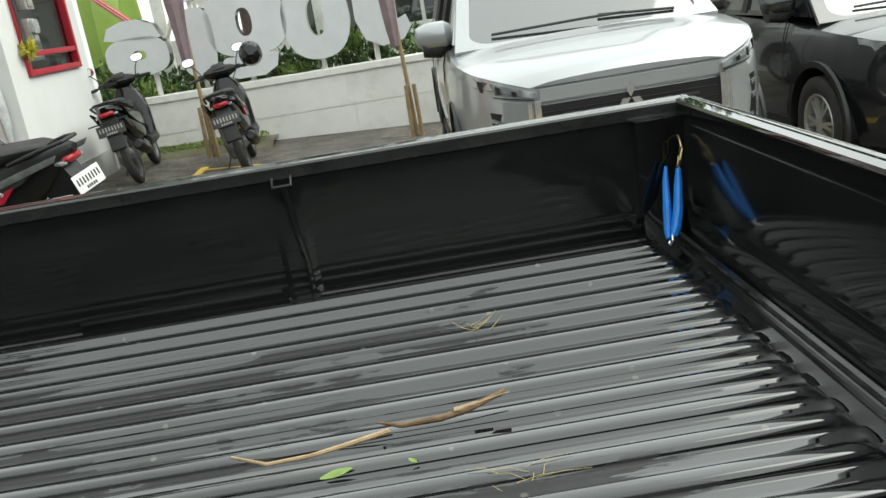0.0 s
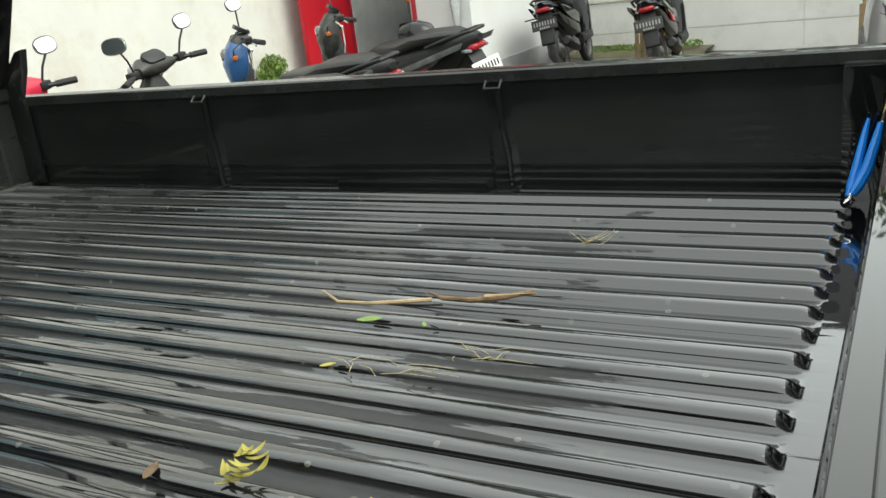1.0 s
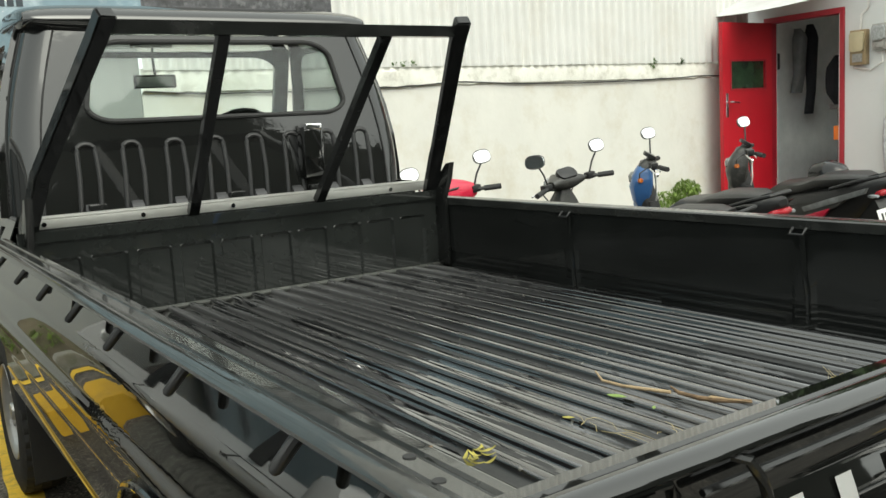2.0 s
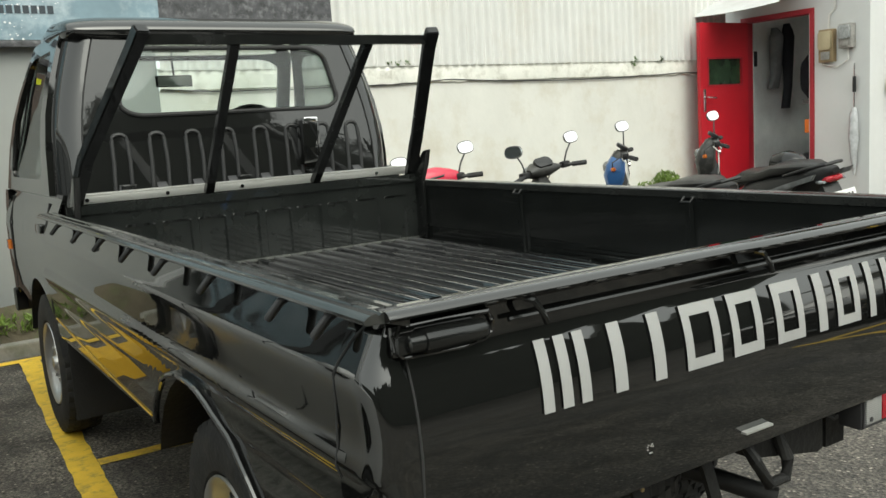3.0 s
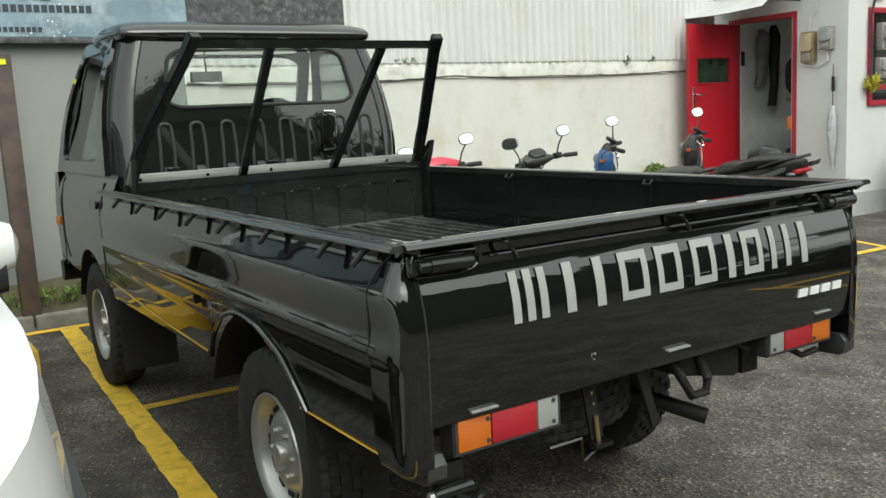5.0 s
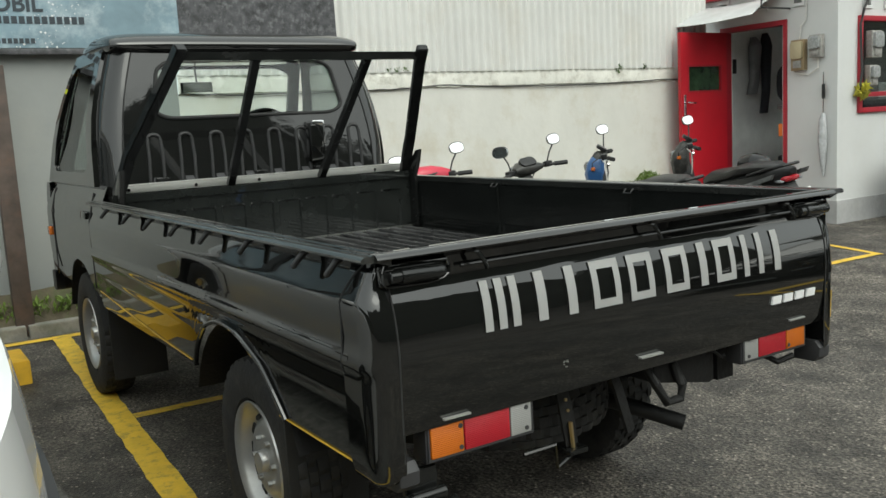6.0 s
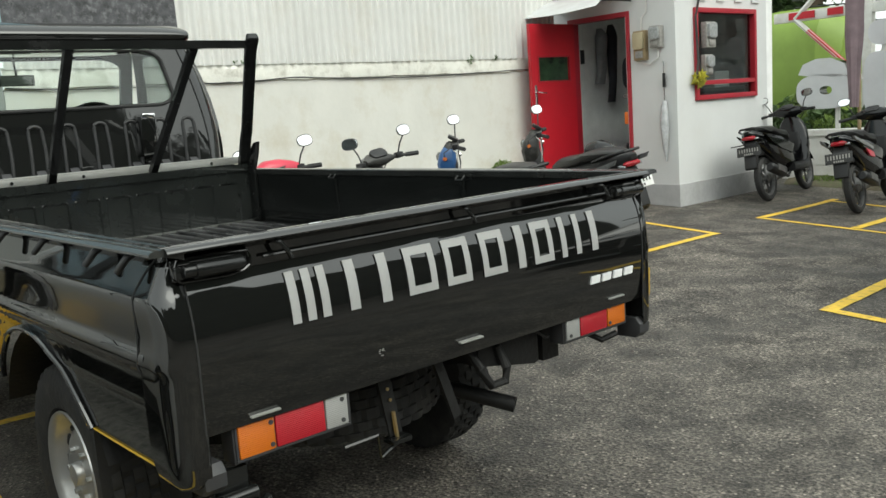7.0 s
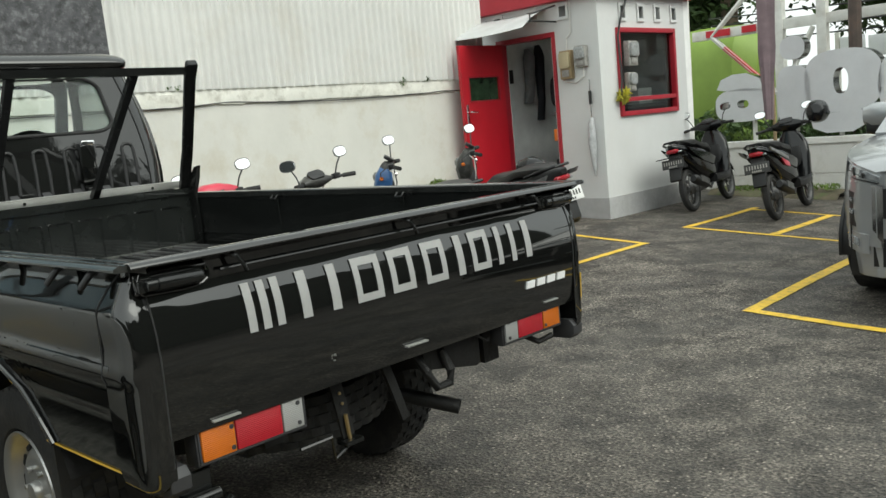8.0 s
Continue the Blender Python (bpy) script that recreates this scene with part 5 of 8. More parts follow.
def outer_y(z):
    pts = [(0.40, 0.775), (0.55, 0.794), (0.575, 0.799), (0.64, 0.806), (0.70, 0.809), (0.715, 0.8125), (0.725, 0.8165), (0.775, 0.8185), (0.79, 0.8215), (0.803, 0.8285), (0.813, 0.832), (0.825, 0.8315), (0.835, 0.828), (0.843, 0.8235), (0.85, 0.8222), (0.87, 0.8225), (0.90, 0.8235), (0.93, 0.8245), (0.945, 0.8243), (0.954, 0.8225), (0.963, 0.8185), (0.975, 0.8125), (1.0, 0.8005), (1.03, 0.786), (1.04, 0.781)]
    for (a, u), (b, v) in zip(pts, pts[1:]):
        if z <= b:
            return u + (v - u) * max(0, (z - a) / (b - a))
    return pts[-1][1]


def post_y(z):
    """Outer face of the rear corner post: a plain upright roll, proud of the creased flank."""
    return max(outer_y(z) + 0.0015, 0.826 - 0.3 * max(0.0, 0.60 - z)) if z < 0.86 else outer_y(z) + 0.0015


HUB_R, HUB_F, HZ = -0.92, -3.27, 0.325


def side_bottom(x, base, hub, rad):
    d = abs(x - hub)
    if d < rad:
        return max(base, HZ + math.sqrt(rad * rad - d * d))
    return base


def side_skin(x0, x1, base, hub, rad, top, sgn, n, zs_rel, yfun):
    """The outer skin of one flank, cut out round the wheel."""
    bm = bmesh.new()
    half = math.sqrt(max(rad * rad - (base - HZ) ** 2, 0))
    xs = sorted({x0, x1, *[x0 + (x1 - x0) * i / n for i in range(n + 1)], *[hub + half * math.cos(math.pi * k / 28) for k in range(29)]})
    xs = [x for x in xs if min(x0, x1) - 1e-6 <= x <= max(x0, x1) + 1e-6]
    rows = []
    for x in xs:
        zb = side_bottom(x, base, hub, rad)
        rows.append([bm.verts.new((x, sgn * yfun(zb + (top - zb) * f), zb + (top - zb) * f)) for f in zs_rel])
    for a, b in zip(rows, rows[1:]):
        for i in range(len(zs_rel) - 1):
            bm.faces.new((a[i], b[i], b[i + 1], a[i + 1]))
    thicken(bm, 0.004)
    return bm


FR = [k / 70 for k in range(71)]
for sgn in (-1, 1):
    bm = side_skin(-2.67, -0.10, 0.562, HUB_R, 0.445, 1.04, sgn, 60, FR, outer_y)
    flank = part("bed_flank", bm, M_PAINT, truck)
    # flare lip of the wheel arch
    bm = bmesh.new()
    pts = []
    for k in range(25):
        a = radians(33 + 114 * k / 24)
        x, z = HUB_R + 0.447 * math.cos(a), HZ + 0.447 * math.sin(a)
        pts.append((x, sgn * (outer_y(z) + 0.006), z))
    tube(bm, pts, 0.0075, 8)
    part("arch_lip", bm, M_PAINT, flank)
    for pts in ([(-0.59, sgn * 0.8005, 0.569), (-0.30, sgn * 0.8005, 0.569), (-0.13, sgn * 0.8015, 0.571), (-0.075, sgn * 0.803, 0.575), (-0.045, sgn * 0.802, 0.60), (-0.032, sgn * 0.806, 0.66), (-0.030, sgn * 0.808, 0.74)],
                [(-2.66, sgn * 0.807, 0.640), (-2.2, sgn * 0.805, 0.612), (-1.7, sgn * 0.8025, 0.585), (-1.34, sgn * 0.8015, 0.575)]):
        bm = bmesh.new()
        tube(bm, pts, 0.0026, 6)
        part("pinstripe", bm, M_PINSTRIPE, flank, "thin yellow stripe")
    bm = bmesh.new()
    tube(bm, [(-0.128, sgn * (outer_y(z) + 0.002), z) for z in (0.58, 0.64, 0.72, 0.78, 0.81, 0.84, 0.90, 0.95)] + [(-0.122, sgn * (outer_y(0.97) + 0.002), 0.97), (-0.105, sgn * (outer_y(1.0) + 0.002), 1.0), (-0.075, sgn * (outer_y(1.03) + 0.002), 1.03)], 0.0022, 6)
    part("panel_seam", bm, M_DARK, flank)
    # inner wall
    bm = bmesh.new()
    ribs = (-1.662, -0.818)
    xs = [FX, -2.38, -2.34]
    for r in ribs:
        xs += [r - 0.035, r - 0.022, r + 0.022, r + 0.035]
    xs += [-0.08, -0.06, RX]
    prow = [(0.0, 0.0), (0.060, 0.0), (0.064, 0.0022), (0.070, 0.0015), (0.15, 0.0025), (0.235, 0.0015), (0.262, 0.001)]
    rows = []
    for x in xs:
        near = any(abs(x - r) <= 0.0225 for r in ribs)
        row = []
        for h, d in prow:
            bulge = 0.007 if near and h < 0.22 else 0.0
            row.append(bm.verts.new((x, sgn * (BW - d - bulge), FL + h)))
        rows.append(row)
    for a, b in zip(rows, rows[1:]):
        for i in range(len(prow) - 1):
            bm.faces.new((a[i], b[i], b[i + 1], a[i + 1]))
    inner = part("bed_inner_wall", bm, M_BEDSIDE, truck, angle=25)
    for r in ribs:
        bm = bmesh.new()
        pts = [(r, sgn * (BW - 0.010), FL + 0.235), (r + 0.006, sgn * (BW - 0.012), FL + 0.15), (r + 0.016, sgn * (BW - 0.012), FL + 0.08), (r + 0.018, sgn * (BW - 0.014), FL + 0.002)]
        tube(bm, pts, 0.007, 8)
        part("stiffener", bm, M_BEDSIDE, inner)
        bm = bmesh.new()
        box(bm, r - 0.03, r + 0.03, sgn * (BW - 0.045), sgn * (BW - 0.002), FL - 0.001, FL + 0.012, bevel=0.004)
        part("stiffener_foot", bm, M_BEDSIDE, inner)
        bm = bmesh.new()
        tube(bm, [(r - 0.018, sgn * (BW - 0.02), RAIL - 0.02), (r - 0.018, sgn * (BW - 0.035), RAIL - 0.035), (r + 0.018, sgn * (BW - 0.035), RAIL - 0.035), (r + 0.018, sgn * (BW - 0.02), RAIL - 0.02)], 0.003, 6)
        part("lashing_eye", bm, M_BLACKPLASTIC, inner)
    bm = bmesh.new()
    prism(bm, [(-1.27, FL), (-1.27, FL + 0.028), (-0.88, FL + 0.030), (-0.865, FL + 0.027), (-0.85, FL)], 'y', sgn * (BW - 0.016), sgn * (BW - 0.001))
    part("wheel_boss", bm, M_BEDSIDE, inner)
    # seam along the floor
    bm = bmesh.new()
    tube(bm, [(FX, sgn * (BW - 0.004), FL + 0.003), (RX - 0.03, sgn * (BW - 0.004), FL + 0.003)], 0.0045, 6)
    part("floor_seam", bm, M_SATIN, inner)
    # top rail
    bm = bmesh.new()
    pro = [(0.760, 1.030), (0.760, 1.052), (0.764, RAIL), (0.776, RAIL + 0.001), (0.778, RAIL - 0.003), (0.784, RAIL - 0.003), (0.786, RAIL), (0.804, RAIL + 0.0010), (0.806, RAIL - 0.002), (0.809, RAIL - 0.002), (0.811, RAIL + 0.0006), (0.820, RAIL - 0.0002), (0.827, RAIL - 0.003), (0.831, RAIL - 0.007), (0.8315, 1.045), (0.829, 1.042), (0.800, 1.041)]
    loft(bm, [[(x, sgn * y, z) for y, z in pro] for x in (-2.665, -2.4, -1.5, -0.8, -0.005)])
    rail = part("bed_rail", bm, M_RAIL, truck, angle=34)
    for x in (-2.306, -1.942, -1.628, -1.311, -1.005, -0.673, -0.321, -0.144):
        bm = bmesh.new()
        tube(bm, [(x + 0.006, sgn * 0.800, 1.044), (x + 0.002, sgn * 0.820, 1.032), (x - 0.003, sgn * 0.842, 1.006), (x - 0.004, sgn * 0.844, 1.003)], [0.0085, 0.008, 0.0075, 0.005], 10)
        part("rope_hook", bm, M_BLACKPLASTIC, rail)

# bed front wall with pressed panels
bm = bmesh.new()
ysf = [(-BW, 0)]
for i in range(10):
    yc = -0.6475 + i * 0.142
    ysf += [(yc - 0.060, 0), (yc - 0.053, -0.009), (yc + 0.053, -0.009), (yc + 0.060, 0)]
ysf.append((BW, 0))
zsf = [(-0.01, 1), (0.0, 1), (0.10, 1), (0.205, 1), (0.216, 0), (0.262, 0), (0.272, -0.8), (0.304, -0.8)]
rows = [[bm.verts.new((FX - 0.0 + d * f if f >= 0 else FX + 0.010, y, FL + h)) for h, f in zsf] for y, d in ysf]
for a, b in zip(rows, rows[1:]):
    for i in range(len(zsf) - 1):
        bm.faces.new((a[i], b[i], b[i + 1], a[i + 1]))
thicken(bm, 0.004)
front = part("bed_front_wall", bm, M_BEDFRONT, truck, angle=12)
for i in range(10):
    yc = -0.6475 + i * 0.142
    arc = [(-0.059, 0.012), (-0.059, 0.195), (-0.056, 0.207), (-0.047, 0.215), (-0.036, 0.218)]
    arc += [(-y, h) for y, h in reversed(arc)]
    bm = bmesh.new()
    tube(bm, [(FX + 0.0005, yc + y, FL + h) for y, h in arc], 0.0032, 7)
    part("pressed_rim", bm, M_BEDFRONT, front)
bm = bmesh.new()
tube(bm, [(FX + 0.004, -BW + 0.003, FL + 0.008), (FX + 0.004, BW - 0.003, FL + 0.008)], 0.009, 8)
part("front_seam", bm, mat("dusty_weld_seam", (0.05, 0.052, 0.047), rough=0.7, vary=0.5, scale=18, bump=0.3, bump_scale=60), front)
bm = bmesh.new()
box(bm, -2.58, -2.493, -0.70, 0.745, 1.115, 1.122, bevel=0.002)
box(bm, -2.499, -2.492, -0.70, 0.745, 1.086, 1.115, bevel=0.002)
strip = part("header_strip", bm, M_ALU, truck, "bare aluminium strip along the front wall", angle=30)
for y in (-0.675, -0.37, -0.06, 0.29, 0.58):
    bm = bmesh.new()
    disc(bm, (-2.490, y, 1.101), (1, 0, 0), 0.008, 0.006, 8)
    part("bolt", bm, M_CHROME, strip)

# cargo frame
cf = part("cargo_frame", tube(bmesh.new(), [(-1.935, -0.555, 1.634), (-1.935, 0.525, 1.634)], 0.02, flat=(0.017, 0.017)), M_SATIN, truck, "black steel ladder frame behind the cab")
for sgn, yt, yk, yf in ((-1, -0.567, -0.700, -0.725), (1, 0.541, 0.722, 0.742)):
    bm = bmesh.new()
    tube(bm, [(-2.47, yf, 1.03), (-2.45, yf, 1.10), (-2.37, yk, 1.215), (-2.34, yk - sgn * 0.006, 1.255), (-1.95, yt + sgn * 0.016, 1.610), (-1.890, yt, 1.668)], 0.02, flat=(0.025, 0.020))
    bmesh.ops.bevel(bm, geom=bm.edges[:], offset=0.005, segments=2, affect='EDGES')
    part("upright", bm, M_SATIN, cf)
    bm = bmesh.new()
    prism(bm, [(-2.49, 1.035), (-2.38, 1.035), (-2.33, 1.13), (-2.31, 1.195), (-2.34, 1.19), (-2.46, 1.08)], 'y', yf + sgn * 0.012 - 0.012, yf + sgn * 0.012 + 0.012, bevel=0.004)
    part("foot", bm, M_SATIN, cf)
    bm = bmesh.new()
    box(bm, -2.45, -2.36, sgn * 0.757 - 0.012, sgn * 0.757 + 0.004, FL + 0.01, 1.05, bevel=0.004)
    part("leg_plate", bm, M_SATIN, cf)
for yb, yt in ((-0.209, -0.245), (0.263, 0.278)):
    bm = bmesh.new()
    tube(bm, [(-2.475, yb, 1.088), (-1.94, yt, 1.625)], 0.02, flat=(0.017, 0.014))
    part("strut", bm, M_SATIN, cf)

# tailgate
tg_prof = [(-0.055, 0.650), (-0.020, 0.655), (-0.013, 0.675), (-0.006, 0.74), (-0.001, 0.81), (-0.0013, 0.845), (-0.0028, 0.870), (-0.0053, 0.892), (-0.0088, 0.912), (-0.0132, 0.930), (-0.0182, 0.946), (-0.0236, 0.960), (-0.0282, 0.972), (-0.0300, 0.982), (-0.0300, 0.992), (-0.029, 1.03)]
bm = bmesh.new()
rows = [[bm.verts.new((x, y, z)) for x, z in tg_prof] for y in [-0.757 + 1.490 * k / 20 for k in range(21)]]
for a, b in zip(rows, rows[1:]):
    for i in range(len(tg_prof) - 1):
        bm.faces.new((a[i], b[i], b[i + 1], a[i + 1]))
tail = part("tailgate", bm, M_PAINT, truck, "black tailgate with silver lettering bars", angle=50)
bm = bmesh.new()
pro = [(-0.040, 1.028), (-0.040, 1.051), (-0.037, RAIL + 0.001), (-0.020, RAIL + 0.002), (-0.018, RAIL - 0.002), (-0.014, RAIL - 0.002), (-0.012, RAIL + 0.001), (-0.006, RAIL + 0.0018), (0.000, RAIL + 0.0006), (0.005, RAIL - 0.002), (0.0085, RAIL - 0.006), (0.0095, RAIL - 0.010), (0.007, 1.043), (-0.014, 1.041), (-0.030, 1.029)]
loft(bm, [[(x, y, z) for x, z in pro] for y in (-0.80, -0.4, 0, 0.4, 0.769)])
part("top_rail", bm, M_PAINT, tail, angle=34)
bm = bmesh.new()
box(bm, -0.037, -0.031, -0.755, 0.755, FL - 0.09, 1.035)
part("inner_panel", bm, M_BEDGLOSS, tail)
for x, y in ((-0.15, -0.79), (-0.09, -0.80)):
    bm = bmesh.new()
    disc(bm, (x, y, RAIL + 0.0005), (0, 0, 1), 0.006, 0.002, 12)
    part("drain_hole", bm, M_DARK, truck)
for y0, y1 in ((-0.74, -0.20), (-0.12, 0.70)):
    bm = bmesh.new()
    loft(bm, [[(-0.050, y, FL - 0.004), (-0.0475, y, FL + 0.062), (-0.045, y, FL + 0.068), (-0.034, y, FL + 0.068), (-0.034, y, FL - 0.004)] for y in (y0, y0 + 0.01, y1 - 0.02, y1)])
    part("inner_step", bm, M_BEDGLOSS, tail, angle=25)
    bm = bmesh.new()
    prism(bm, [(y0, FL + 0.078), (y0 + 0.01, 1.018), (y1 - 0.01, 1.018), (y1, FL + 0.078)], 'x', -0.0405, -0.036, bevel=0.002)
    part("inner_pressing", bm, M_BEDGLOSS, tail)
bm = bmesh.new()
tube(bm, [(-0.017, -0.58, 1.006), (-0.017, 0.66, 1.006)], 0.004, 6)
part("lashing_rod", bm, M_SATIN, tail)
for y in (-0.543, 0.002, 0.547):
    bm = bmesh.new()
    tube(bm, [(-0.006, y - 0.012, 1.037), (0.006, y - 0.004, 1.034), (0.012, y + 0.008, 1.012), (0.010, y + 0.016, 0.996)], 0.0055, 8)
    part("rope_hook", bm, M_SATIN, tail)
for sgn in (-1, 1):
    bm = bmesh.new()
    yl = -0.697 if sgn < 0 else 0.680
    box(bm, -0.031, -0.020, yl - 0.086, yl + 0.086, 0.984, 1.030, bevel=0.004)
    latch = part("tailgate_latch", bm, M_PAINT, tail)
    bm = bmesh.new()
    lo = [(-0.018, yl + dy, z) for dy, z in ((-0.070, 0.984), (0.030, 0.981), (0.070, 0.986), (0.084, 0.995), (0.086, 1.012), (0.078, 1.026), (0.0, 1.029), (-0.074, 1.028), (-0.084, 1.016), (-0.084, 0.996), (-0.070, 0.984))]
    tube(bm, lo, 0.0045, 8, caps=False)
    part("latch_rim", bm, M_PAINT, latch)
    bm = bmesh.new()
    tube(bm, [(-0.006, yl + dy, 1.005) for dy in (-0.072, -0.069, -0.045, -0.044, 0.058, 0.066, 0.070)], [0.006, 0.014, 0.014, 0.0175, 0.0165, 0.012, 0.004], 14)
    part("latch_handle", bm, M_SATIN, latch)
    bm = bmesh.new()
    box(bm, -0.022, -0.004, yl - 0.085, yl - 0.068, 0.990, 1.016, bevel=0.004)
    part("latch_pivot", bm, M_SATIN, latch)
    # rear corner post, rounded in plan
    bm = bmesh.new()
    rings = []
    for z, g in ((0.555, 0.012), (0.565, 0.007), (0.58, 0.003), (0.61, 0.001), (0.64, 0.0), (0.685, 0.0), (0.698, -0.0005), (0.712, -0.001), (0.755, -0.001), (0.768, -0.0015), (0.78, -0.002), (0.792, -0.002), (0.803, -0.002), (0.815, -0.002), (0.84, -0.0015), (0.87, 0.0000), (0.89, 0.0025), (0.91, 0.0058), (0.93, 0.0105), (0.945, 0.0152), (0.958, 0.020), (0.97, 0.0245), (0.982, 0.0275), (0.995, 0.0295), (1.012, 0.031), (1.03, 0.031)):
        ring = []
        for k in range(21):
            a = radians(90 * k / 20)
            ring.append((-0.065 + (0.062 - g) * math.sin(a) ** 0.72, sgn * (0.762 + (post_y(z) - 0.762) * max(0.0, math.cos(a)) ** 0.72), z))
        ring.insert(0, (-0.13, sgn * (post_y(z) - 0.0003), z))
        ring += [(-0.003 - g, sgn * 0.766, z), (-0.10, sgn * 0.758, z), (-0.13, sgn * 0.758, z)]
        rings.append(ring)
    loft(bm, rings)
    for v in bm.verts:
        if v.co.x > -0.12:
            v.co.y += sgn * 0.0022 * noise.noise(Vector((v.co.x * 18, sgn * 3.0, v.co.z * 13)))
        v.co.y += 0.008 if sgn < 0 and abs(v.co.y) < 0.78 else -0.028 if sgn > 0 else 0.0
    part("corner_post", bm, M_PAINT, truck, angle=75)
for y in (-0.7575, 0.7355):
    bm = bmesh.new()
    tube(bm, [(-0.006, y, 0.60), (-0.003, y, 0.74), (-0.0005, y, 0.84), (-0.0055, y, 0.895), (-0.0130, y, 0.93), (-0.0235, y, 0.962), (-0.029, y, 0.978)], 0.0024, 5)
    part("tailgate_gap", bm, M_DARK, tail)
bm = bmesh.new()
rngs = random.Random(5)
for k in range(9):
    y, z = -0.30 + rngs.gauss(0, 0.005), 0.735 + rngs.gauss(0, 0.006)
    box(bm, -0.0055, -0.0045, y, y + 0.003, z, z + 0.002)
tagged(part("scuff", bm, M_ALU, tail), kind="stuff")
# silver bars in place of the maker's name
marks = [(-0.533, -0.432, 3), (-0.382, -0.348, 1), (-0.318, -0.226, 1), (-0.205, -0.112, 2), (-0.080, 0.006, 2), (0.048, 0.134, 2), (0.178, 0.210, 1), (0.243, 0.323, 2), (0.358, 0.443, 2), (0.487, 0.522, 1)]
CURVE = ((0.0020, 0.81), (0.0018, 0.845), (0.0004, 0.870), (-0.0020, 0.892), (-0.0054, 0.912), (-0.0097, 0.930), (-0.0145, 0.946), (-0.0197, 0.960), (-0.0240, 0.972))


def decal_strip(bm, ya, yb, za, zb):
    """A flat strip of film lying on the rounded tailgate."""
    zs = sorted({za, zb, *[z for _, z in CURVE if za < z < zb]})
    rows = []
    for yy in (ya, yb):
        row = []
        for z in zs:
            for (x0, z0), (x1, z1) in zip(CURVE, CURVE[1:]):
                if z0 <= z <= z1:
                    x = x0 + (x1 - x0) * (z - z0) / (z1 - z0)
                    break
            row.append(bm.verts.new((x, yy, z)))
        rows.append(row)
    for i in range(len(zs) - 1):
        bm.faces.new((rows[0][i], rows[1][i], rows[1][i + 1], rows[0][i + 1]))


for k, (y0, y1, n) in enumerate(marks):
    bm = bmesh.new()
    if k in (3, 4, 5, 7):
        for q in ((y0, y0 + 0.020, 0.849, 0.963), (y1 - 0.020, y1, 0.849, 0.963), (y0 + 0.020, y1 - 0.020, 0.849, 0.869), (y0 + 0.020, y1 - 0.020, 0.943, 0.963)):
            decal_strip(bm, *q)
    else:
        w = 0.028 if n == 1 else 0.022
        for q in range(n):
            a = (y0 + y1 - w) / 2 if n == 1 else y0 + (y1 - y0 - w) * q / (n - 1)
            decal_strip(bm, a, a + w, 0.849, 0.963)
    part("decal_bar", bm, M_DECAL, tail, "plain silver bars")
bm = bmesh.new()
for k in range(4):
    a = 0.478 + k * 0.053
    prism(bm, [(a, 0.749), (a + 0.040, 0.749), (a + 0.045, 0.771), (a + 0.005, 0.771)], 'x', -0.0045, 0.001)
part("model_badge", bm, M_DECALW, tail, "plain white badge bars")

# tail lamps
for sgn, a, b, z1 in ((-1, 0.394, 0.679, 0.655), (1, 0.388, 0.667, 0.669)):
    z0 = z1 - 0.074
    y0, y1 = sorted((sgn * a, sgn * b))
    bm = bmesh.new()
    box(bm, -0.085, -0.030, y0 - 0.011, y1 + 0.011, z0 - 0.011, z1 + 0.011, bevel=0.007)
    lamp = part("tail_lamp", bm, M_LAMPBASE, truck, "rectangular rear lamp")
    w = b - a
    for m, f0, f1, lab in ((M_CLEAR_LENS, 0.0, 0.22, "clear lens"), (M_RED_LENS, 0.225, 0.68, "red lens"), (M_AMBER_LENS, 0.685, 1.0, "amber lens")):
        bm = bmesh.new()
        u0, u1 = sorted((sgn * (a + w * f0), sgn * (a + w * f1)))
        box(bm, -0.04, -0.024, u0 + 0.001, u1 - 0.001, z0, z1, bevel=0.004)
        part("lens", bm, m, lamp, lab)
    bm = bmesh.new()
    for q in ((y0 - 0.006, y1 + 0.006, z0 - 0.006, z0 - 0.001), (y0 - 0.006, y1 + 0.006, z1 + 0.001, z1 + 0.006), (y0 - 0.006, y0 - 0.001, z0 - 0.001, z1 + 0.001), (y1 + 0.001, y1 + 0.006, z0 - 0.001, z1 + 0.001)):
        box(bm, -0.045, -0.0265, q[0], q[1], q[2], q[3], bevel=0.001)
    part("lamp_rim", bm, M_GREYPLASTIC, lamp)
    for f, z in ((0.06, z0 + 0.012), (0.06, z1 - 0.012), (0.72, z0 + 0.012), (0.72, z1 - 0.012)):
        bm = bmesh.new()
        disc(bm, (-0.0235, sgn * (a + w * f), z), (1, 0, 0), 0.0055, 0.004, 10)
        part("screw", bm, M_GREYPLASTIC, lamp)
    bm = bmesh.new()
    box(bm, -0.030, -0.004, sgn * (a + w * 0.78) - 0.036, sgn * (a + w * 0.78) + 0.036, z1 + 0.015, z1 + 0.0195, bevel=0.002)
    part("lamp_clip", bm, M_ALU, lamp)
    bm = bmesh.new()
    prism(bm, [(-0.10, 0.525), (-0.03, 0.528), (-0.010, 0.545), (-0.008, 0.575), (-0.026, 0.594), (-0.10, 0.594)], 'y', sgn * 0.745 - 0.026, sgn * 0.745 + 0.026, bevel=0.007)
    part("rubber_buffer", bm, M_GREYPLASTIC, truck, "grey rubber buffer")
bm = bmesh.new()
box(bm, -0.030, 0.002, -0.050, 0.030, 0.692, 0.697, bevel=0.002)
part("plate_lamp_clip", bm, M_ALU, truck)

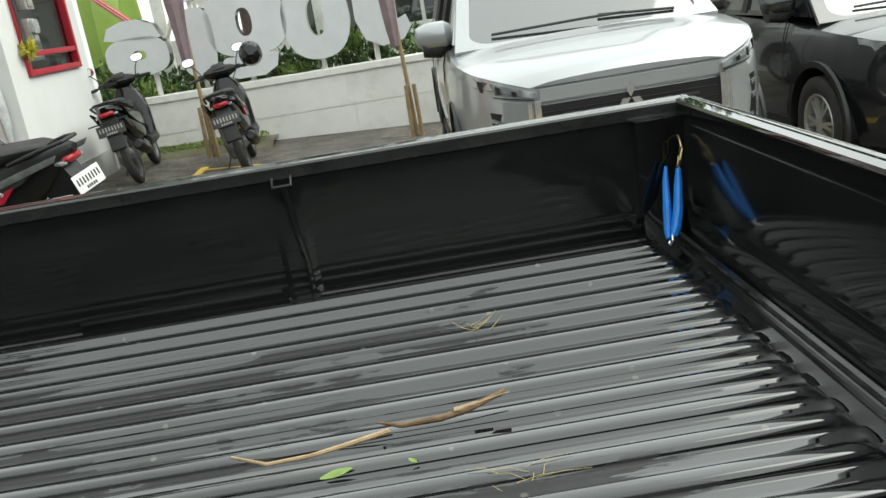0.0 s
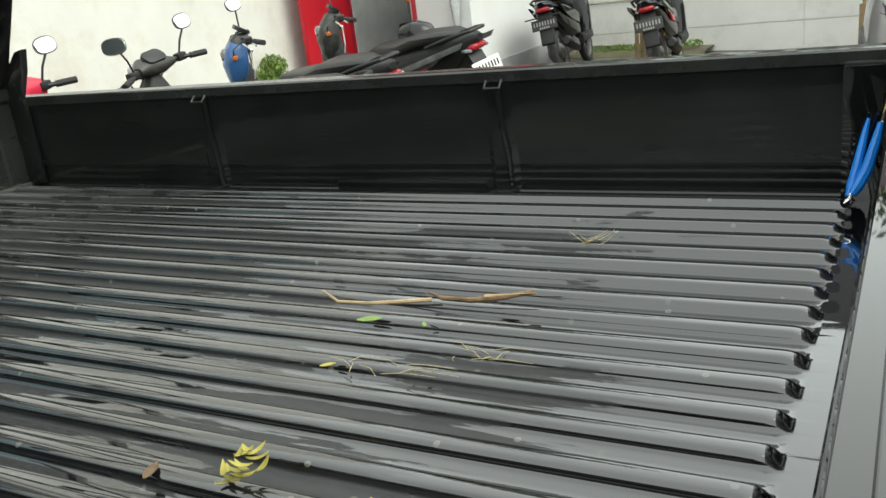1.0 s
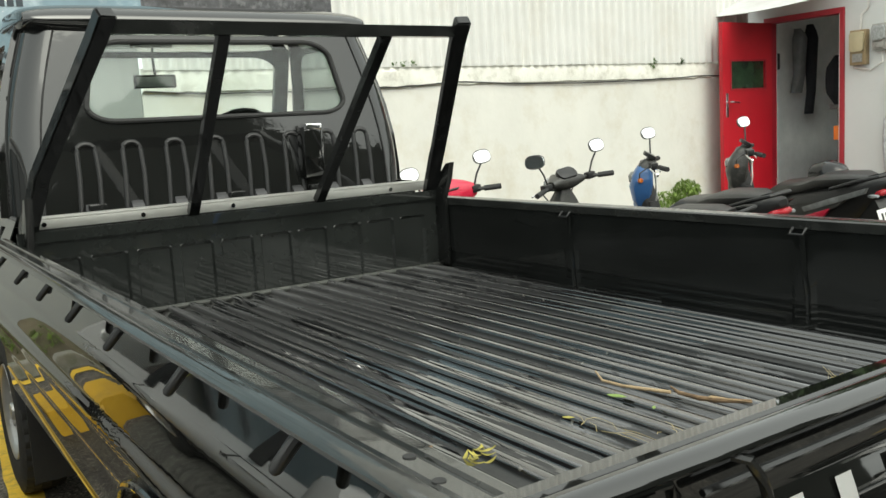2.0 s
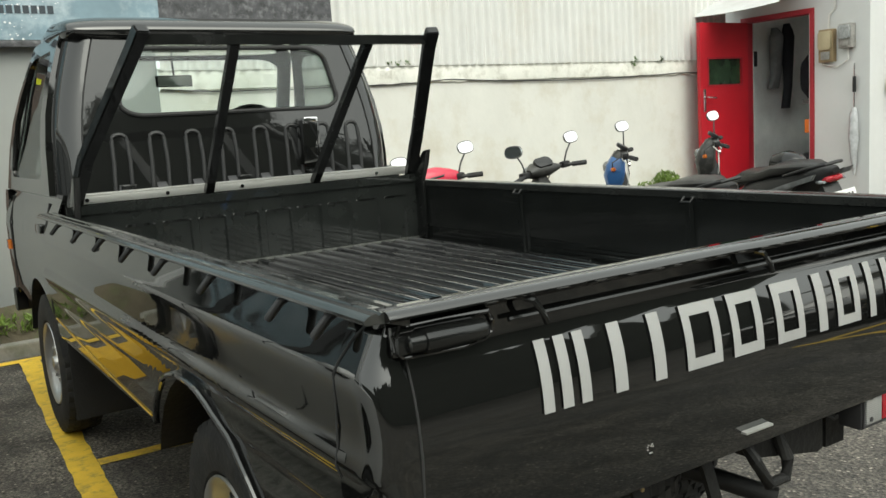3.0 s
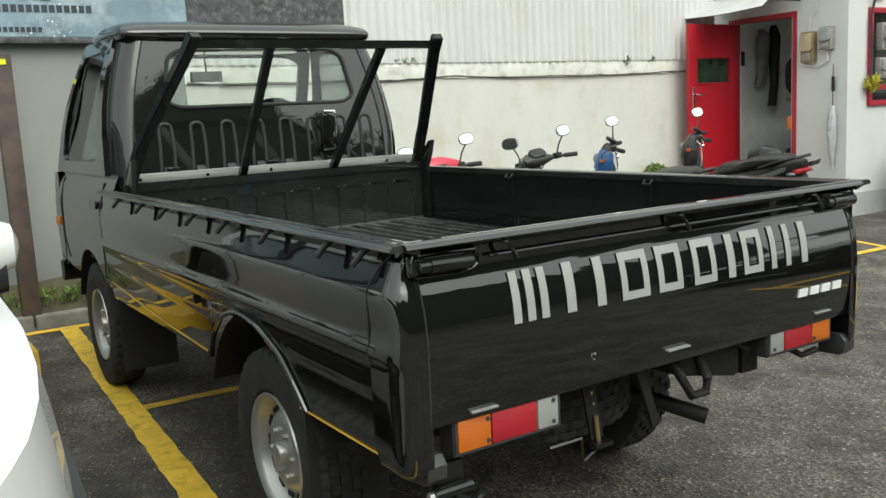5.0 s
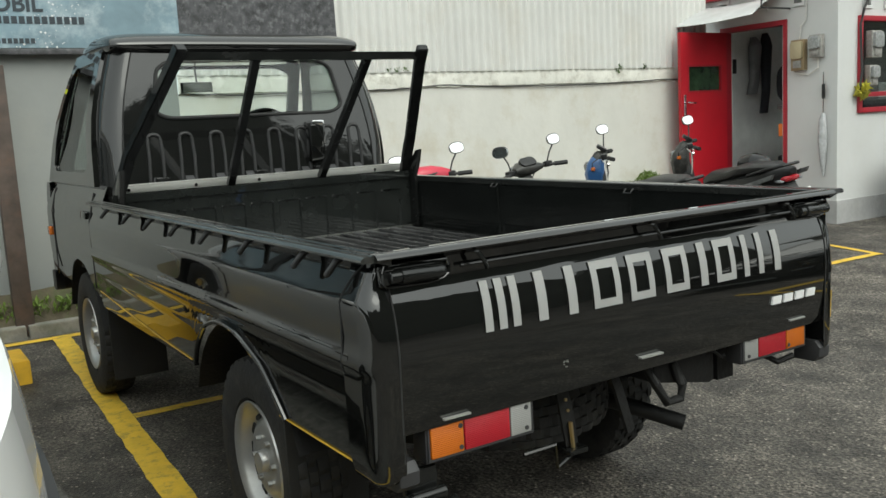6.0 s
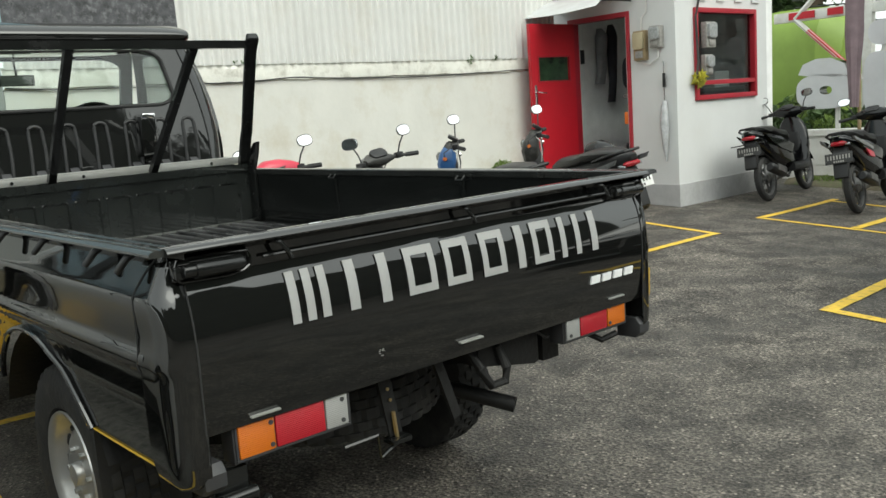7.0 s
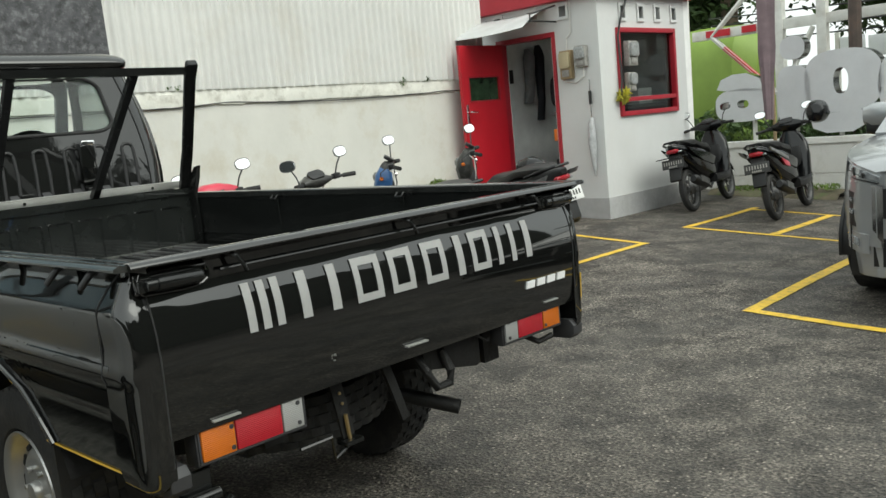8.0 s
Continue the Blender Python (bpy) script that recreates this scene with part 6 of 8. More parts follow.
# underside
bm = bmesh.new()
box(bm, -2.6, -0.09, -0.74, 0.74, 0.70, 0.765)
for y in (-0.42, 0.42):
    box(bm, -4.0, -0.12, y - 0.035, y + 0.035, 0.52, 0.70)
for x in (-1.02, -1.5, -2.2):
    box(bm, x - 0.04, x + 0.04, -0.40, 0.40, 0.56, 0.69)
box(bm, -0.16, -0.10, -0.74, 0.74, 0.648, 0.70)
part("chassis", bm, M_UNDER, truck)
for sgn in (-1, 1):
    bm = bmesh.new()
    rows = []
    for k in range(13):
        a = radians(20 + 140 * k / 12)
        rows.append([bm.verts.new((HUB_R + 0.44 * math.cos(a), sgn * yy, HZ + 0.44 * math.sin(a))) for yy in (0.53, 0.79)])
    for p, q in zip(rows, rows[1:]):
        bm.faces.new((p[0], q[0], q[1], p[1]))
    part("wheel_liner", bm, M_UNDER, truck)
bm = bmesh.new()
tube(bm, [(-0.62, -0.78, 0.56), (-0.62, -0.54, 0.56)], 0.008, 6)
box(bm, -0.624, -0.612, -0.78, -0.54, 0.10, 0.57)
part("mud_flap", bm, M_RUBBER, truck)
bm = bmesh.new()
prism(bm, [(0.10, 0.575), (0.10, 0.66), (0.345, 0.66), (0.345, 0.535), (0.325, 0.53)], 'x', -0.40, -0.10, bevel=0.005)
part("bracket", bm, M_UNDER, truck)
bm = bmesh.new()
tube(bm, [(-0.10, 0.33, 0.63), (-0.09, 0.37, 0.60), (-0.08, 0.41, 0.62)], 0.005, 6)
part("lamp_wire", bm, M_CABLE, truck)
bm = bmesh.new()
tube(bm, [(-1.7, 0.22, 0.42), (-1.0, 0.14, 0.44), (-0.62, 0.17, 0.435), (-0.40, 0.285, 0.40), (-0.25, 0.385, 0.355)], 0.025, 14, caps=False)
thicken(bm, 0.003)
part("exhaust_pipe", bm, M_UNDER, truck, "rusty black exhaust pipe")
bm = bmesh.new()
blob(bm, [(-1.9, 0.25, 0.42, 0.03, 0.03), (-1.85, 0.25, 0.42, 0.09, 0.07), (-1.35, 0.26, 0.42, 0.09, 0.07), (-1.3, 0.26, 0.42, 0.03, 0.03)])
part("silencer", bm, M_UNDER, truck)
for pts, flat in (([(-0.13, -0.215, 0.64), (-0.12, -0.207, 0.56), (-0.115, -0.195, 0.470)], (0.020, 0.004)),
                  ([(-0.13, -0.035, 0.64), (-0.12, -0.020, 0.58), (-0.115, 0.018, 0.455)], (0.014, 0.006))):
    bm = bmesh.new()
    tube(bm, pts, 0.01, flat=flat)
    part("hanger_strip", bm, M_UNDER, truck)
bm = bmesh.new()
tube(bm, [(-0.10, -0.365, 0.490), (-0.09, -0.27, 0.495), (-0.09, -0.265, 0.435), (-0.10, -0.20, 0.455), (-0.11, -0.17, 0.460)], 0.0055, 6)
part("carrier_rod", bm, M_SATIN, truck)
bm = bmesh.new()
tube(bm, [(-0.105, -0.205, 0.535), (-0.105, -0.198, 0.465)], 0.006, 6)
part("brass_bolt", bm, M_BRASS, truck)
for y, z in ((-0.212, 0.595), (-0.206, 0.565), (-0.200, 0.53)):
    bm = bmesh.new()
    disc(bm, (-0.112, y, z), (1, 0, 0), 0.0045, 0.004, 8)
    part("rivet", bm, M_BRASS, truck)
bm = bmesh.new()
box(bm, -0.13, -0.085, -0.225, -0.165, 0.452, 0.466, bevel=0.003)
part("hanger_foot", bm, M_SATIN, truck)
bm = bmesh.new()
tube(bm, [(-0.12, 0.09, 0.62), (-0.09, 0.095, 0.575), (-0.08, 0.125, 0.520), (-0.08, 0.180, 0.520), (-0.08, 0.188, 0.56), (-0.10, 0.17, 0.62)], [0.014, 0.014, 0.013, 0.013, 0.014, 0.014], 10)
part("tow_loop", bm, M_UNDER, truck)
bm = bmesh.new()
tube(bm, [(HUB_R, -0.62, 0.325), (HUB_R, 0.62, 0.325)], 0.04, 10)
blob(bm, [(-0.16, HUB_R, 0.325, 0.06, 0.06), (-0.05, HUB_R, 0.325, 0.13, 0.13), (0.08, HUB_R, 0.325, 0.13, 0.13), (0.18, HUB_R, 0.325, 0.06, 0.06)], axis='y')
part("rear_axle", bm, M_UNDER, truck)
for sgn in (-1, 1):
    bm = bmesh.new()
    tube(bm, [(-1.65, sgn * 0.46, 0.50), (-1.3, sgn * 0.46, 0.40), (HUB_R, sgn * 0.46, 0.385), (-0.75, sgn * 0.46, 0.40), (-0.35, sgn * 0.46, 0.50)], 0.02, flat=(0.03, 0.022))
    part("leaf_spring", bm, M_UNDER, truck)
    bm = bmesh.new()
    tube(bm, [(-0.14, sgn * 0.60, 0.56), (-0.10, sgn * 0.64, 0.53), (-0.09, sgn * 0.70, 0.54)], 0.010, 7)
    part("lamp_stay", bm, M_UNDER, truck)
bm = bmesh.new()
tube(bm, [(-0.02, -0.70, 0.49), (-0.01, -0.66, 0.47), (-0.03, -0.62, 0.475)], 0.012, 8)
part("pin", bm, M_SATIN, truck)
bm = bmesh.new()
tube(bm, [(-0.030, -0.745, 0.500), (-0.030, -0.648, 0.500)], 0.017, 12)
box(bm, -0.060, -0.045, -0.735, -0.655, 0.475, 0.560, bevel=0.003)
hinge = part("hinge_knuckle", bm, M_SATIN, truck)
bm = bmesh.new()
disc(bm, (-0.030, -0.752, 0.500), (0, 1, 0), 0.011, 0.012, 6)
part("hinge_bolt", bm, M_STEELRIM, hinge, "bare steel bolt")


def wheel_meshes():
    """Tyre with tread blocks and a pressed steel rim, along y, centred at the origin, outer face towards -y."""
    left = [(-0.062, 0.185), (-0.085, 0.20), (-0.094, 0.245), (-0.091, 0.285), (-0.085, 0.302)]
    cols = [-0.080, -0.054, -0.050, -0.022, -0.018, 0.018, 0.022, 0.050, 0.054, 0.080]
    bm = bmesh.new()
    rings = []
    n = 144
    for k in range(n):
        a = 2 * math.pi * k / n
        row = list(left)
        for j, y in enumerate(cols):
            band = j // 2
            up = ((k + 2 * band) % 4) < 3
            row.append((y, (0.3255 if up else 0.3165) - (0.006 if j in (0, 9) else 0)))
            if j % 2 == 1 and j < 9:
                row.append((y + 0.001, 0.3165))
                row.append((cols[j + 1] - 0.001, 0.3165))
        row += [(-y, r) for y, r in reversed(left)]
        rings.append([(r * math.cos(a), 0.9 * y, r * math.sin(a)) for y, r in row])
    rings.append(rings[0])
    loft(bm, rings, closed=False, caps=False)
    bmesh.ops.remove_doubles(bm, verts=bm.verts[:], dist=0.0002)
    tyre = mesh_of("tyre", bm, M_TYRE, angle=35)
    bm = bmesh.new()
    prof = [(0.06, 0.186), (-0.02, 0.175), (-0.058, 0.178), (-0.072, 0.190), (-0.078, 0.188), (-0.076, 0.180), (-0.060, 0.168), (-0.030, 0.158), (-0.020, 0.145), (-0.042, 0.118), (-0.052, 0.095), (-0.048, 0.075), (-0.050, 0.055), (-0.050, 0.001)]
    rings = []
    n = 48
    for k in range(n + 1):
        a = 2 * math.pi * k / n
        rings.append([(r * math.cos(a), y, r * math.sin(a)) for y, r in prof])
    loft(bm, rings, closed=False, caps=False)
    bmesh.ops.remove_doubles(bm, verts=bm.verts[:], dist=0.0002)
    rim = mesh_of("rim", bm, M_STEELRIM, angle=40)
    bm = bmesh.new()
    tube(bm, [(0, -0.045, 0), (0, -0.066, 0), (0, -0.072, 0), (0, -0.074, 0)], [0.036, 0.034, 0.030, 0.012], 20)
    cap = mesh_of("hub_cap", bm, M_STEELRIM)
    bm = bmesh.new()
    box(bm, -0.008, 0.008, -0.006, 0.003, -0.020, 0.020, bevel=0.005)
    slots = mesh_of("slot", bm, M_DARK)
    bm = bmesh.new()
    disc(bm, (0, 0, 0), (0, 1, 0), 0.009, 0.016, 6)
    nuts = mesh_of("wheel_nut", bm, M_STEELRIM)
    return tyre, rim, cap, slots, nuts


WHEEL = wheel_meshes()


def truck_wheel(x, y, flip):
    m = Matrix.Translation((x, y, HZ)) @ (Matrix.Rotation(math.pi, 4, 'Z') if flip else Matrix.Identity(4))
    w = share("wheel", WHEEL[0], truck, m, "silver steel wheel with a treaded tyre")
    share("rim", WHEEL[1], w, Matrix.Identity(4))
    share("hub_cap", WHEEL[2], w, Matrix.Identity(4))
    for k in range(12):
        a = 2 * math.pi * k / 12
        share("rim_slot", WHEEL[3], w, Matrix.Translation((0.136 * math.cos(a), -0.033, 0.136 * math.sin(a))) @ Matrix.Rotation(-a, 4, 'Y'))
    for k in range(6):
        a = 2 * math.pi * k / 6
        share("wheel_nut", WHEEL[4], w, Matrix.Translation((0.072 * math.cos(a), -0.055, 0.072 * math.sin(a))))


for x, y in ((HUB_R, 0.58), (HUB_F, 0.68)):
    truck_wheel(x, -0.68, False)
    truck_wheel(x - 0.04, y, True)
sp = share("spare_wheel", WHEEL[0], truck, Matrix.Translation((-0.60, -0.04, 0.472)) @ Matrix.Rotation(radians(-87), 4, 'X') @ Matrix.Scale(0.98, 4), "spare tyre slung under the bed")
share("rim", WHEEL[1], sp, Matrix.Identity(4))

# cab
CAB_X, CAB_Y, CAB_Z = 0.045, 0.045, -0.020   # the cab stands this far back of its own plan; its top leans aside
HUB_C = HUB_F - CAB_X


def cabpart(name, bm, material, parent, label="", angle=35):
    for v in bm.verts:
        f = min(1.0, max(0.0, (v.co.z - 0.95) / 0.30))
        v.co += Vector((CAB_X, 0.022 + (CAB_Y - 0.022) * f, CAB_Z * f))
    return part(name, bm, material, parent, label, angle=angle)


def belly(bm, ring):
    """Bow the upper cab outwards between waist and roof, panel and window opening alike."""
    bmesh.ops.subdivide_edges(bm, edges=bm.edges[:], cuts=3, use_grid_fill=True)

    def out(p):
        f = min(1.0, max(0.0, (p[2] - 1.10) / 0.71))
        return Vector((p[0], p[1] * (1 + 0.062 * math.sin(math.pi * f)), p[2]))
    for v in bm.verts:
        v.co = out(v.co)
    return [out(p) for p in ring]


def cab_y(z):
    pts = [(0.50, 0.765), (0.60, 0.79), (0.75, 0.80), (0.95, 0.798), (1.05, 0.785), (1.13, 0.76), (1.2, 0.75)]
    for (a, u), (b, v) in zip(pts, pts[1:]):
        if z <= b:
            return u + (v - u) * max(0, (z - a) / (b - a))
    return pts[-1][1]


for sgn in (-1, 1):
    bm = side_skin(-4.12, -2.72, 0.57, HUB_C, 0.40, 1.13, sgn, 30, [k / 14 for k in range(15)], cab_y)
    cabside = cabpart("cab_flank", bm, M_PAINT, truck)
    for x in (-2.93, -3.93):
        bm = bmesh.new()
        tube(bm, [(x, sgn * 0.8015, 0.62), (x, sgn * 0.8015, 0.95), (x, sgn * 0.777, 1.09)], 0.004, 5)
        cabpart("door_seam", bm, M_DARK, cabside)
    bm = bmesh.new()
    box(bm, -3.08, -2.97, sgn * 0.80 - 0.014, sgn * 0.80 + 0.014, 0.955, 0.995, bevel=0.008)
    cabpart("door_handle", bm, M_PAINT, cabside)
    bm = bmesh.new()
    box(bm, -4.09, -4.03, sgn * 0.80 - 0.012, sgn * 0.80 + 0.016, 0.80, 0.85, bevel=0.006)
    cabpart("side_repeater", bm, M_AMBER_LENS, cabside, "orange side repeater")
    bm = bmesh.new()
    cor = [(-2.86, sgn * 0.758, 1.12), (-4.07, sgn * 0.758, 1.12), (-3.60, sgn * 0.635, 1.795), (-2.975, sgn * 0.635, 1.795)]
    if sgn > 0:
        cor = [cor[1], cor[0], cor[3], cor[2]]
    ring = plate_hole(bm, cor, (0.12, 0.90, 0.10, 0.90) if sgn < 0 else (0.10, 0.88, 0.10, 0.90), 0.025, r=0.12)
    ring = belly(bm, ring)
    side = cabpart("cab_window_frame", bm, M_PAINT, truck, angle=30)
    bm = bmesh.new()
    pane(bm, ring)
    cabpart("side_window", bm, M_TINTGLASS, side, "tinted side window")
    bm = bmesh.new()
    for k in range(4):
        box(bm, -2.905 + 0.0, -2.86, sgn * 0.748 - 0.012, sgn * 0.748 + 0.006, 1.175 + 0.016 * k, 1.185 + 0.016 * k)
    cabpart("air_vent", bm, M_BLACKPLASTIC, side)
    bm = bmesh.new()
    rows = []
    for k in range(13):
        a = radians(15 + 150 * k / 12)
        rows.append([bm.verts.new((HUB_C + 0.40 * math.cos(a), sgn * yy, HZ + 0.40 * math.sin(a))) for yy in (0.50, 0.79)])
    for p, q in zip(rows, rows[1:]):
        bm.faces.new((p[0], q[0], q[1], p[1]))
    cabpart("wheel_liner", bm, M_UNDER, truck)
    # rear mud flap of the front wheel
    bm = bmesh.new()
    box(bm, -2.90, -2.888, sgn * 0.64 - 0.13, sgn * 0.64 + 0.13, 0.16, 0.62)
    cabpart("mud_flap", bm, M_RUBBER, truck)

# back of the cab
bm = bmesh.new()
ring = plate_hole(bm, [(-2.76, -0.665, 1.09), (-2.76, 0.665, 1.09), (-2.885, 0.545, 1.81), (-2.885, -0.545, 1.81)], (0.113, 0.904, 0.485, 0.875), 0.03, r=0.22, n=8)
ring = belly(bm, ring)
back = cabpart("cab_back", bm, M_CABPAINT, truck, angle=30)
bm = bmesh.new()
pane(bm, ring)
cabpart("rear_window", bm, M_GLASS, back, "clear rear window")
for sgn in (-1, 1):
    bm = bmesh.new()
    rows = []
    for i in range(17):
        f = i / 16
        z = 1.09 + 0.715 * f
        bow = 1 + 0.062 * math.sin(math.pi * min(1.0, max(0.0, (z - 1.10) / 0.71)))
        xa, ya, xb, yb = -2.862 - 0.115 * f, 0.760 - 0.123 * f, -2.758 - 0.125 * f, 0.667 - 0.120 * f
        rows.append([bm.verts.new((xa + (xb - xa) * math.sin(a), sgn * (yb + (ya - yb) * math.cos(a)) * bow, z)) for a in [radians(90 * k / 10) for k in range(11)]])
    for a, b in zip(rows, rows[1:]):
        for i in range(10):
            bm.faces.new((a[i], b[i], b[i + 1], a[i + 1]))
    thicken(bm, 0.006)
    corner = cabpart("cab_corner", bm, M_CABPAINT, back, angle=60)
    for k in (0.0, 1.0):
        bm = bmesh.new()
        pts = []
        for i in range(9):
            f = i / 8
            z = 1.09 + 0.715 * f
            bow = 1 + 0.062 * math.sin(math.pi * min(1.0, max(0.0, (z - 1.10) / 0.71)))
            pts.append((-2.862 - 0.115 * f, sgn * (0.7615 - 0.123 * f) * bow, z) if k == 0 else (-2.757 - 0.125 * f, sgn * (0.667 - 0.120 * f) * bow, z))
        tube(bm, pts, 0.0035, 6)
        cabpart("panel_joint", bm, M_DARK, corner)
bm = bmesh.new()
tube(bm, [Vector(p) + Vector((0.018, 0, 0)) for p in ring + ring[:1]], 0.0095, 8, caps=False)
cabpart("window_seal", bm, M_RUBBER, back, "black rubber window seal")
bm = bmesh.new()
box(bm, -2.79, -2.72, -0.757, 0.757, 0.55, 1.09)
cabpart("cab_back_lower", bm, M_PAINT, back)
for i in range(8):
    yc = -0.515 + i * 0.154
    path = [(yc - 0.034, 1.105), (yc - 0.033, 1.25), (yc - 0.031, 1.335), (yc - 0.026, 1.352), (yc - 0.014, 1.361), (yc, 1.363), (yc + 0.014, 1.361), (yc + 0.026, 1.352), (yc + 0.031, 1.335), (yc + 0.033, 1.25), (yc + 0.034, 1.105)]
    bm = bmesh.new()
    tube(bm, [(-2.763 - (z - 1.10) * 0.174, y, z) for y, z in path], 0.0095, 10)
    r = cabpart("pressed_rib", bm, M_BLACKPLASTIC, back)
    # grey wedge stands in for the sky's pale reflection at the rib base
    bm = bmesh.new()
    loft(bm, [[(-2.80, yc - w, z), (x, yc - w, z), (x, yc + w, z), (-2.80, yc + w, z)] for x, z, w in ((-2.725, 1.085, 0.024), (-2.730, 1.105, 0.023), (-2.750, 1.135, 0.021), (-2.770, 1.150, 0.019))])
    cabpart("rib_foot_sheen", bm, M_GREYPLASTIC, r)
bm = bmesh.new()
for y in (-0.50, 0.0, 0.33):
    bm = bmesh.new()
    box(bm, -2.76, -2.73, y - 0.03, y + 0.03, 1.09, 1.15, bevel=0.006)
    cabpart("cab_bracket", bm, M_SATIN, back)
fn = cabpart("fuel_cap_box", box(bmesh.new(), -2.80, -2.725, 0.275, 0.365, 1.17, 1.385, bevel=0.022), M_PAINT, back)
bm = bmesh.new()
box(bm, -2.80, -2.722, 0.285, 0.355, 1.365, 1.395, bevel=0.010)
cabpart("chrome_lid", bm, M_CHROME, fn)
# roof
bm = bmesh.new()
blob(bm, [(-2.842, 0, 1.789, 0.625, 0.008), (-2.850, 0, 1.790, 0.642, 0.020), (-2.866, 0, 1.791, 0.655, 0.034), (-2.890, 0, 1.792, 0.662, 0.047), (-2.93, 0, 1.794, 0.666, 0.059), (-3.0, 0, 1.797, 0.668, 0.068), (-3.2, 0, 1.80, 0.67, 0.076), (-3.5, 0, 1.797, 0.65, 0.062), (-3.60, 0, 1.795, 0.635, 0.038), (-3.64, 0, 1.792, 0.61, 0.015)], n=48, power=5)
cabpart("cab_roof", bm, M_PAINT, truck, angle=50)
bm = bmesh.new()
tube(bm, [(-2.872, -0.645, 1.788), (-2.858, -0.60, 1.788), (-2.858, 0.60, 1.788), (-2.872, 0.645, 1.788)], 0.006, 8)
for sgn in (-1, 1):
    tube(bm, [(-2.87, sgn * 0.650, 1.793), (-3.62, sgn * 0.648, 1.792), (-4.07, sgn * 0.768, 1.13)], 0.009, 8)
cabpart("rain_gutter", bm, M_PAINT, truck)
# windscreen and nose
bm = bmesh.new()
ring = plate_hole(bm, [(-4.08, 0.76, 1.12), (-4.08, -0.76, 1.12), (-3.61, -0.635, 1.795), (-3.61, 0.635, 1.795)], (0.05, 0.95, 0.06, 0.93), 0.03, r=0.12)
nose = cabpart("windscreen_frame", bm, M_PAINT, truck, angle=30)
bm = bmesh.new()
pane(bm, ring)
cabpart("windscreen", bm, M_GLASS, nose)
bm = bmesh.new()
blob(bm, [(-0.79, -4.10, 0.84, 0.06, 0.28), (-0.70, -4.13, 0.84, 0.08, 0.29), (0.70, -4.13, 0.84, 0.08, 0.29), (0.79, -4.10, 0.84, 0.06, 0.28)], axis='y', power=5)
cabpart("nose_panel", bm, M_PAINT, truck)
bm = bmesh.new()
blob(bm, [(-0.80, -4.13, 0.52, 0.05, 0.06), (-0.74, -4.19, 0.52, 0.05, 0.07), (0.74, -4.19, 0.52, 0.05, 0.07), (0.80, -4.13, 0.52, 0.05, 0.06)], axis='y', power=4)
cabpart("front_bumper", bm, M_BLACKPLASTIC, truck)
# inside the cab
bm = bmesh.new()
box(bm, -4.05, -2.80, -0.75, 0.75, 0.66, 0.72)
cabpart("cab_floor", bm, M_SEATCLOTH, truck)
bm = bmesh.new()
blob(bm, [(-0.74, -3.95, 1.08, 0.10, 0.09), (-0.5, -3.94, 1.10, 0.13, 0.10), (0.5, -3.94, 1.10, 0.13, 0.10), (0.74, -3.95, 1.08, 0.10, 0.09)], axis='y', power=4)
cabpart("dashboard", bm, M_SEATCLOTH, truck)
for y in (-0.36, 0.36):
    bm = bmesh.new()
    blob(bm, [(y - 0.26, -2.98, 1.10, 0.06, 0.28), (y - 0.2, -2.98, 1.12, 0.08, 0.32), (y + 0.2, -2.98, 1.12, 0.08, 0.32), (y + 0.26, -2.98, 1.10, 0.06, 0.28)], axis='y', power=4)
    box(bm, -3.45, -3.0, y - 0.25, y + 0.25, 0.78, 0.92, bevel=0.03)
    cabpart("cab_seat", bm, M_SEATCLOTH, truck)
bm = bmesh.new()
pts = []
for k in range(25):
    a = 2 * math.pi * k / 24
    pts.append((-3.62 + 0.08 * math.sin(a) * 1.0, 0.36 + 0.19 * math.cos(a), 1.31 + 0.17 * math.sin(a)))
tube(bm, pts, 0.014, 8, caps=False)
tube(bm, [(-3.62, 0.18, 1.31), (-3.64, 0.36, 1.29), (-3.62, 0.54, 1.31)], 0.012, 6)
tube(bm, [(-3.64, 0.36, 1.29), (-3.85, 0.36, 1.12)], 0.02, 8)
cabpart("steering_wheel", bm, M_BLACKPLASTIC, truck)
bm = bmesh.new()
box(bm, -3.66, -3.645, -0.10, 0.09, 1.60, 1.66, bevel=0.006)
tube(bm, [(-3.66, 0.0, 1.66), (-3.68, 0.0, 1.76)], 0.006, 6)
mir = cabpart("cab_mirror", bm, M_BLACKPLASTIC, truck)
bm = bmesh.new()
box(bm, -3.645, -3.642, -0.09, 0.08, 1.605, 1.655)
cabpart("mirror_glass", bm, M_MIRROR, mir)

# ---- things lying in the bed ----
def strap(name, label, pts):
    t = thing(name, label, "strap", at=Matrix.Translation((0.026, -0.03, 0.012)))
    bm = bmesh.new()
    tube(bm, pts, [0.005, 0.008, 0.010, 0.010, 0.007], 9)
    part("webbing", bm, M_BLUE, t)
    return t


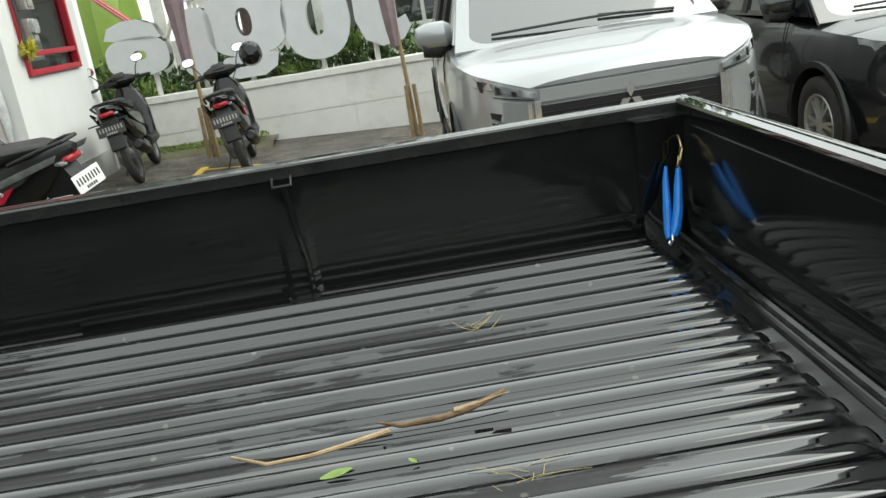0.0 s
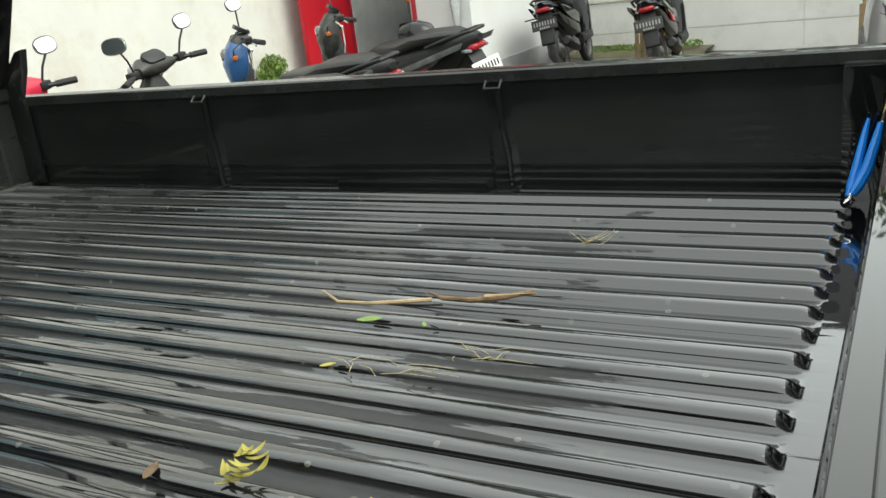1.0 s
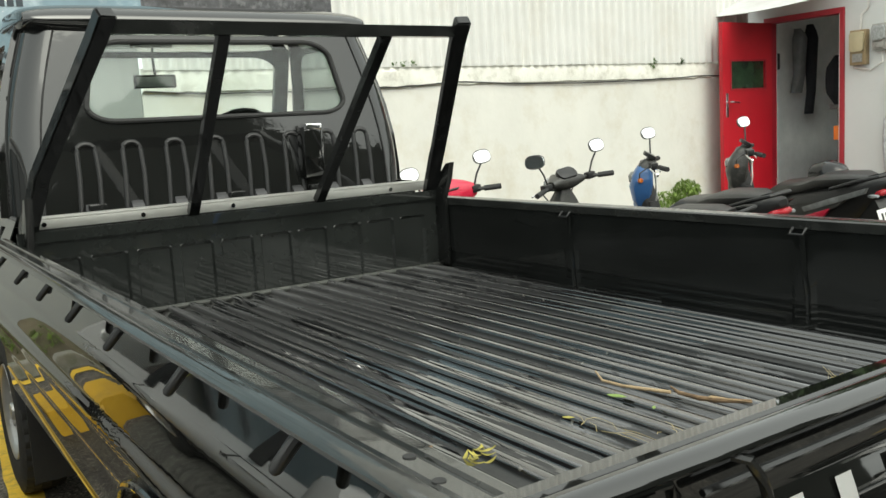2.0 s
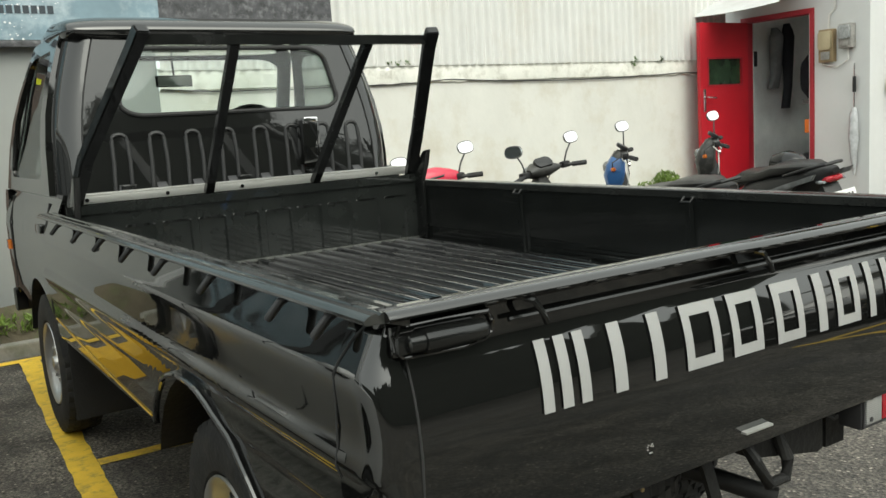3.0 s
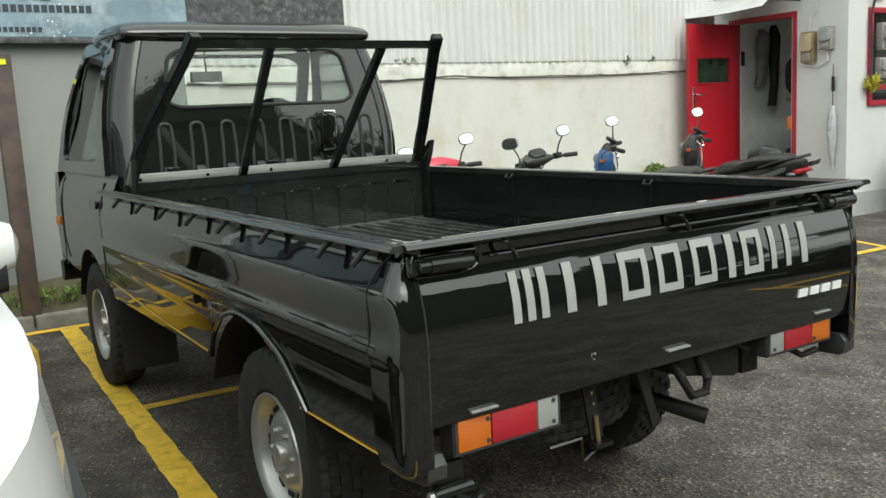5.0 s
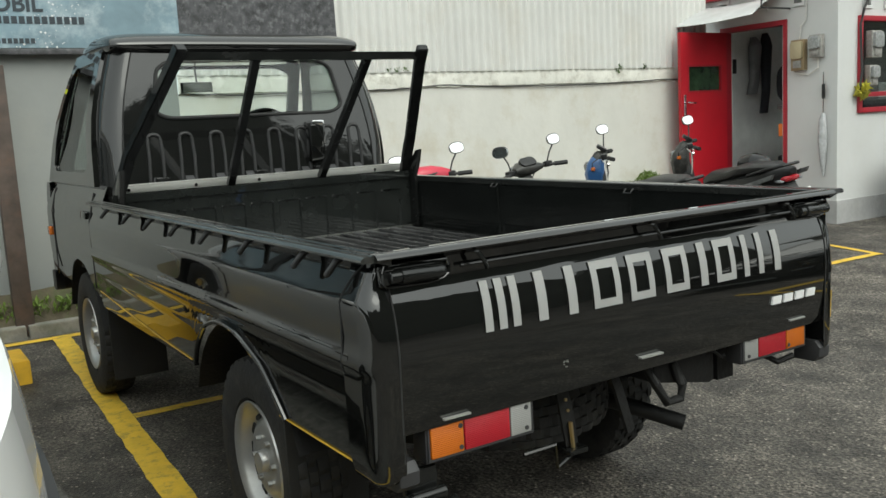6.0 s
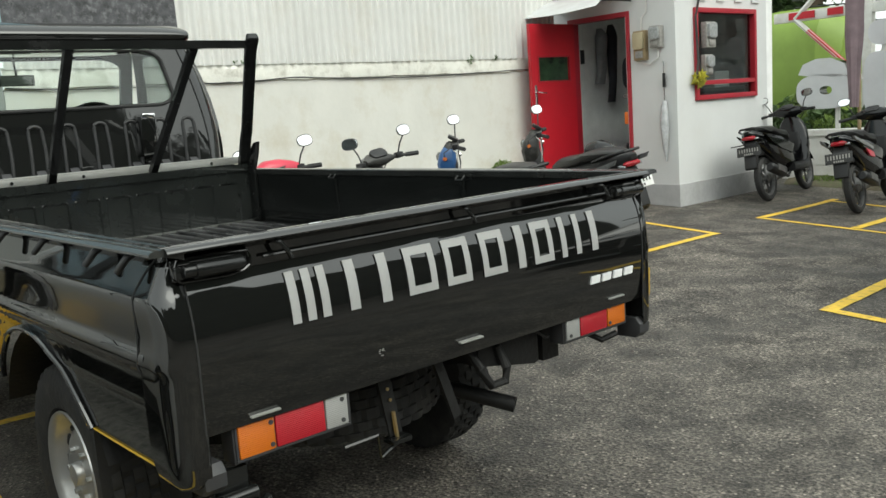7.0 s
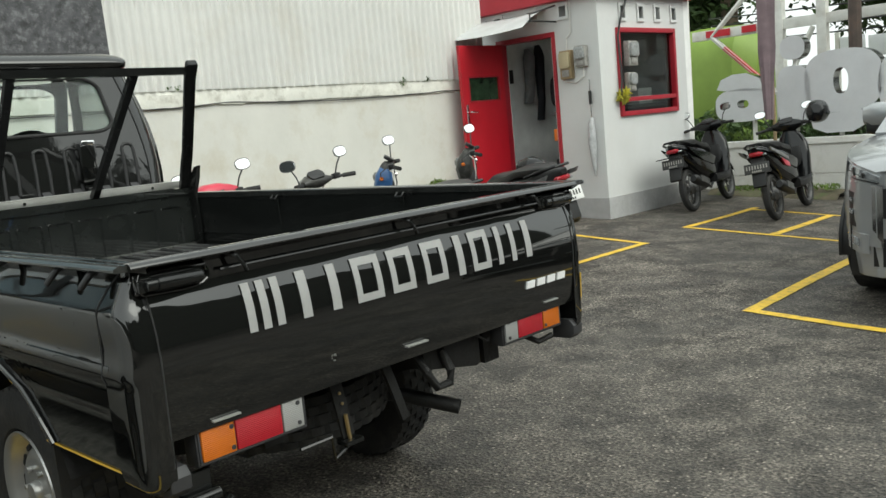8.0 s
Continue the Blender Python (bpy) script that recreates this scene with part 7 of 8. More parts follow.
st = strap("tie_strap", "two blue vinyl tie straps hanging by a brass hook",
           [(-0.092, 0.722, 0.925), (-0.097, 0.713, 0.90), (-0.110, 0.688, 0.85), (-0.122, 0.668, 0.825), (-0.130, 0.660, 0.812)])
bm = bmesh.new()
tube(bm, [(-0.112, 0.735, 0.930), (-0.117, 0.727, 0.905), (-0.126, 0.702, 0.855), (-0.134, 0.680, 0.822), (-0.138, 0.668, 0.806)], [0.003, 0.006, 0.0085, 0.008, 0.005], 9)
part("webbing", bm, M_BLUE, st)
bm = bmesh.new()
tube(bm, [(-0.092, 0.722, 0.912), (-0.090, 0.726, 0.928), (-0.087, 0.719, 0.942), (-0.083, 0.722, 0.962), (-0.080, 0.733, 0.964), (-0.083, 0.737, 0.945), (-0.090, 0.729, 0.928)], 0.003, 7)
tube(bm, [(-0.081, 0.728, 0.963), (-0.078, 0.745, 0.975), (-0.075, 0.764, 0.98)], 0.002, 5)
part("hook", bm, M_BRASS, st, "brass wire hook")
bm = bmesh.new()
tube(bm, [(-0.130, 0.664, 0.822), (-0.134, 0.652, 0.806), (-0.141, 0.644, 0.800), (-0.142, 0.656, 0.799), (-0.134, 0.664, 0.804)], 0.003, 7)
part("buckle", bm, M_CHROME, st)

Z = FL + 0.014
stick = thing("dry_stick", "forked dry twig with split pale wood", "stick", at=Matrix.Translation((0.040, -0.020, 0)))
bm = bmesh.new()
tube(bm, [(-0.890, 0.105, Z + 0.010), (-0.842, 0.078, Z + 0.006), (-0.787, 0.081, Z + 0.006), (-0.742, 0.090, Z + 0.008), (-0.687, 0.105, Z + 0.010)], [0.0018, 0.0026, 0.003, 0.0034, 0.0036], 7)
part("thin_end", bm, M_STICKPALE, stick)
bm = bmesh.new()
tube(bm, [(-0.702, 0.123, Z + 0.016), (-0.672, 0.110, Z + 0.012), (-0.622, 0.110, Z + 0.014), (-0.587, 0.115, Z + 0.016), (-0.532, 0.141, Z + 0.020)], [0.002, 0.0036, 0.0045, 0.005, 0.0038], 8)
for v in bm.verts:
    v.co += Vector((0, 1, 1)) * 0.003 * noise.noise(v.co * 60)
part("thick_end", bm, M_STICK, stick)
bm = bmesh.new()
for k in range(4):
    tube(bm, [(-0.602, 0.111 + 0.002 * k, Z + 0.019), (-0.557 + 0.01 * k, 0.124 + 0.0035 * k, Z + 0.021)], [0.0018, 0.0006], 5)
part("splinters", bm, M_STICKPALE, stick)


def leaf(name, label, x, y, s, material, rot, n=1, seed=0):
    rng = random.Random(seed)
    bm = bmesh.new()
    for k in range(n):
        a = rot + (k * 2.3 if n > 1 else 0)
        ox, oy = (rng.uniform(-s, s) * 1.5, rng.uniform(-s, s) * 1.5) if n > 1 else (0, 0)
        rows = []
        for i in range(7):
            f = i / 6
            w = s * (0.42 if n == 1 else 0.26) * math.sin(math.pi * min(1, f * 0.95 + 0.04)) ** 0.8
            lift = 0.012 + (0.35 if n == 1 else 1.6) * s * (f - 0.4) ** 2 + 0.002 * k
            c = Vector((x + ox + math.cos(a) * s * (f * 2 - 1), y + oy + math.sin(a) * s * (f * 2 - 1), Z - 0.008 + lift))
            sd = Vector((-math.sin(a), math.cos(a), 0)) * w
            rows.append([bm.verts.new(c - sd + Vector((0, 0, 0.25 * w))), bm.verts.new(c), bm.verts.new(c + sd + Vector((0, 0, 0.25 * w)))])
        for p, q in zip(rows, rows[1:]):
            bm.faces.new((p[0], q[0], q[1], p[1]))
            bm.faces.new((p[1], q[1], q[2], p[2]))
    thicken(bm, 0.0006)
    return tagged(part(name, bm, material), label, "leaf")


leaf("leaf", "small curled green leaf on the bed floor", -0.712, 0.008, 0.020, M_LEAF_G, 0.3)
leaf("leaf_sprig", "sprig of curled yellow-green leaves on the bed floor", -0.619, -0.390, 0.013, M_LEAF_Y, 1.0, 14, 4)
leaf("leaf", "small yellow leaf on the bed floor", -0.686, -0.139, 0.011, M_LEAF_Y, 0.6)
leaf("leaf", "brown curled leaf on the bed floor", -0.73, -0.415, 0.016, M_STICK, 1.9)
leaf("leaf", "tiny yellow leaf on the bed floor", -0.46, -0.39, 0.008, M_LEAF_Y, 2.2)
leaf("leaf", "tiny olive leaf on the bed floor", -0.62, 0.01, 0.008, M_LEAF_G, 2.2)
for k, (x, y, L) in enumerate(((-0.507, 0.405, 0.045), (-0.62, -0.125, 0.10), (-0.50, -0.06, 0.08))):
    rng = random.Random(70 + k)
    bm = bmesh.new()
    for i in range(9):
        a = rng.uniform(0, 6.28)
        p = Vector((x + rng.uniform(-1, 1) * L * 0.5, y + rng.uniform(-1, 1) * 0.02, Z + 0.0))
        tube(bm, [p, p + Vector((math.cos(a) * L * 0.35, math.sin(a) * 0.014, 0.004)), p + Vector((math.cos(a) * L * 0.8, math.sin(a) * 0.02, 0.016 if k == 0 else 0.003))], [0.0005, 0.0005, 0.0003], 4)
    tagged(part("dry_straw", bm, M_STRAW), "thin dry grass straws on the bed floor", "straw", "", "stuff")

# ---- scooters ----
def scooter_wheel():
    bm = bmesh.new()
    n, k = 32, 10
    rings = []
    for i in range(n + 1):
        a = 2 * math.pi * i / n
        rings.append([((0.222 + 0.040 * math.cos(2 * math.pi * j / k)) * math.cos(a), 0.042 * math.sin(2 * math.pi * j / k), (0.222 + 0.040 * math.cos(2 * math.pi * j / k)) * math.sin(a)) for j in range(k)])
    loft(bm, rings, True, False)
    bmesh.ops.remove_doubles(bm, verts=bm.verts[:], dist=0.0003)
    tyre = mesh_of("tyre", bm, M_TYRE)
    bm = bmesh.new()
    rings = []
    for i in range(n + 1):
        a = 2 * math.pi * i / n
        rings.append([(r * math.cos(a), y, r * math.sin(a)) for r, y in ((0.190, -0.03), (0.198, -0.032), (0.198, 0.032), (0.190, 0.03), (0.178, 0.012), (0.178, -0.012))])
    loft(bm, rings, True, False)
    bmesh.ops.remove_doubles(bm, verts=bm.verts[:], dist=0.0003)
    for i in range(5):
        a = 2 * math.pi * i / 5
        for da in (-0.12, 0.12):
            tube(bm, [(0.03 * math.cos(a), 0, 0.03 * math.sin(a)), (0.185 * math.cos(a + da), 0, 0.185 * math.sin(a + da))], 0.009, 6)
    disc(bm, (0, 0, 0), (0, 1, 0), 0.045, 0.07, 16)
    rim = mesh_of("rim", bm, M_ENGINE)
    return tyre, rim


SC_TYRE, SC_RIM = scooter_wheel()


def scooter(label, at, body, cowl, plate=M_PLATE, plate_bar=M_METER, group="parked scooters", rack=False, helmet=False, turn=0.0, left_mirror=True, shield=1.0, top=None, cowl_size=1.0, stripe=None, slim=False, twist=0.0):
    t = thing("scooter", label, "scooter", group, at=at)
    for x in (-0.62, 0.63):
        w = share("wheel", SC_TYRE, t, Matrix.Translation((x, 0, 0.262)), "")
        share("rim", SC_RIM, w, Matrix.Identity(4))
    bm = bmesh.new()
    blob(bm, [(-0.95, 0, 0.815, 0.03, 0.018), (-0.89, 0, 0.785, 0.085, 0.06), (-0.74, 0, 0.705, 0.125, 0.125), (-0.50, 0, 0.625, 0.15, 0.18), (-0.25, 0, 0.565, 0.16, 0.20), (-0.05, 0, 0.505, 0.15, 0.19), (0.08, 0, 0.43, 0.12, 0.13), (0.14, 0, 0.38, 0.05, 0.06)], n=20, power=2.8)
    rb = part("rear_body", bm, body, t)
    for s in (-1, 1):
        bm = bmesh.new()
        prism(bm, [(-0.86, 0.80), (-0.55, 0.70), (-0.20, 0.66), (0.02, 0.60), (-0.10, 0.50), (-0.40, 0.58), (-0.66, 0.68)], 'y', s * 0.135, s * 0.166, bevel=0.01)
        part("side_panel", bm, M_SCGREY if cowl is M_SCGREY else M_SCBLACK, rb)
        if stripe:
            bm = bmesh.new()
            prism(bm, [(-0.93, 0.815), (-0.62, 0.735), (-0.34, 0.655), (-0.36, 0.625), (-0.62, 0.695), (-0.90, 0.775)], 'y', s * 0.150, s * 0.172, bevel=0.004)
            part("trim_strip", bm, stripe, rb, "worn pale trim strip")
            bm = bmesh.new()
            prism(bm, [(-0.60, 0.665), (-0.36, 0.600), (-0.34, 0.545), (-0.50, 0.575)], 'y', s * 0.150, s * 0.170, bevel=0.004)
            part("trim_patch", bm, M_SCRED, rb, "red trim patch")
    bm = bmesh.new()
    blob(bm, [(-0.82, 0, 0.84, 0.06, 0.02), (-0.70, 0, 0.835, 0.125, 0.04), (-0.45, 0, 0.815, 0.145, 0.05), (-0.30, 0, 0.775, 0.135, 0.05), (-0.05, 0, 0.745, 0.125, 0.055), (0.08, 0, 0.70, 0.09, 0.05), (0.12, 0, 0.68, 0.03, 0.02)], n=18, power=2.8)
    part("seat", bm, M_VINYL, t)
    bm = bmesh.new()
    blob(bm, [(-0.06, 0, 0.34, 0.16, 0.06), (0.05, 0, 0.32, 0.185, 0.045), (0.34, 0, 0.33, 0.19, 0.045), (0.42, 0, 0.38, 0.17, 0.06)], n=16, power=4)
    part("footboard", bm, M_SCMATT, t)
    bm = bmesh.new()
    k = shield
    blob(bm, [(0.28, 0.37, 0, 0.06, 0.17 * k), (0.42, 0.41, 0, 0.06, 0.205 * k), (0.62, 0.45, 0, 0.065, 0.22 * k), (0.76, 0.475, 0, 0.07, 0.205 * k), (0.86, 0.485, 0, 0.06, 0.155 * k), (0.95, 0.475, 0, 0.035, 0.07 * k)], n=20, power=3.2, axis='z')
    ls = part("leg_shield", bm, body, t)
    bm = bmesh.new()
    blob(bm, [(0.50, 0.395, 0, 0.03, 0.10 * k), (0.60, 0.40, 0, 0.035, 0.13 * k), (0.74, 0.42, 0, 0.03, 0.12 * k)], n=14, power=4, axis='z')
    part("glove_box", bm, M_SCMATT, ls)
    bm = bmesh.new()
    blob(bm, [(0.42, 0.50, 0, 0.05, 0.10 * k), (0.55, 0.545, 0, 0.07, 0.18 * k), (0.72, 0.55, 0, 0.075, 0.17 * k), (0.86, 0.54, 0, 0.06, 0.115 * k), (0.94, 0.51, 0, 0.03, 0.05 * k)], n=18, power=2.4, axis='z')
    part("front_apron", bm, cowl, t)
    hb = part("handlebar", tube(bmesh.new(), [(0.36, -0.31, 0.985), (0.42, -0.16, 1.0), (0.45, 0, 1.0), (0.42, 0.16, 1.0), (0.36, 0.31, 0.985)], 0.012, 8), M_SCMATT, t)
    bm = bmesh.new()
    blob(bm, [(-0.15, 0.43, 1.0, 0.03, 0.024), (-0.11, 0.45, 1.0, 0.055, 0.04), (-0.045, 0.47, 1.0, 0.085, 0.058), (0.045, 0.47, 1.0, 0.085, 0.058), (0.11, 0.45, 1.0, 0.055, 0.04), (0.15, 0.43, 1.0, 0.03, 0.024)], n=16, axis='y')
    if slim:
        # a bare narrow head: small cowl, beak, ignition lock and loose cables
        bm = bmesh.new()
        blob(bm, [(0.955, 0.455, 0, 0.055, 0.055), (0.985, 0.455, 0, 0.070, 0.085), (1.012, 0.445, 0, 0.060, 0.080), (1.030, 0.43, 0, 0.035, 0.045)], n=14, power=3.4, axis='z')
        bmk = bmesh.new()
        blob(bmk, [(0.66, 0.525, 0.012, 0.022, 0.030), (0.76, 0.525, 0.014, 0.065, 0.085), (0.86, 0.515, 0.014, 0.085, 0.115), (0.94, 0.495, 0.010, 0.075, 0.105), (0.995, 0.47, 0.0, 0.05, 0.07), (1.02, 0.455, 0.0, 0.02, 0.03)], n=12, power=3.6, axis='z')
        bk = part("beak", bmk, cowl, hb)
        bmk = bmesh.new()
        prism(bmk, [(0.42, 0.78), (0.565, 0.80), (0.555, 0.93), (0.44, 0.965)], 'y', -0.124, -0.088, bevel=0.006)
        part("beak_side", bmk, M_SCGREY, bk, "scuffed grey side cover")
        bmk = bmesh.new()
        tube(bmk, [(0.47, 0.0, 0.60), (0.46, 0.0, 0.97)], 0.024, 10)
        part("steering_column", bmk, M_SCMATT, hb)
        bmk = bmesh.new()
        tube(bmk, [(0.40, -0.05, 0.90), (0.385, -0.055, 0.90)], 0.017, 12)
        part("ignition_lock", bmk, M_CHROME, hb)
        bmk = bmesh.new()
        tube(bmk, [(0.45, 0.07, 0.98), (0.41, 0.13, 0.93), (0.42, 0.12, 0.80), (0.44, 0.06, 0.70)], 0.0055, 7)
        part("white_cable", bmk, M_WHITECABLE, hb, "loose white cable")
        bmk = bmesh.new()
        tube(bmk, [(0.44, -0.08, 0.98), (0.40, -0.13, 0.95), (0.40, -0.14, 0.82), (0.43, -0.07, 0.72)], 0.0065, 7)
        part("brake_hose", bmk, M_CABLE, hb)
        for q in (-1, 1):
            bmk = bmesh.new()
            blob(bmk, [(q * 0.115, 0.52, 0.905, 0.014, 0.014), (q * 0.130, 0.52, 0.905, 0.020, 0.018), (q * 0.150, 0.515, 0.905, 0.012, 0.011)] if q > 0 else [(q * 0.150, 0.515, 0.905, 0.012, 0.011), (q * 0.130, 0.52, 0.905, 0.020, 0.018), (q * 0.115, 0.52, 0.905, 0.014, 0.014)], n=10, axis='y')
            part("indicator", bmk, M_AMBER_LENS, hb, "amber indicator")
    for v in bm.verts:
        v.co.z = 1.0 + (v.co.z - 1.0) * cowl_size + 0.012 * math.sin(v.co.y * 60)
        v.co.y *= 0.5 + 0.5 * cowl_size
    part("handlebar_cowl", bm, top or cowl, hb)
    bm = bmesh.new()
    prism(bm, rounded(0.0, 0.0, 0.075, 0.045, 0.03), 'z', -0.012, 0.014, bevel=0.005)
    bmesh.ops.transform(bm, matrix=Matrix.Translation((0.425, 0, 1.052)) @ Matrix.Rotation(radians(-38), 4, 'Y') @ Matrix.Rotation(radians(90), 4, 'Z'), verts=bm.verts[:])
    part("gauge", bm, M_BLACKPLASTIC, hb)
    for s in (-1, 1):
        bm = bmesh.new()
        box(bm, 0.39, 0.44, s * 0.20 - 0.035, s * 0.20 + 0.035, 0.975, 1.022, bevel=0.012)
        part("switch_block", bm, M_SCMATT, hb)
        bm = bmesh.new()
        tube(bm, [(0.44, s * 0.14, 1.0), (0.52, s * 0.16, 0.96), (0.53, s * 0.08, 0.86)], 0.005, 6)
        part("brake_cable", bm, M_CABLE, hb)
    bm = bmesh.new()
    w = 0.55 if slim else 1.0
    blob(bm, [(0.52, 0, 0.985 * (0.93 if slim else 1), 0.09 * w, 0.05), (0.575, 0, 0.985 * (0.93 if slim else 1), 0.08 * w, 0.045), (0.595, 0, 0.985 * (0.93 if slim else 1), 0.04 * w, 0.022)], n=16)
    part("headlamp", bm, M_DARKGLASS if slim else M_HEADLAMP, hb)
    hb.matrix_local = Matrix.Translation((0.5, 0, 0)) @ Matrix.Rotation(radians(turn), 4, 'Z') @ Matrix.Translation((-0.5, 0, 0))
    for s in (-1, 1):
        bm = bmesh.new()
        tube(bm, [(0.385, s * 0.25, 0.99), (0.345, s * 0.35, 0.982)], 0.018, 8)
        part("grip", bm, M_RUBBER, hb)
        bm = bmesh.new()
        tube(bm, [(0.43, s * 0.19, 0.985), (0.40, s * 0.29, 0.985), (0.395, s * 0.35, 0.975)], 0.006, 6)
        part("brake_lever", bm, M_CHROME, hb)
        bm = bmesh.new()
        tube(bm, [(0.535, s * 0.045, 0.52), (0.63, s * 0.055, 0.27)], 0.017, 8)
        part("fork_leg", bm, M_SCMATT, t)
        if s > 0 and not left_mirror:
            continue
        bm = bmesh.new()
        tube(bm, [(0.41, s * 0.19, 1.01), (0.40, s * 0.22, 1.09), (0.39, s * 0.265, 1.155)], 0.006, 6)
        mh = part("mirror_arm", bm, M_BLACKPLASTIC, hb)
        bm = bmesh.new()
        blob(bm, [(0.415, s * 0.275, 1.185, 0.04, 0.025), (0.405, s * 0.275, 1.185, 0.064, 0.042), (0.39, s * 0.275, 1.185, 0.069, 0.046)], n=16)
        tilt = Matrix.Translation((0.40, 0, 1.185)) @ Matrix.Rotation(radians(16), 4, 'Y') @ Matrix.Translation((-0.40, 0, -1.185))
        if slim:
            swivel = Vector((0.40, s * 0.275, 1.185))
            tilt = Matrix.Translation(swivel) @ Matrix.Rotation(radians(12 - turn), 4, 'Z') @ Matrix.Translation(-swivel) @ tilt
        elif s > 0:
            swivel = Vector((0.40, 0.275, 1.185))
            tilt = Matrix.Translation(swivel) @ Matrix.Rotation(radians(twist), 4, 'Z') @ Matrix.Translation(-swivel) @ tilt
        bmesh.ops.transform(bm, matrix=tilt, verts=bm.verts[:])
        head = part("mirror", bm, M_BLACKPLASTIC, hb)
        bm = bmesh.new()
        blob(bm, [(0.391, s * 0.275, 1.185, 0.065, 0.042), (0.386, s * 0.275, 1.185, 0.062, 0.039)], n=16)
        bmesh.ops.transform(bm, matrix=tilt, verts=bm.verts[:])
        part("mirror_glass", bm, M_MIRROR, head)
    bm = bmesh.new()
    rows = []
    for i in range(13):
        a = radians(20 + 150 * i / 12)
        rr = 0.285
        rows.append([bm.verts.new((0.63 + rr * math.cos(a) * (1 - 0.0), y, 0.262 + rr * math.sin(a) + z)) for y, z in ((-0.055, -0.03), (-0.045, 0), (0, 0.012), (0.045, 0), (0.055, -0.03))])
    for a, b in zip(rows, rows[1:]):
        for i in range(4):
            bm.faces.new((a[i], b[i], b[i + 1], a[i + 1]))
    thicken(bm, 0.003)
    part("front_fender", bm, body, t)
    bm = bmesh.new()
    blob(bm, [(-0.66, 0.06, 0.27, 0.03, 0.05), (-0.60, 0.06, 0.28, 0.07, 0.085), (-0.35, 0.05, 0.30, 0.08, 0.10), (-0.15, 0.02, 0.33, 0.10, 0.11), (-0.05, 0, 0.34, 0.06, 0.08)], n=14)
    part("engine", bm, M_ENGINE, t)
    bm = bmesh.new()
    tube(bm, [(-0.10, -0.10, 0.28), (-0.28, -0.135, 0.24), (-0.42, -0.145, 0.28)], 0.016, 8)
    tube(bm, [(-0.40, -0.145, 0.275), (-0.46, -0.15, 0.295), (-0.80, -0.155, 0.39), (-0.83, -0.155, 0.398)], [0.03, 0.052, 0.055, 0.035], 14)
    ex = part("exhaust", bm, M_SCMATT, t)
    bm = bmesh.new()
    tube(bm, [(-0.50, -0.200, 0.325), (-0.72, -0.205, 0.385)], 0.01, flat=(0.006, 0.035))
    part("heat_shield", bm, M_ENGINE, ex, "pale metal heat shield")
    bm = bmesh.new()
    tube(bm, [(-0.56, 0.11, 0.30), (-0.50, 0.12, 0.55)], 0.028, 10)
    part("shock_absorber", bm, M_ENGINE, t)
    bm = bmesh.new()
    prism(bm, [(-0.66, 0.60), (-0.88, 0.72), (-0.945, 0.60), (-0.985, 0.42), (-0.96, 0.40), (-0.88, 0.56), (-0.72, 0.54)], 'y', -0.07, 0.07, bevel=0.006)
    part("rear_fender", bm, M_SCMATT, t)
    bm = bmesh.new()
    blob(bm, [(-0.945, 0, 0.765, 0.04, 0.012), (-0.93, 0, 0.76, 0.07, 0.024), (-0.86, 0, 0.755, 0.085, 0.034)], n=14)
    part("tail_light", bm, M_RED_LENS, t, "red tail light")
    for s in (-1, 1):
        bm = bmesh.new()
        blob(bm, [(-0.925, s * 0.085, 0.745, 0.012, 0.008), (-0.90, s * 0.092, 0.745, 0.02, 0.013), (-0.86, s * 0.09, 0.745, 0.015, 0.01)], n=10)
        part("indicator", bm, M_HEADLAMP, t)
    pm = Matrix.Translation((-0.965, 0, 0.615)) @ Matrix.Rotation(radians(14), 4, 'Y')
    bm = bmesh.new()
    box(bm, -0.004, 0.0, -0.135, 0.135, -0.055, 0.055, bevel=0.0015, m=pm)
    pt = part("rear_plate", bm, plate, t, "plate with plain bars")
    bm = bmesh.new()
    for k in range(8):
        y0 = -0.115 + k * 0.03
        box(bm, -0.0065, -0.0045, y0 + 0.004, y0 + 0.017, -0.012, 0.030, m=pm)
    for k in range(5):
        y0 = -0.05 + k * 0.022
        box(bm, -0.0065, -0.0045, y0, y0 + 0.014, -0.045, -0.027, m=pm)
    part("plate_bars", bm, plate_bar, pt)
    bm = bmesh.new()
    tube(bm, [(-0.60, 0.15, 0.79), (-0.82, 0.135, 0.845), (-0.93, 0.07, 0.865), (-0.93, -0.07, 0.865), (-0.82, -0.135, 0.845), (-0.60, -0.15, 0.79)], 0.012, 8)
    part("grab_rail", bm, M_SCMATT, t)
    if rack:
        bm = bmesh.new()
        box(bm, -0.99, -0.95, -0.19, 0.19, 0.684, 0.696, bevel=0.003)
        part("plate_bracket", bm, M_SCMATT, t)
    bm = bmesh.new()
    tube(bm, [(-0.05, 0.12, 0.27), (-0.02, 0.26, 0.012)], 0.010, 7)
    part("side_stand", bm, M_ENGINE, t)
    if helmet:
        h = thing("helmet", "black open-face helmet hung on the scooter mirror", "helmet", at=at @ Matrix.Translation((0.36, -0.38, 1.06)))
        bm = bmesh.new()
        blob(bm, [(-0.145, 0, 0, 0.04, 0.05), (-0.12, 0, 0.01, 0.09, 0.10), (-0.05, 0, 0.02, 0.12, 0.13), (0.04, 0, 0.02, 0.12, 0.13), (0.10, 0, 0.015, 0.10, 0.11), (0.135, 0, 0.0, 0.05, 0.06)], n=20, power=2.2)
        part("shell", bm, M_SCBLACK, h)
        bm = bmesh.new()
        blob(bm, [(0.06, 0, -0.01, 0.118, 0.06), (0.11, 0, -0.012, 0.095, 0.055), (0.15, 0, -0.02, 0.04, 0.03)], n=16)
        part("visor", bm, M_DARKGLASS, h)
    return t


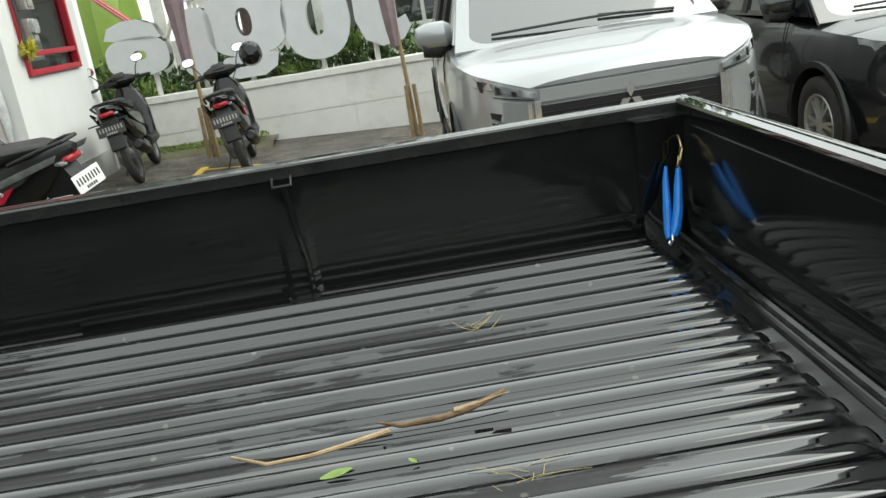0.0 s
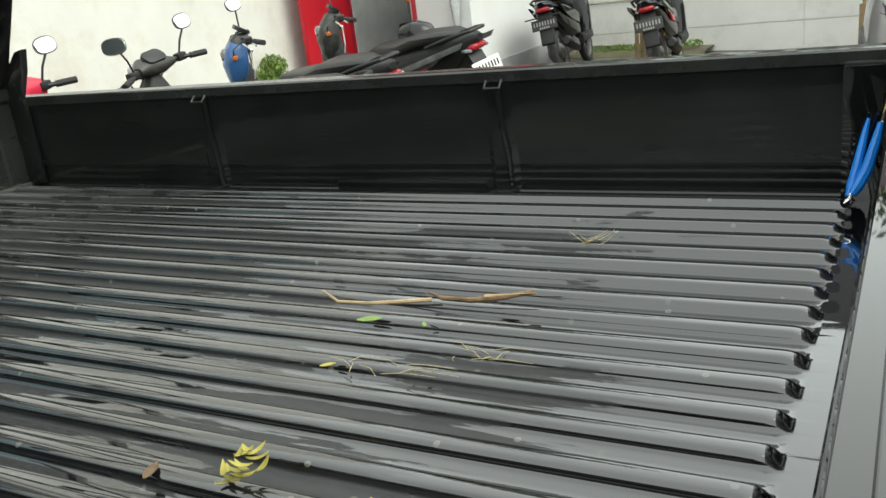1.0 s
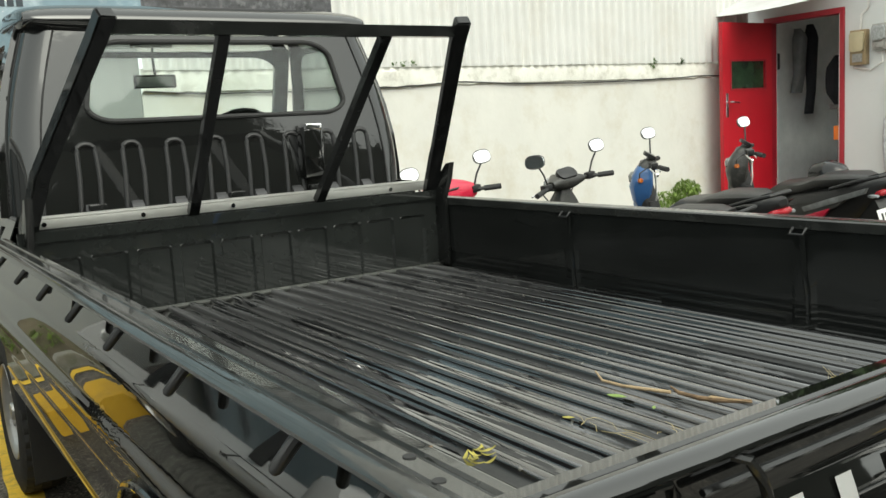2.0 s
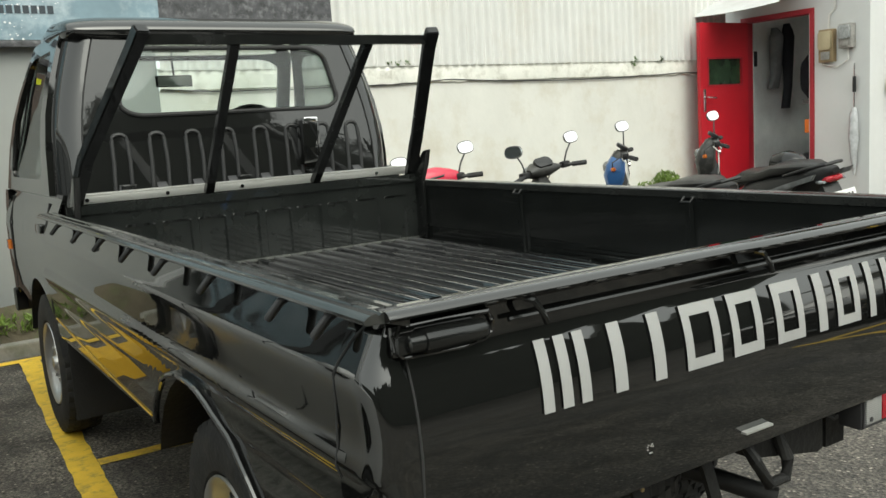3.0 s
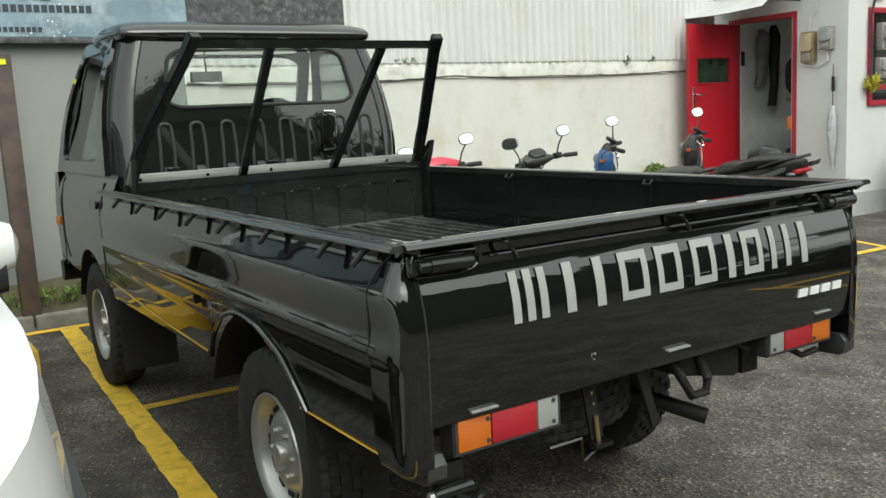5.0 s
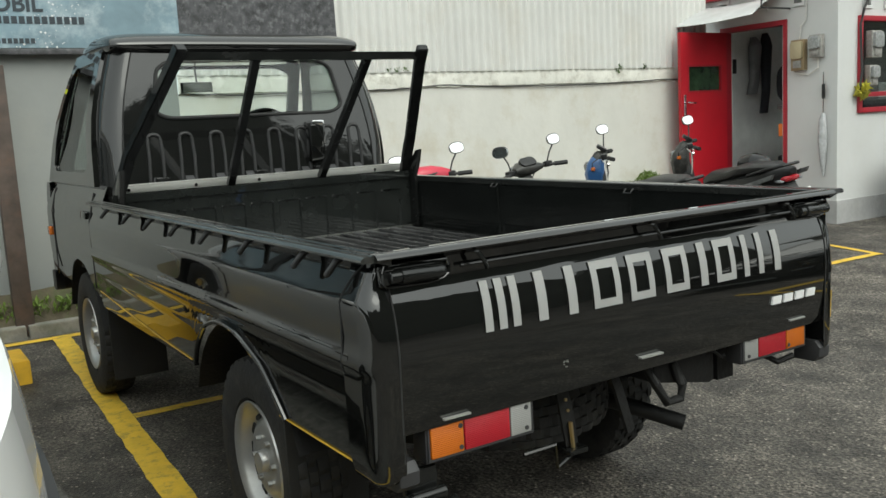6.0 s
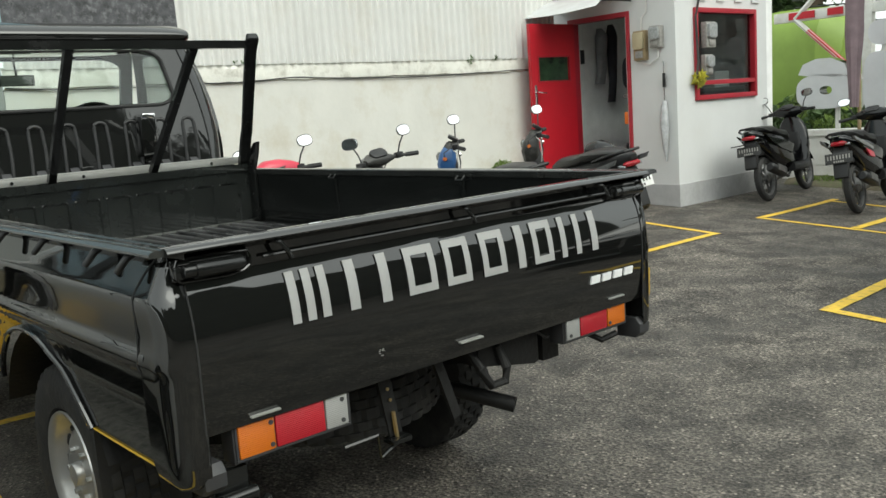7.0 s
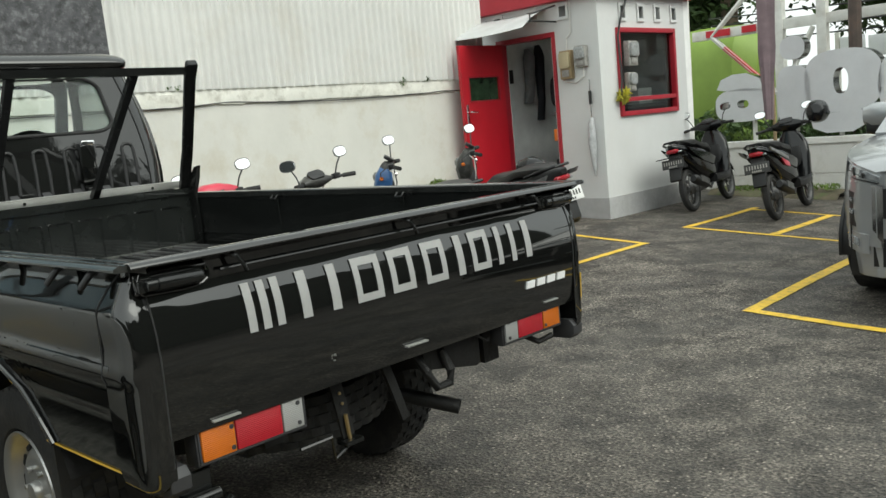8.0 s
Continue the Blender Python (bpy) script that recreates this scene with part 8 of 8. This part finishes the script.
def parked(x, y, yaw, lean=7, size=1.0):
    k = reach(x, y)
    p = spread(k, 0.0125 if y < 6 else 0.0095) @ Vector((x, y, 0))
    x, y, size = p.x, p.y, size * k
    return Matrix.Translation((x, y, gz(x, y))) @ Matrix.Rotation(radians(yaw), 4, 'Z') @ Matrix.Rotation(radians(-lean), 4, 'X') @ Matrix.Scale(size, 4)


scooter("black scooter with a dark plate parked beside the guard house", parked(-3.12, 7.60, 97, 9, 0.90), M_SCBLACK, M_SCBLACK, rack=True, shield=0.85, cowl_size=1.3)
scooter("black scooter with a helmet on its mirror parked by the sign", parked(-2.08, 7.34, 97, 9, 0.90), M_SCBLACK, M_SCBLACK, helmet=True, shield=0.85, cowl_size=1.3, stripe=M_SCPALE)
scooter("red scooter with clean mirrors parked nose to the wall", parked(-3.40, 1.78, 180, 8, 0.94), M_SCMATT, M_SCRED, shield=0.7, cowl_size=1.7)
scooter("dark grey scooter parked nose to the wall", parked(-3.28, 2.60, 182, 8, 0.94), M_SCGREY, M_SCGREY, shield=0.6, cowl_size=0.9, twist=-62)
scooter("blue and worn pale grey scooter parked nose to the wall", parked(-3.34, 3.27, 165, 8, 0.96), M_SCMATT, M_SCBLUE, turn=62, left_mirror=False, shield=0.32, top=M_SCGREY, slim=True)
scooter("worn grey scooter with a pale plate parked at the doorway", parked(-3.27, 4.20, 165, 8, 0.96), M_SCMATT, M_SCGREY, plate=M_PLATEW, plate_bar=M_PLATE, turn=58, left_mirror=False, shield=0.32, slim=True, stripe=M_SCPALE)

h = thing("helmet", "black helmet resting on the seat of the doorway scooter", "helmet", at=spread(1.016, 0.0125) @ Matrix.Translation((-3.170, 4.420, 0.828)))
bm = bmesh.new()
blob(bm, [(-0.13, 0, 0, 0.05, 0.05), (-0.10, 0, 0, 0.10, 0.09), (0.0, 0, 0, 0.125, 0.115), (0.09, 0, 0, 0.10, 0.09), (0.13, 0, 0, 0.05, 0.05)], n=18, power=2.2)
part("shell", bm, M_SCBLACK, h)
bm = bmesh.new()
tube(bm, [(-0.10, -0.125, -0.02), (0.0, -0.135, -0.05), (0.10, -0.125, -0.02)], 0.006, 6)
part("chin_strap", bm, M_RUBBER, h)


# ---- cars ----
def lerp_table(tab, x):
    for (a, u), (b, v) in zip(tab, tab[1:]):
        if x <= b:
            f = (x - a) / (b - a)
            return u + (v - u) * max(0.0, f)
    return tab[-1][1]


def car(label, at, paint, L=4.45, W=1.74, arch_trim=False, group="parked cars", mirror_x=-1.30, mirror_z=1.14, tuck=0.08, plain=False):
    """A tall family car; its nose points along +x, and its front stands at x = 0."""
    t = thing("car", label, "car", group, at=at)
    hw = W / 2
    WF, WR, WZ = -0.82, -0.82 - 2.75, 0.33
    plan = [(-L, 0.72), (-L + 0.12, 0.88), (-L + 0.5, 0.97), (-2.2, 1.0), (-0.85, 0.995), (-0.60, 0.97), (-0.42, 0.935), (-0.27, 0.88), (-0.14, 0.80), (-0.05, 0.71), (0.0, 0.58)]
    top = [(-L, 0.93), (-L + 0.15, 1.03), (-2.5, 1.03), (-1.22, 0.985), (-0.9, 0.962), (-0.45, 0.922), (-0.15, 0.88), (-0.05, 0.855), (0.0, 0.82)]
    crown = [(-L, 0.03), (-1.2, 0.04), (-0.6, 0.055), (-0.15, 0.045), (0.0, 0.03)]
    xs = sorted({-L + L * i / 60 for i in range(61)} | {WF + 0.385 * math.cos(math.pi * k / 20) for k in range(21)} | {WR + 0.385 * math.cos(math.pi * k / 20) for k in range(21)} | {-0.03, -0.06, -0.10})
    bm = bmesh.new()
    rings = []
    for x in xs:
        zb = 0.235
        for w in (WF, WR):
            d = abs(x - w)
            if d < 0.385:
                zb = max(zb, WZ + math.sqrt(0.385 ** 2 - d * d))
        zt = lerp_table(top, x)
        h = hw * lerp_table(plan, x)
        cr = lerp_table(crown, x)
        ring = []
        side = []
        for k in range(11):
            f = k / 10
            z = zb + (zt - zb) * f
            u = (z - 0.235) / (1.05 - 0.235)
            y = h * (0.945 + 0.075 * math.sin(math.pi * min(1.0, max(0.0, u * 0.92 + 0.06))) - 0.03 * max(0, u - 0.85) * 4)
            side.append((y, z))
        ring += [(x, -y, z) for y, z in side]
        y1 = side[-1][0]
        ring += [(x, -y1 * (1 - 2 * k / 10), zt + cr * (1 - (1 - 2 * k / 10) ** 2) ** 0.6) for k in range(1, 10)]
        ring += [(x, y, z) for y, z in reversed(side)]
        rings.append(ring)
    loft(bm, rings, closed=False, caps=False)
    bm.verts.ensure_lookup_table()
    n = len(rings[0])
    bm.faces.new(bm.verts[-n:])
    bm.faces.new(bm.verts[:n])
    part("body", bm, paint, t, angle=28)
    bm = bmesh.new()
    box(bm, -L + 0.15, -0.12, -hw * 0.8, hw * 0.8, 0.22, 0.60)
    part("underbody", bm, M_UNDER, t)
    # glasshouse
    wb, wt = hw * 0.925, hw * 0.70
    zt = 1.655
    bm = bmesh.new()
    ring = plate_hole(bm, [(-0.90, wb, 0.965), (-0.90, -wb, 0.965), (-1.86, -wt, zt), (-1.86, wt, zt)], (0.055, 0.945, 0.03, 0.94), 0.03, r=0.1)
    fr = part("windscreen_frame", bm, paint, t, angle=30)
    bm = bmesh.new()
    pane(bm, ring)
    part("windscreen", bm, M_DARKGLASS, fr, "windscreen reflecting the sky")
    bm = bmesh.new()
    tube(bm, [(-0.97, -0.55, 1.055), (-0.95, 0.0, 1.065), (-0.94, 0.25, 1.065)], 0.009, 6)
    tube(bm, [(-0.99, 0.1, 1.07), (-0.96, 0.55, 1.04)], 0.009, 6)
    part("wiper", bm, M_BLACKPLASTIC, fr)
    for s in (-1, 1):
        bm = bmesh.new()
        cor = [(-L + 0.12, s * wb, 1.03), (-1.0, s * wb, 1.03), (-1.87, s * wt, zt), (-L + 0.42, s * wt, zt)]
        if s > 0:
            cor = [cor[1], cor[0], cor[3], cor[2]]
        ring = plate_hole(bm, cor, (0.04, 0.90, 0.06, 0.90) if s < 0 else (0.10, 0.96, 0.06, 0.90), 0.03, r=0.1)
        sf = part("side_window_frame", bm, paint, t, angle=30)
        bm = bmesh.new()
        pane(bm, ring)
        part("side_window", bm, M_DARKGLASS, sf)
        for x in (-2.15, -3.15):
            bm = bmesh.new()
            tube(bm, [(x, s * (wb + 0.002), 1.05), (x - 0.06, s * (wt + 0.012), zt - 0.03)], 0.02, flat=(0.03, 0.008))
            part("pillar", bm, M_BLACKPLASTIC, sf)
        for x in (-1.30, -2.20, -3.12):
            bm = bmesh.new()
            tube(bm, [(x, s * hw * 0.985, 0.32), (x, s * hw * 1.016, 0.62), (x, s * hw * 0.995, 0.9), (x, s * hw * 0.95, 1.03)], 0.004, 5)
            part("door_seam", bm, M_DARK, t)
        for x in (-2.02, -2.95):
            bm = bmesh.new()
            box(bm, x - 0.10, x + 0.10, s * hw * 1.0 - 0.012, s * hw * 1.0 + 0.018, 0.885, 0.915, bevel=0.008)
            part("door_handle", bm, M_CHROME if paint is M_BLACKCAR else paint, t)
        bm = bmesh.new()
        tube(bm, [(mirror_x, s * (hw * 0.93), mirror_z - 0.10), (mirror_x + 0.01, s * (hw - tuck + 0.06), mirror_z - 0.05)], 0.03, 8)
        blob(bm, [(hw - tuck + 0.03, mirror_x, mirror_z - 0.07, 0.06, 0.03), (hw - tuck + 0.08, mirror_x, mirror_z - 0.085, 0.07, 0.06), (hw - tuck + 0.19, mirror_x, mirror_z - 0.075, 0.06, 0.05)], n=12, axis='y')
        if s < 0:
            for v in bm.verts:
                v.co.y = -abs(v.co.y)
        part("mirror_stalk", bm, M_BLACKPLASTIC, t)
        bm = bmesh.new()
        blob(bm, [(hw - tuck + 0.0, mirror_x, mirror_z, 0.05, 0.06), (hw - tuck + 0.04, mirror_x + 0.01, mirror_z, 0.085, 0.085), (hw - tuck + 0.15, mirror_x, mirror_z, 0.085, 0.085), (hw - tuck + 0.215, mirror_x - 0.01, mirror_z, 0.06, 0.06), (hw - tuck + 0.23, mirror_x - 0.01, mirror_z, 0.02, 0.02)], n=16, axis='y')
        for v in bm.verts:
            v.co.y *= s
        mh = part("door_mirror", bm, paint, t)
        bm = bmesh.new()
        box(bm, mirror_x - 0.092, mirror_x - 0.080, s * (hw - tuck + 0.115) - 0.085, s * (hw - tuck + 0.115) + 0.085, mirror_z - 0.055, mirror_z + 0.055, bevel=0.004)
        part("mirror_glass", bm, M_MIRROR, mh)
        # wheels
        for wx in (WF, WR):
            m = Matrix.Translation((wx, s * (hw - 0.10), WZ)) @ (Matrix.Rotation(math.pi, 4, 'Z') if s > 0 else Matrix.Identity(4))
            w = share("wheel", CAR_TYRE, t, m, "")
            share("alloy_rim", CAR_RIM, w, Matrix.Identity(4))
            bm = bmesh.new()
            rows = []
            for k in range(19):
                a = radians(-8 + 196 * k / 18)
                rows.append([bm.verts.new((wx + r * math.cos(a), s * y, WZ + r * math.sin(a))) for r, y in ((0.383, hw * 0.55), (0.383, hw * 0.985), (0.388, hw * 1.012), (0.43 if arch_trim else 0.395, hw * 1.015), (0.435 if arch_trim else 0.398, hw * 0.99))])
            for a, b in zip(rows, rows[1:]):
                for i in range(4):
                    bm.faces.new((a[i], b[i], b[i + 1], a[i + 1]))
            part("wheel_arch", bm, M_BLACKPLASTIC, t)
        bm = bmesh.new()
        box(bm, -3.2, -1.25, s * hw * 0.965 - 0.02, s * hw * 0.965 + 0.02, 0.235, 0.32, bevel=0.012)
        part("sill_trim", bm, M_BLACKPLASTIC, t)
    bm = bmesh.new()
    blob(bm, [(-L + 0.30, 0, zt - 0.02, wt * 0.95, 0.02), (-L + 0.5, 0, zt, wt * 1.02, 0.045), (-3.0, 0, zt + 0.015, wt * 1.03, 0.05), (-2.0, 0, zt + 0.005, wt * 1.03, 0.045), (-1.84, 0, zt - 0.01, wt * 0.98, 0.02)], n=36, power=5)
    part("roof", bm, paint, t, angle=50)
    bm = bmesh.new()
    ring = plate_hole(bm, [(-L + 0.12, -wb, 1.03), (-L + 0.12, wb, 1.03), (-L + 0.42, wt, zt), (-L + 0.42, -wt, zt)], (0.08, 0.92, 0.08, 0.9), 0.03, r=0.1)
    rf = part("rear_frame", bm, paint, t, angle=30)
    bm = bmesh.new()
    pane(bm, ring)
    part("rear_window", bm, M_DARKGLASS, rf)
    # face
    def on_front(y):
        """How far forward the nose stands at y from the middle."""
        f = min(1.0, abs(y) / (hw * 0.985))
        best = -1.0
        for x in [-1.0 + 0.02 * i for i in range(51)]:
            if lerp_table(plan, x) >= f:
                best = x
        return best

    def strip(name, y0, y1, z0a, z1a, z0b, z1b, m, proud=0.012, label="", parent=t, steps=10):
        bm = bmesh.new()
        rings = []
        for k in range(steps + 1):
            f = k / steps
            y = y0 + (y1 - y0) * f
            za, zb = z0a + (z0b - z0a) * f, z1a + (z1b - z1a) * f
            x = on_front(y) + proud
            rings.append([(x - 0.06, y, za), (x, y, za + 0.006), (x, y, zb - 0.006), (x - 0.06, y, zb)])
        loft(bm, rings)
        return part(name, bm, m, parent, label)

    g = strip("grille", -0.46, 0.46, 0.56, 0.735, 0.56, 0.735, M_BLACKPLASTIC, 0.012, "black slatted grille")
    strip("grille_band", -0.45, 0.45, 0.738, 0.812, 0.738, 0.812, paint, 0.012, "painted band above the grille", g)
    strip("hood_gap", -0.47, 0.47, 0.813, 0.822, 0.813, 0.822, M_DARK, 0.008, "", g)
    for z in (0.585, 0.635, 0.685, 0.722):
        strip("grille_slat", -0.44, 0.44, z, z + 0.012, z, z + 0.012, M_SILVER if paint is M_SILVER and z > 0.7 else M_GREYPLASTIC, 0.022, "", g)
    for y in (-0.30, -0.17, 0.17, 0.30):
        strip("grille_insert", y - 0.045, y + 0.045, 0.655, 0.678, 0.655, 0.678, M_GREYPLASTIC, 0.026, "", g, 3)
    bm = bmesh.new()
    for k in range(3):
        a = radians(90 + 120 * k)
        c = Vector((0.0, 0.038 * math.cos(a), 0.70 + 0.038 * math.sin(a)))
        d = Vector((0, math.cos(a), math.sin(a)))
        s_ = Vector((0, -math.sin(a), math.cos(a)))
        va = [bm.verts.new(c + d * p + s_ * q + Vector((0.024, 0, 0))) for p, q in ((-0.036, 0), (0, 0.021), (0.036, 0), (0, -0.021))]
        vb = [bm.verts.new(v.co + Vector((0.008, 0, 0))) for v in va]
        bm.faces.new(vb)
        for i in range(4):
            bm.faces.new((va[i], va[(i + 1) % 4], vb[(i + 1) % 4], vb[i]))
    part("badge", bm, M_CHROME, g, "plain chrome badge shape")
    strip("lower_intake", -0.52, 0.52, 0.29, 0.46, 0.29, 0.46, M_BLACKPLASTIC, 0.01)
    strip("skid_plate", -0.50, 0.50, 0.235, 0.285, 0.235, 0.285, M_SILVER, 0.018)
    strip("plate_panel", -0.24, 0.24, 0.47, 0.575, 0.47, 0.575, M_PLATE, 0.02, "blank dark plate")
    for s in (-1, 1):
        if plain:
            strip("lamp_housing", s * 0.47, s * 0.80, 0.72, 0.78, 0.76, 0.84, M_HEADLAMP, 0.028, "clear headlamp")
            continue
        hs = strip("lamp_housing", s * 0.47, s * 0.825, 0.765, 0.80, 0.815, 0.915, M_HEADLAMP, 0.028, "slim wraparound headlamp")
        strip("lamp_line", s * 0.48, s * 0.82, 0.758, 0.764, 0.806, 0.813, M_BLACKPLASTIC, 0.030, "", hs)
        for k in range(3):
            ya = 0.56 + 0.075 * k
            strip("lamp_fin", s * ya, s * (ya + 0.022), 0.782 + 0.012 * k, 0.815 + 0.028 * k, 0.785 + 0.012 * k, 0.822 + 0.028 * k, M_BLACKPLASTIC, 0.032, "", hs, 2)
        strip("day_lamp", s * 0.56, s * 0.80, 0.79, 0.80, 0.84, 0.855, M_BLACKPLASTIC, 0.036, "", hs)
        ck = strip("cheek", s * 0.465, s * 0.845, 0.40, 0.752, 0.42, 0.80, paint, 0.030, "painted bumper corner")
        strip("chrome_blade", s * 0.452, s * 0.515, 0.42, 0.755, 0.50, 0.752, M_CHROME, 0.034, "chrome blade beside the grille", ck)
        bx = strip("lamp_pocket", s * 0.62, s * 0.82, 0.50, 0.705, 0.53, 0.74, M_BLACKPLASTIC, 0.040)
        strip("main_lamp", s * 0.65, s * 0.80, 0.645, 0.675, 0.68, 0.71, M_HEADLAMP, 0.047, "main headlamp", bx)
        strip("lower_lamp", s * 0.65, s * 0.80, 0.575, 0.61, 0.605, 0.64, M_HEADLAMP, 0.047, "", bx)
        strip("bumper_wing", s * 0.54, s * 0.84, 0.36, 0.48, 0.38, 0.50, paint, 0.035)
        strip("fog_lamp", s * 0.60, s * 0.72, 0.40, 0.455, 0.41, 0.465, M_HEADLAMP, 0.045)
    return t


def car_wheel():
    prof = [(-0.085, 0.20), (-0.104, 0.235), (-0.10, 0.295), (-0.085, 0.322), (0.085, 0.322), (0.10, 0.295), (0.104, 0.235), (0.085, 0.20)]
    bm = bmesh.new()
    n = 48
    rings = [[(r * math.cos(2 * math.pi * k / n), y, r * math.sin(2 * math.pi * k / n)) for y, r in prof] for k in range(n + 1)]
    loft(bm, rings, False, False)
    bmesh.ops.remove_doubles(bm, verts=bm.verts[:], dist=0.0003)
    tyre = mesh_of("tyre", bm, M_TYRE)
    bm = bmesh.new()
    prof = [(0.08, 0.205), (-0.06, 0.195), (-0.092, 0.208), (-0.098, 0.205), (-0.09, 0.19), (-0.02, 0.178), (0.03, 0.16)]
    rings = [[(r * math.cos(2 * math.pi * k / n), y, r * math.sin(2 * math.pi * k / n)) for y, r in prof] for k in range(n + 1)]
    loft(bm, rings, False, False)
    bmesh.ops.remove_doubles(bm, verts=bm.verts[:], dist=0.0003)
    for k in range(6):
        a = 2 * math.pi * k / 6
        for da in (-0.16, 0.16):
            tube(bm, [(0.035 * math.cos(a), -0.075, 0.035 * math.sin(a)), (0.19 * math.cos(a + da), -0.068, 0.19 * math.sin(a + da))], 0.02, flat=(0.014, 0.012))
    disc(bm, (0, -0.075, 0), (0, 1, 0), 0.05, 0.03, 20)
    disc(bm, (0, 0.04, 0), (0, 1, 0), 0.165, 0.01, 24)
    rim = mesh_of("rim", bm, M_STEELRIM)
    return tyre, rim


CAR_TYRE, CAR_RIM = car_wheel()
car("silver family car parked nose out in a marked bay", spread(1.012) @ Matrix.Translation((0.58, 3.43, -0.01)) @ Matrix.Rotation(radians(-90.5), 4, 'Z'), M_SILVER, W=1.70, mirror_z=1.09)
car("black family car with dark arch trims parked nose out", spread(1.012) @ Matrix.Translation((3.10, 4.03, -0.245)) @ Matrix.Rotation(radians(-90), 4, 'Z'), M_BLACKCAR, arch_trim=True, W=1.80)
car("white family car parked beside the truck", Matrix.Translation((0.45, -2.285, -0.02)), M_WHITECAR, W=1.72, mirror_x=-1.60, mirror_z=1.04, tuck=0.16, plain=True)
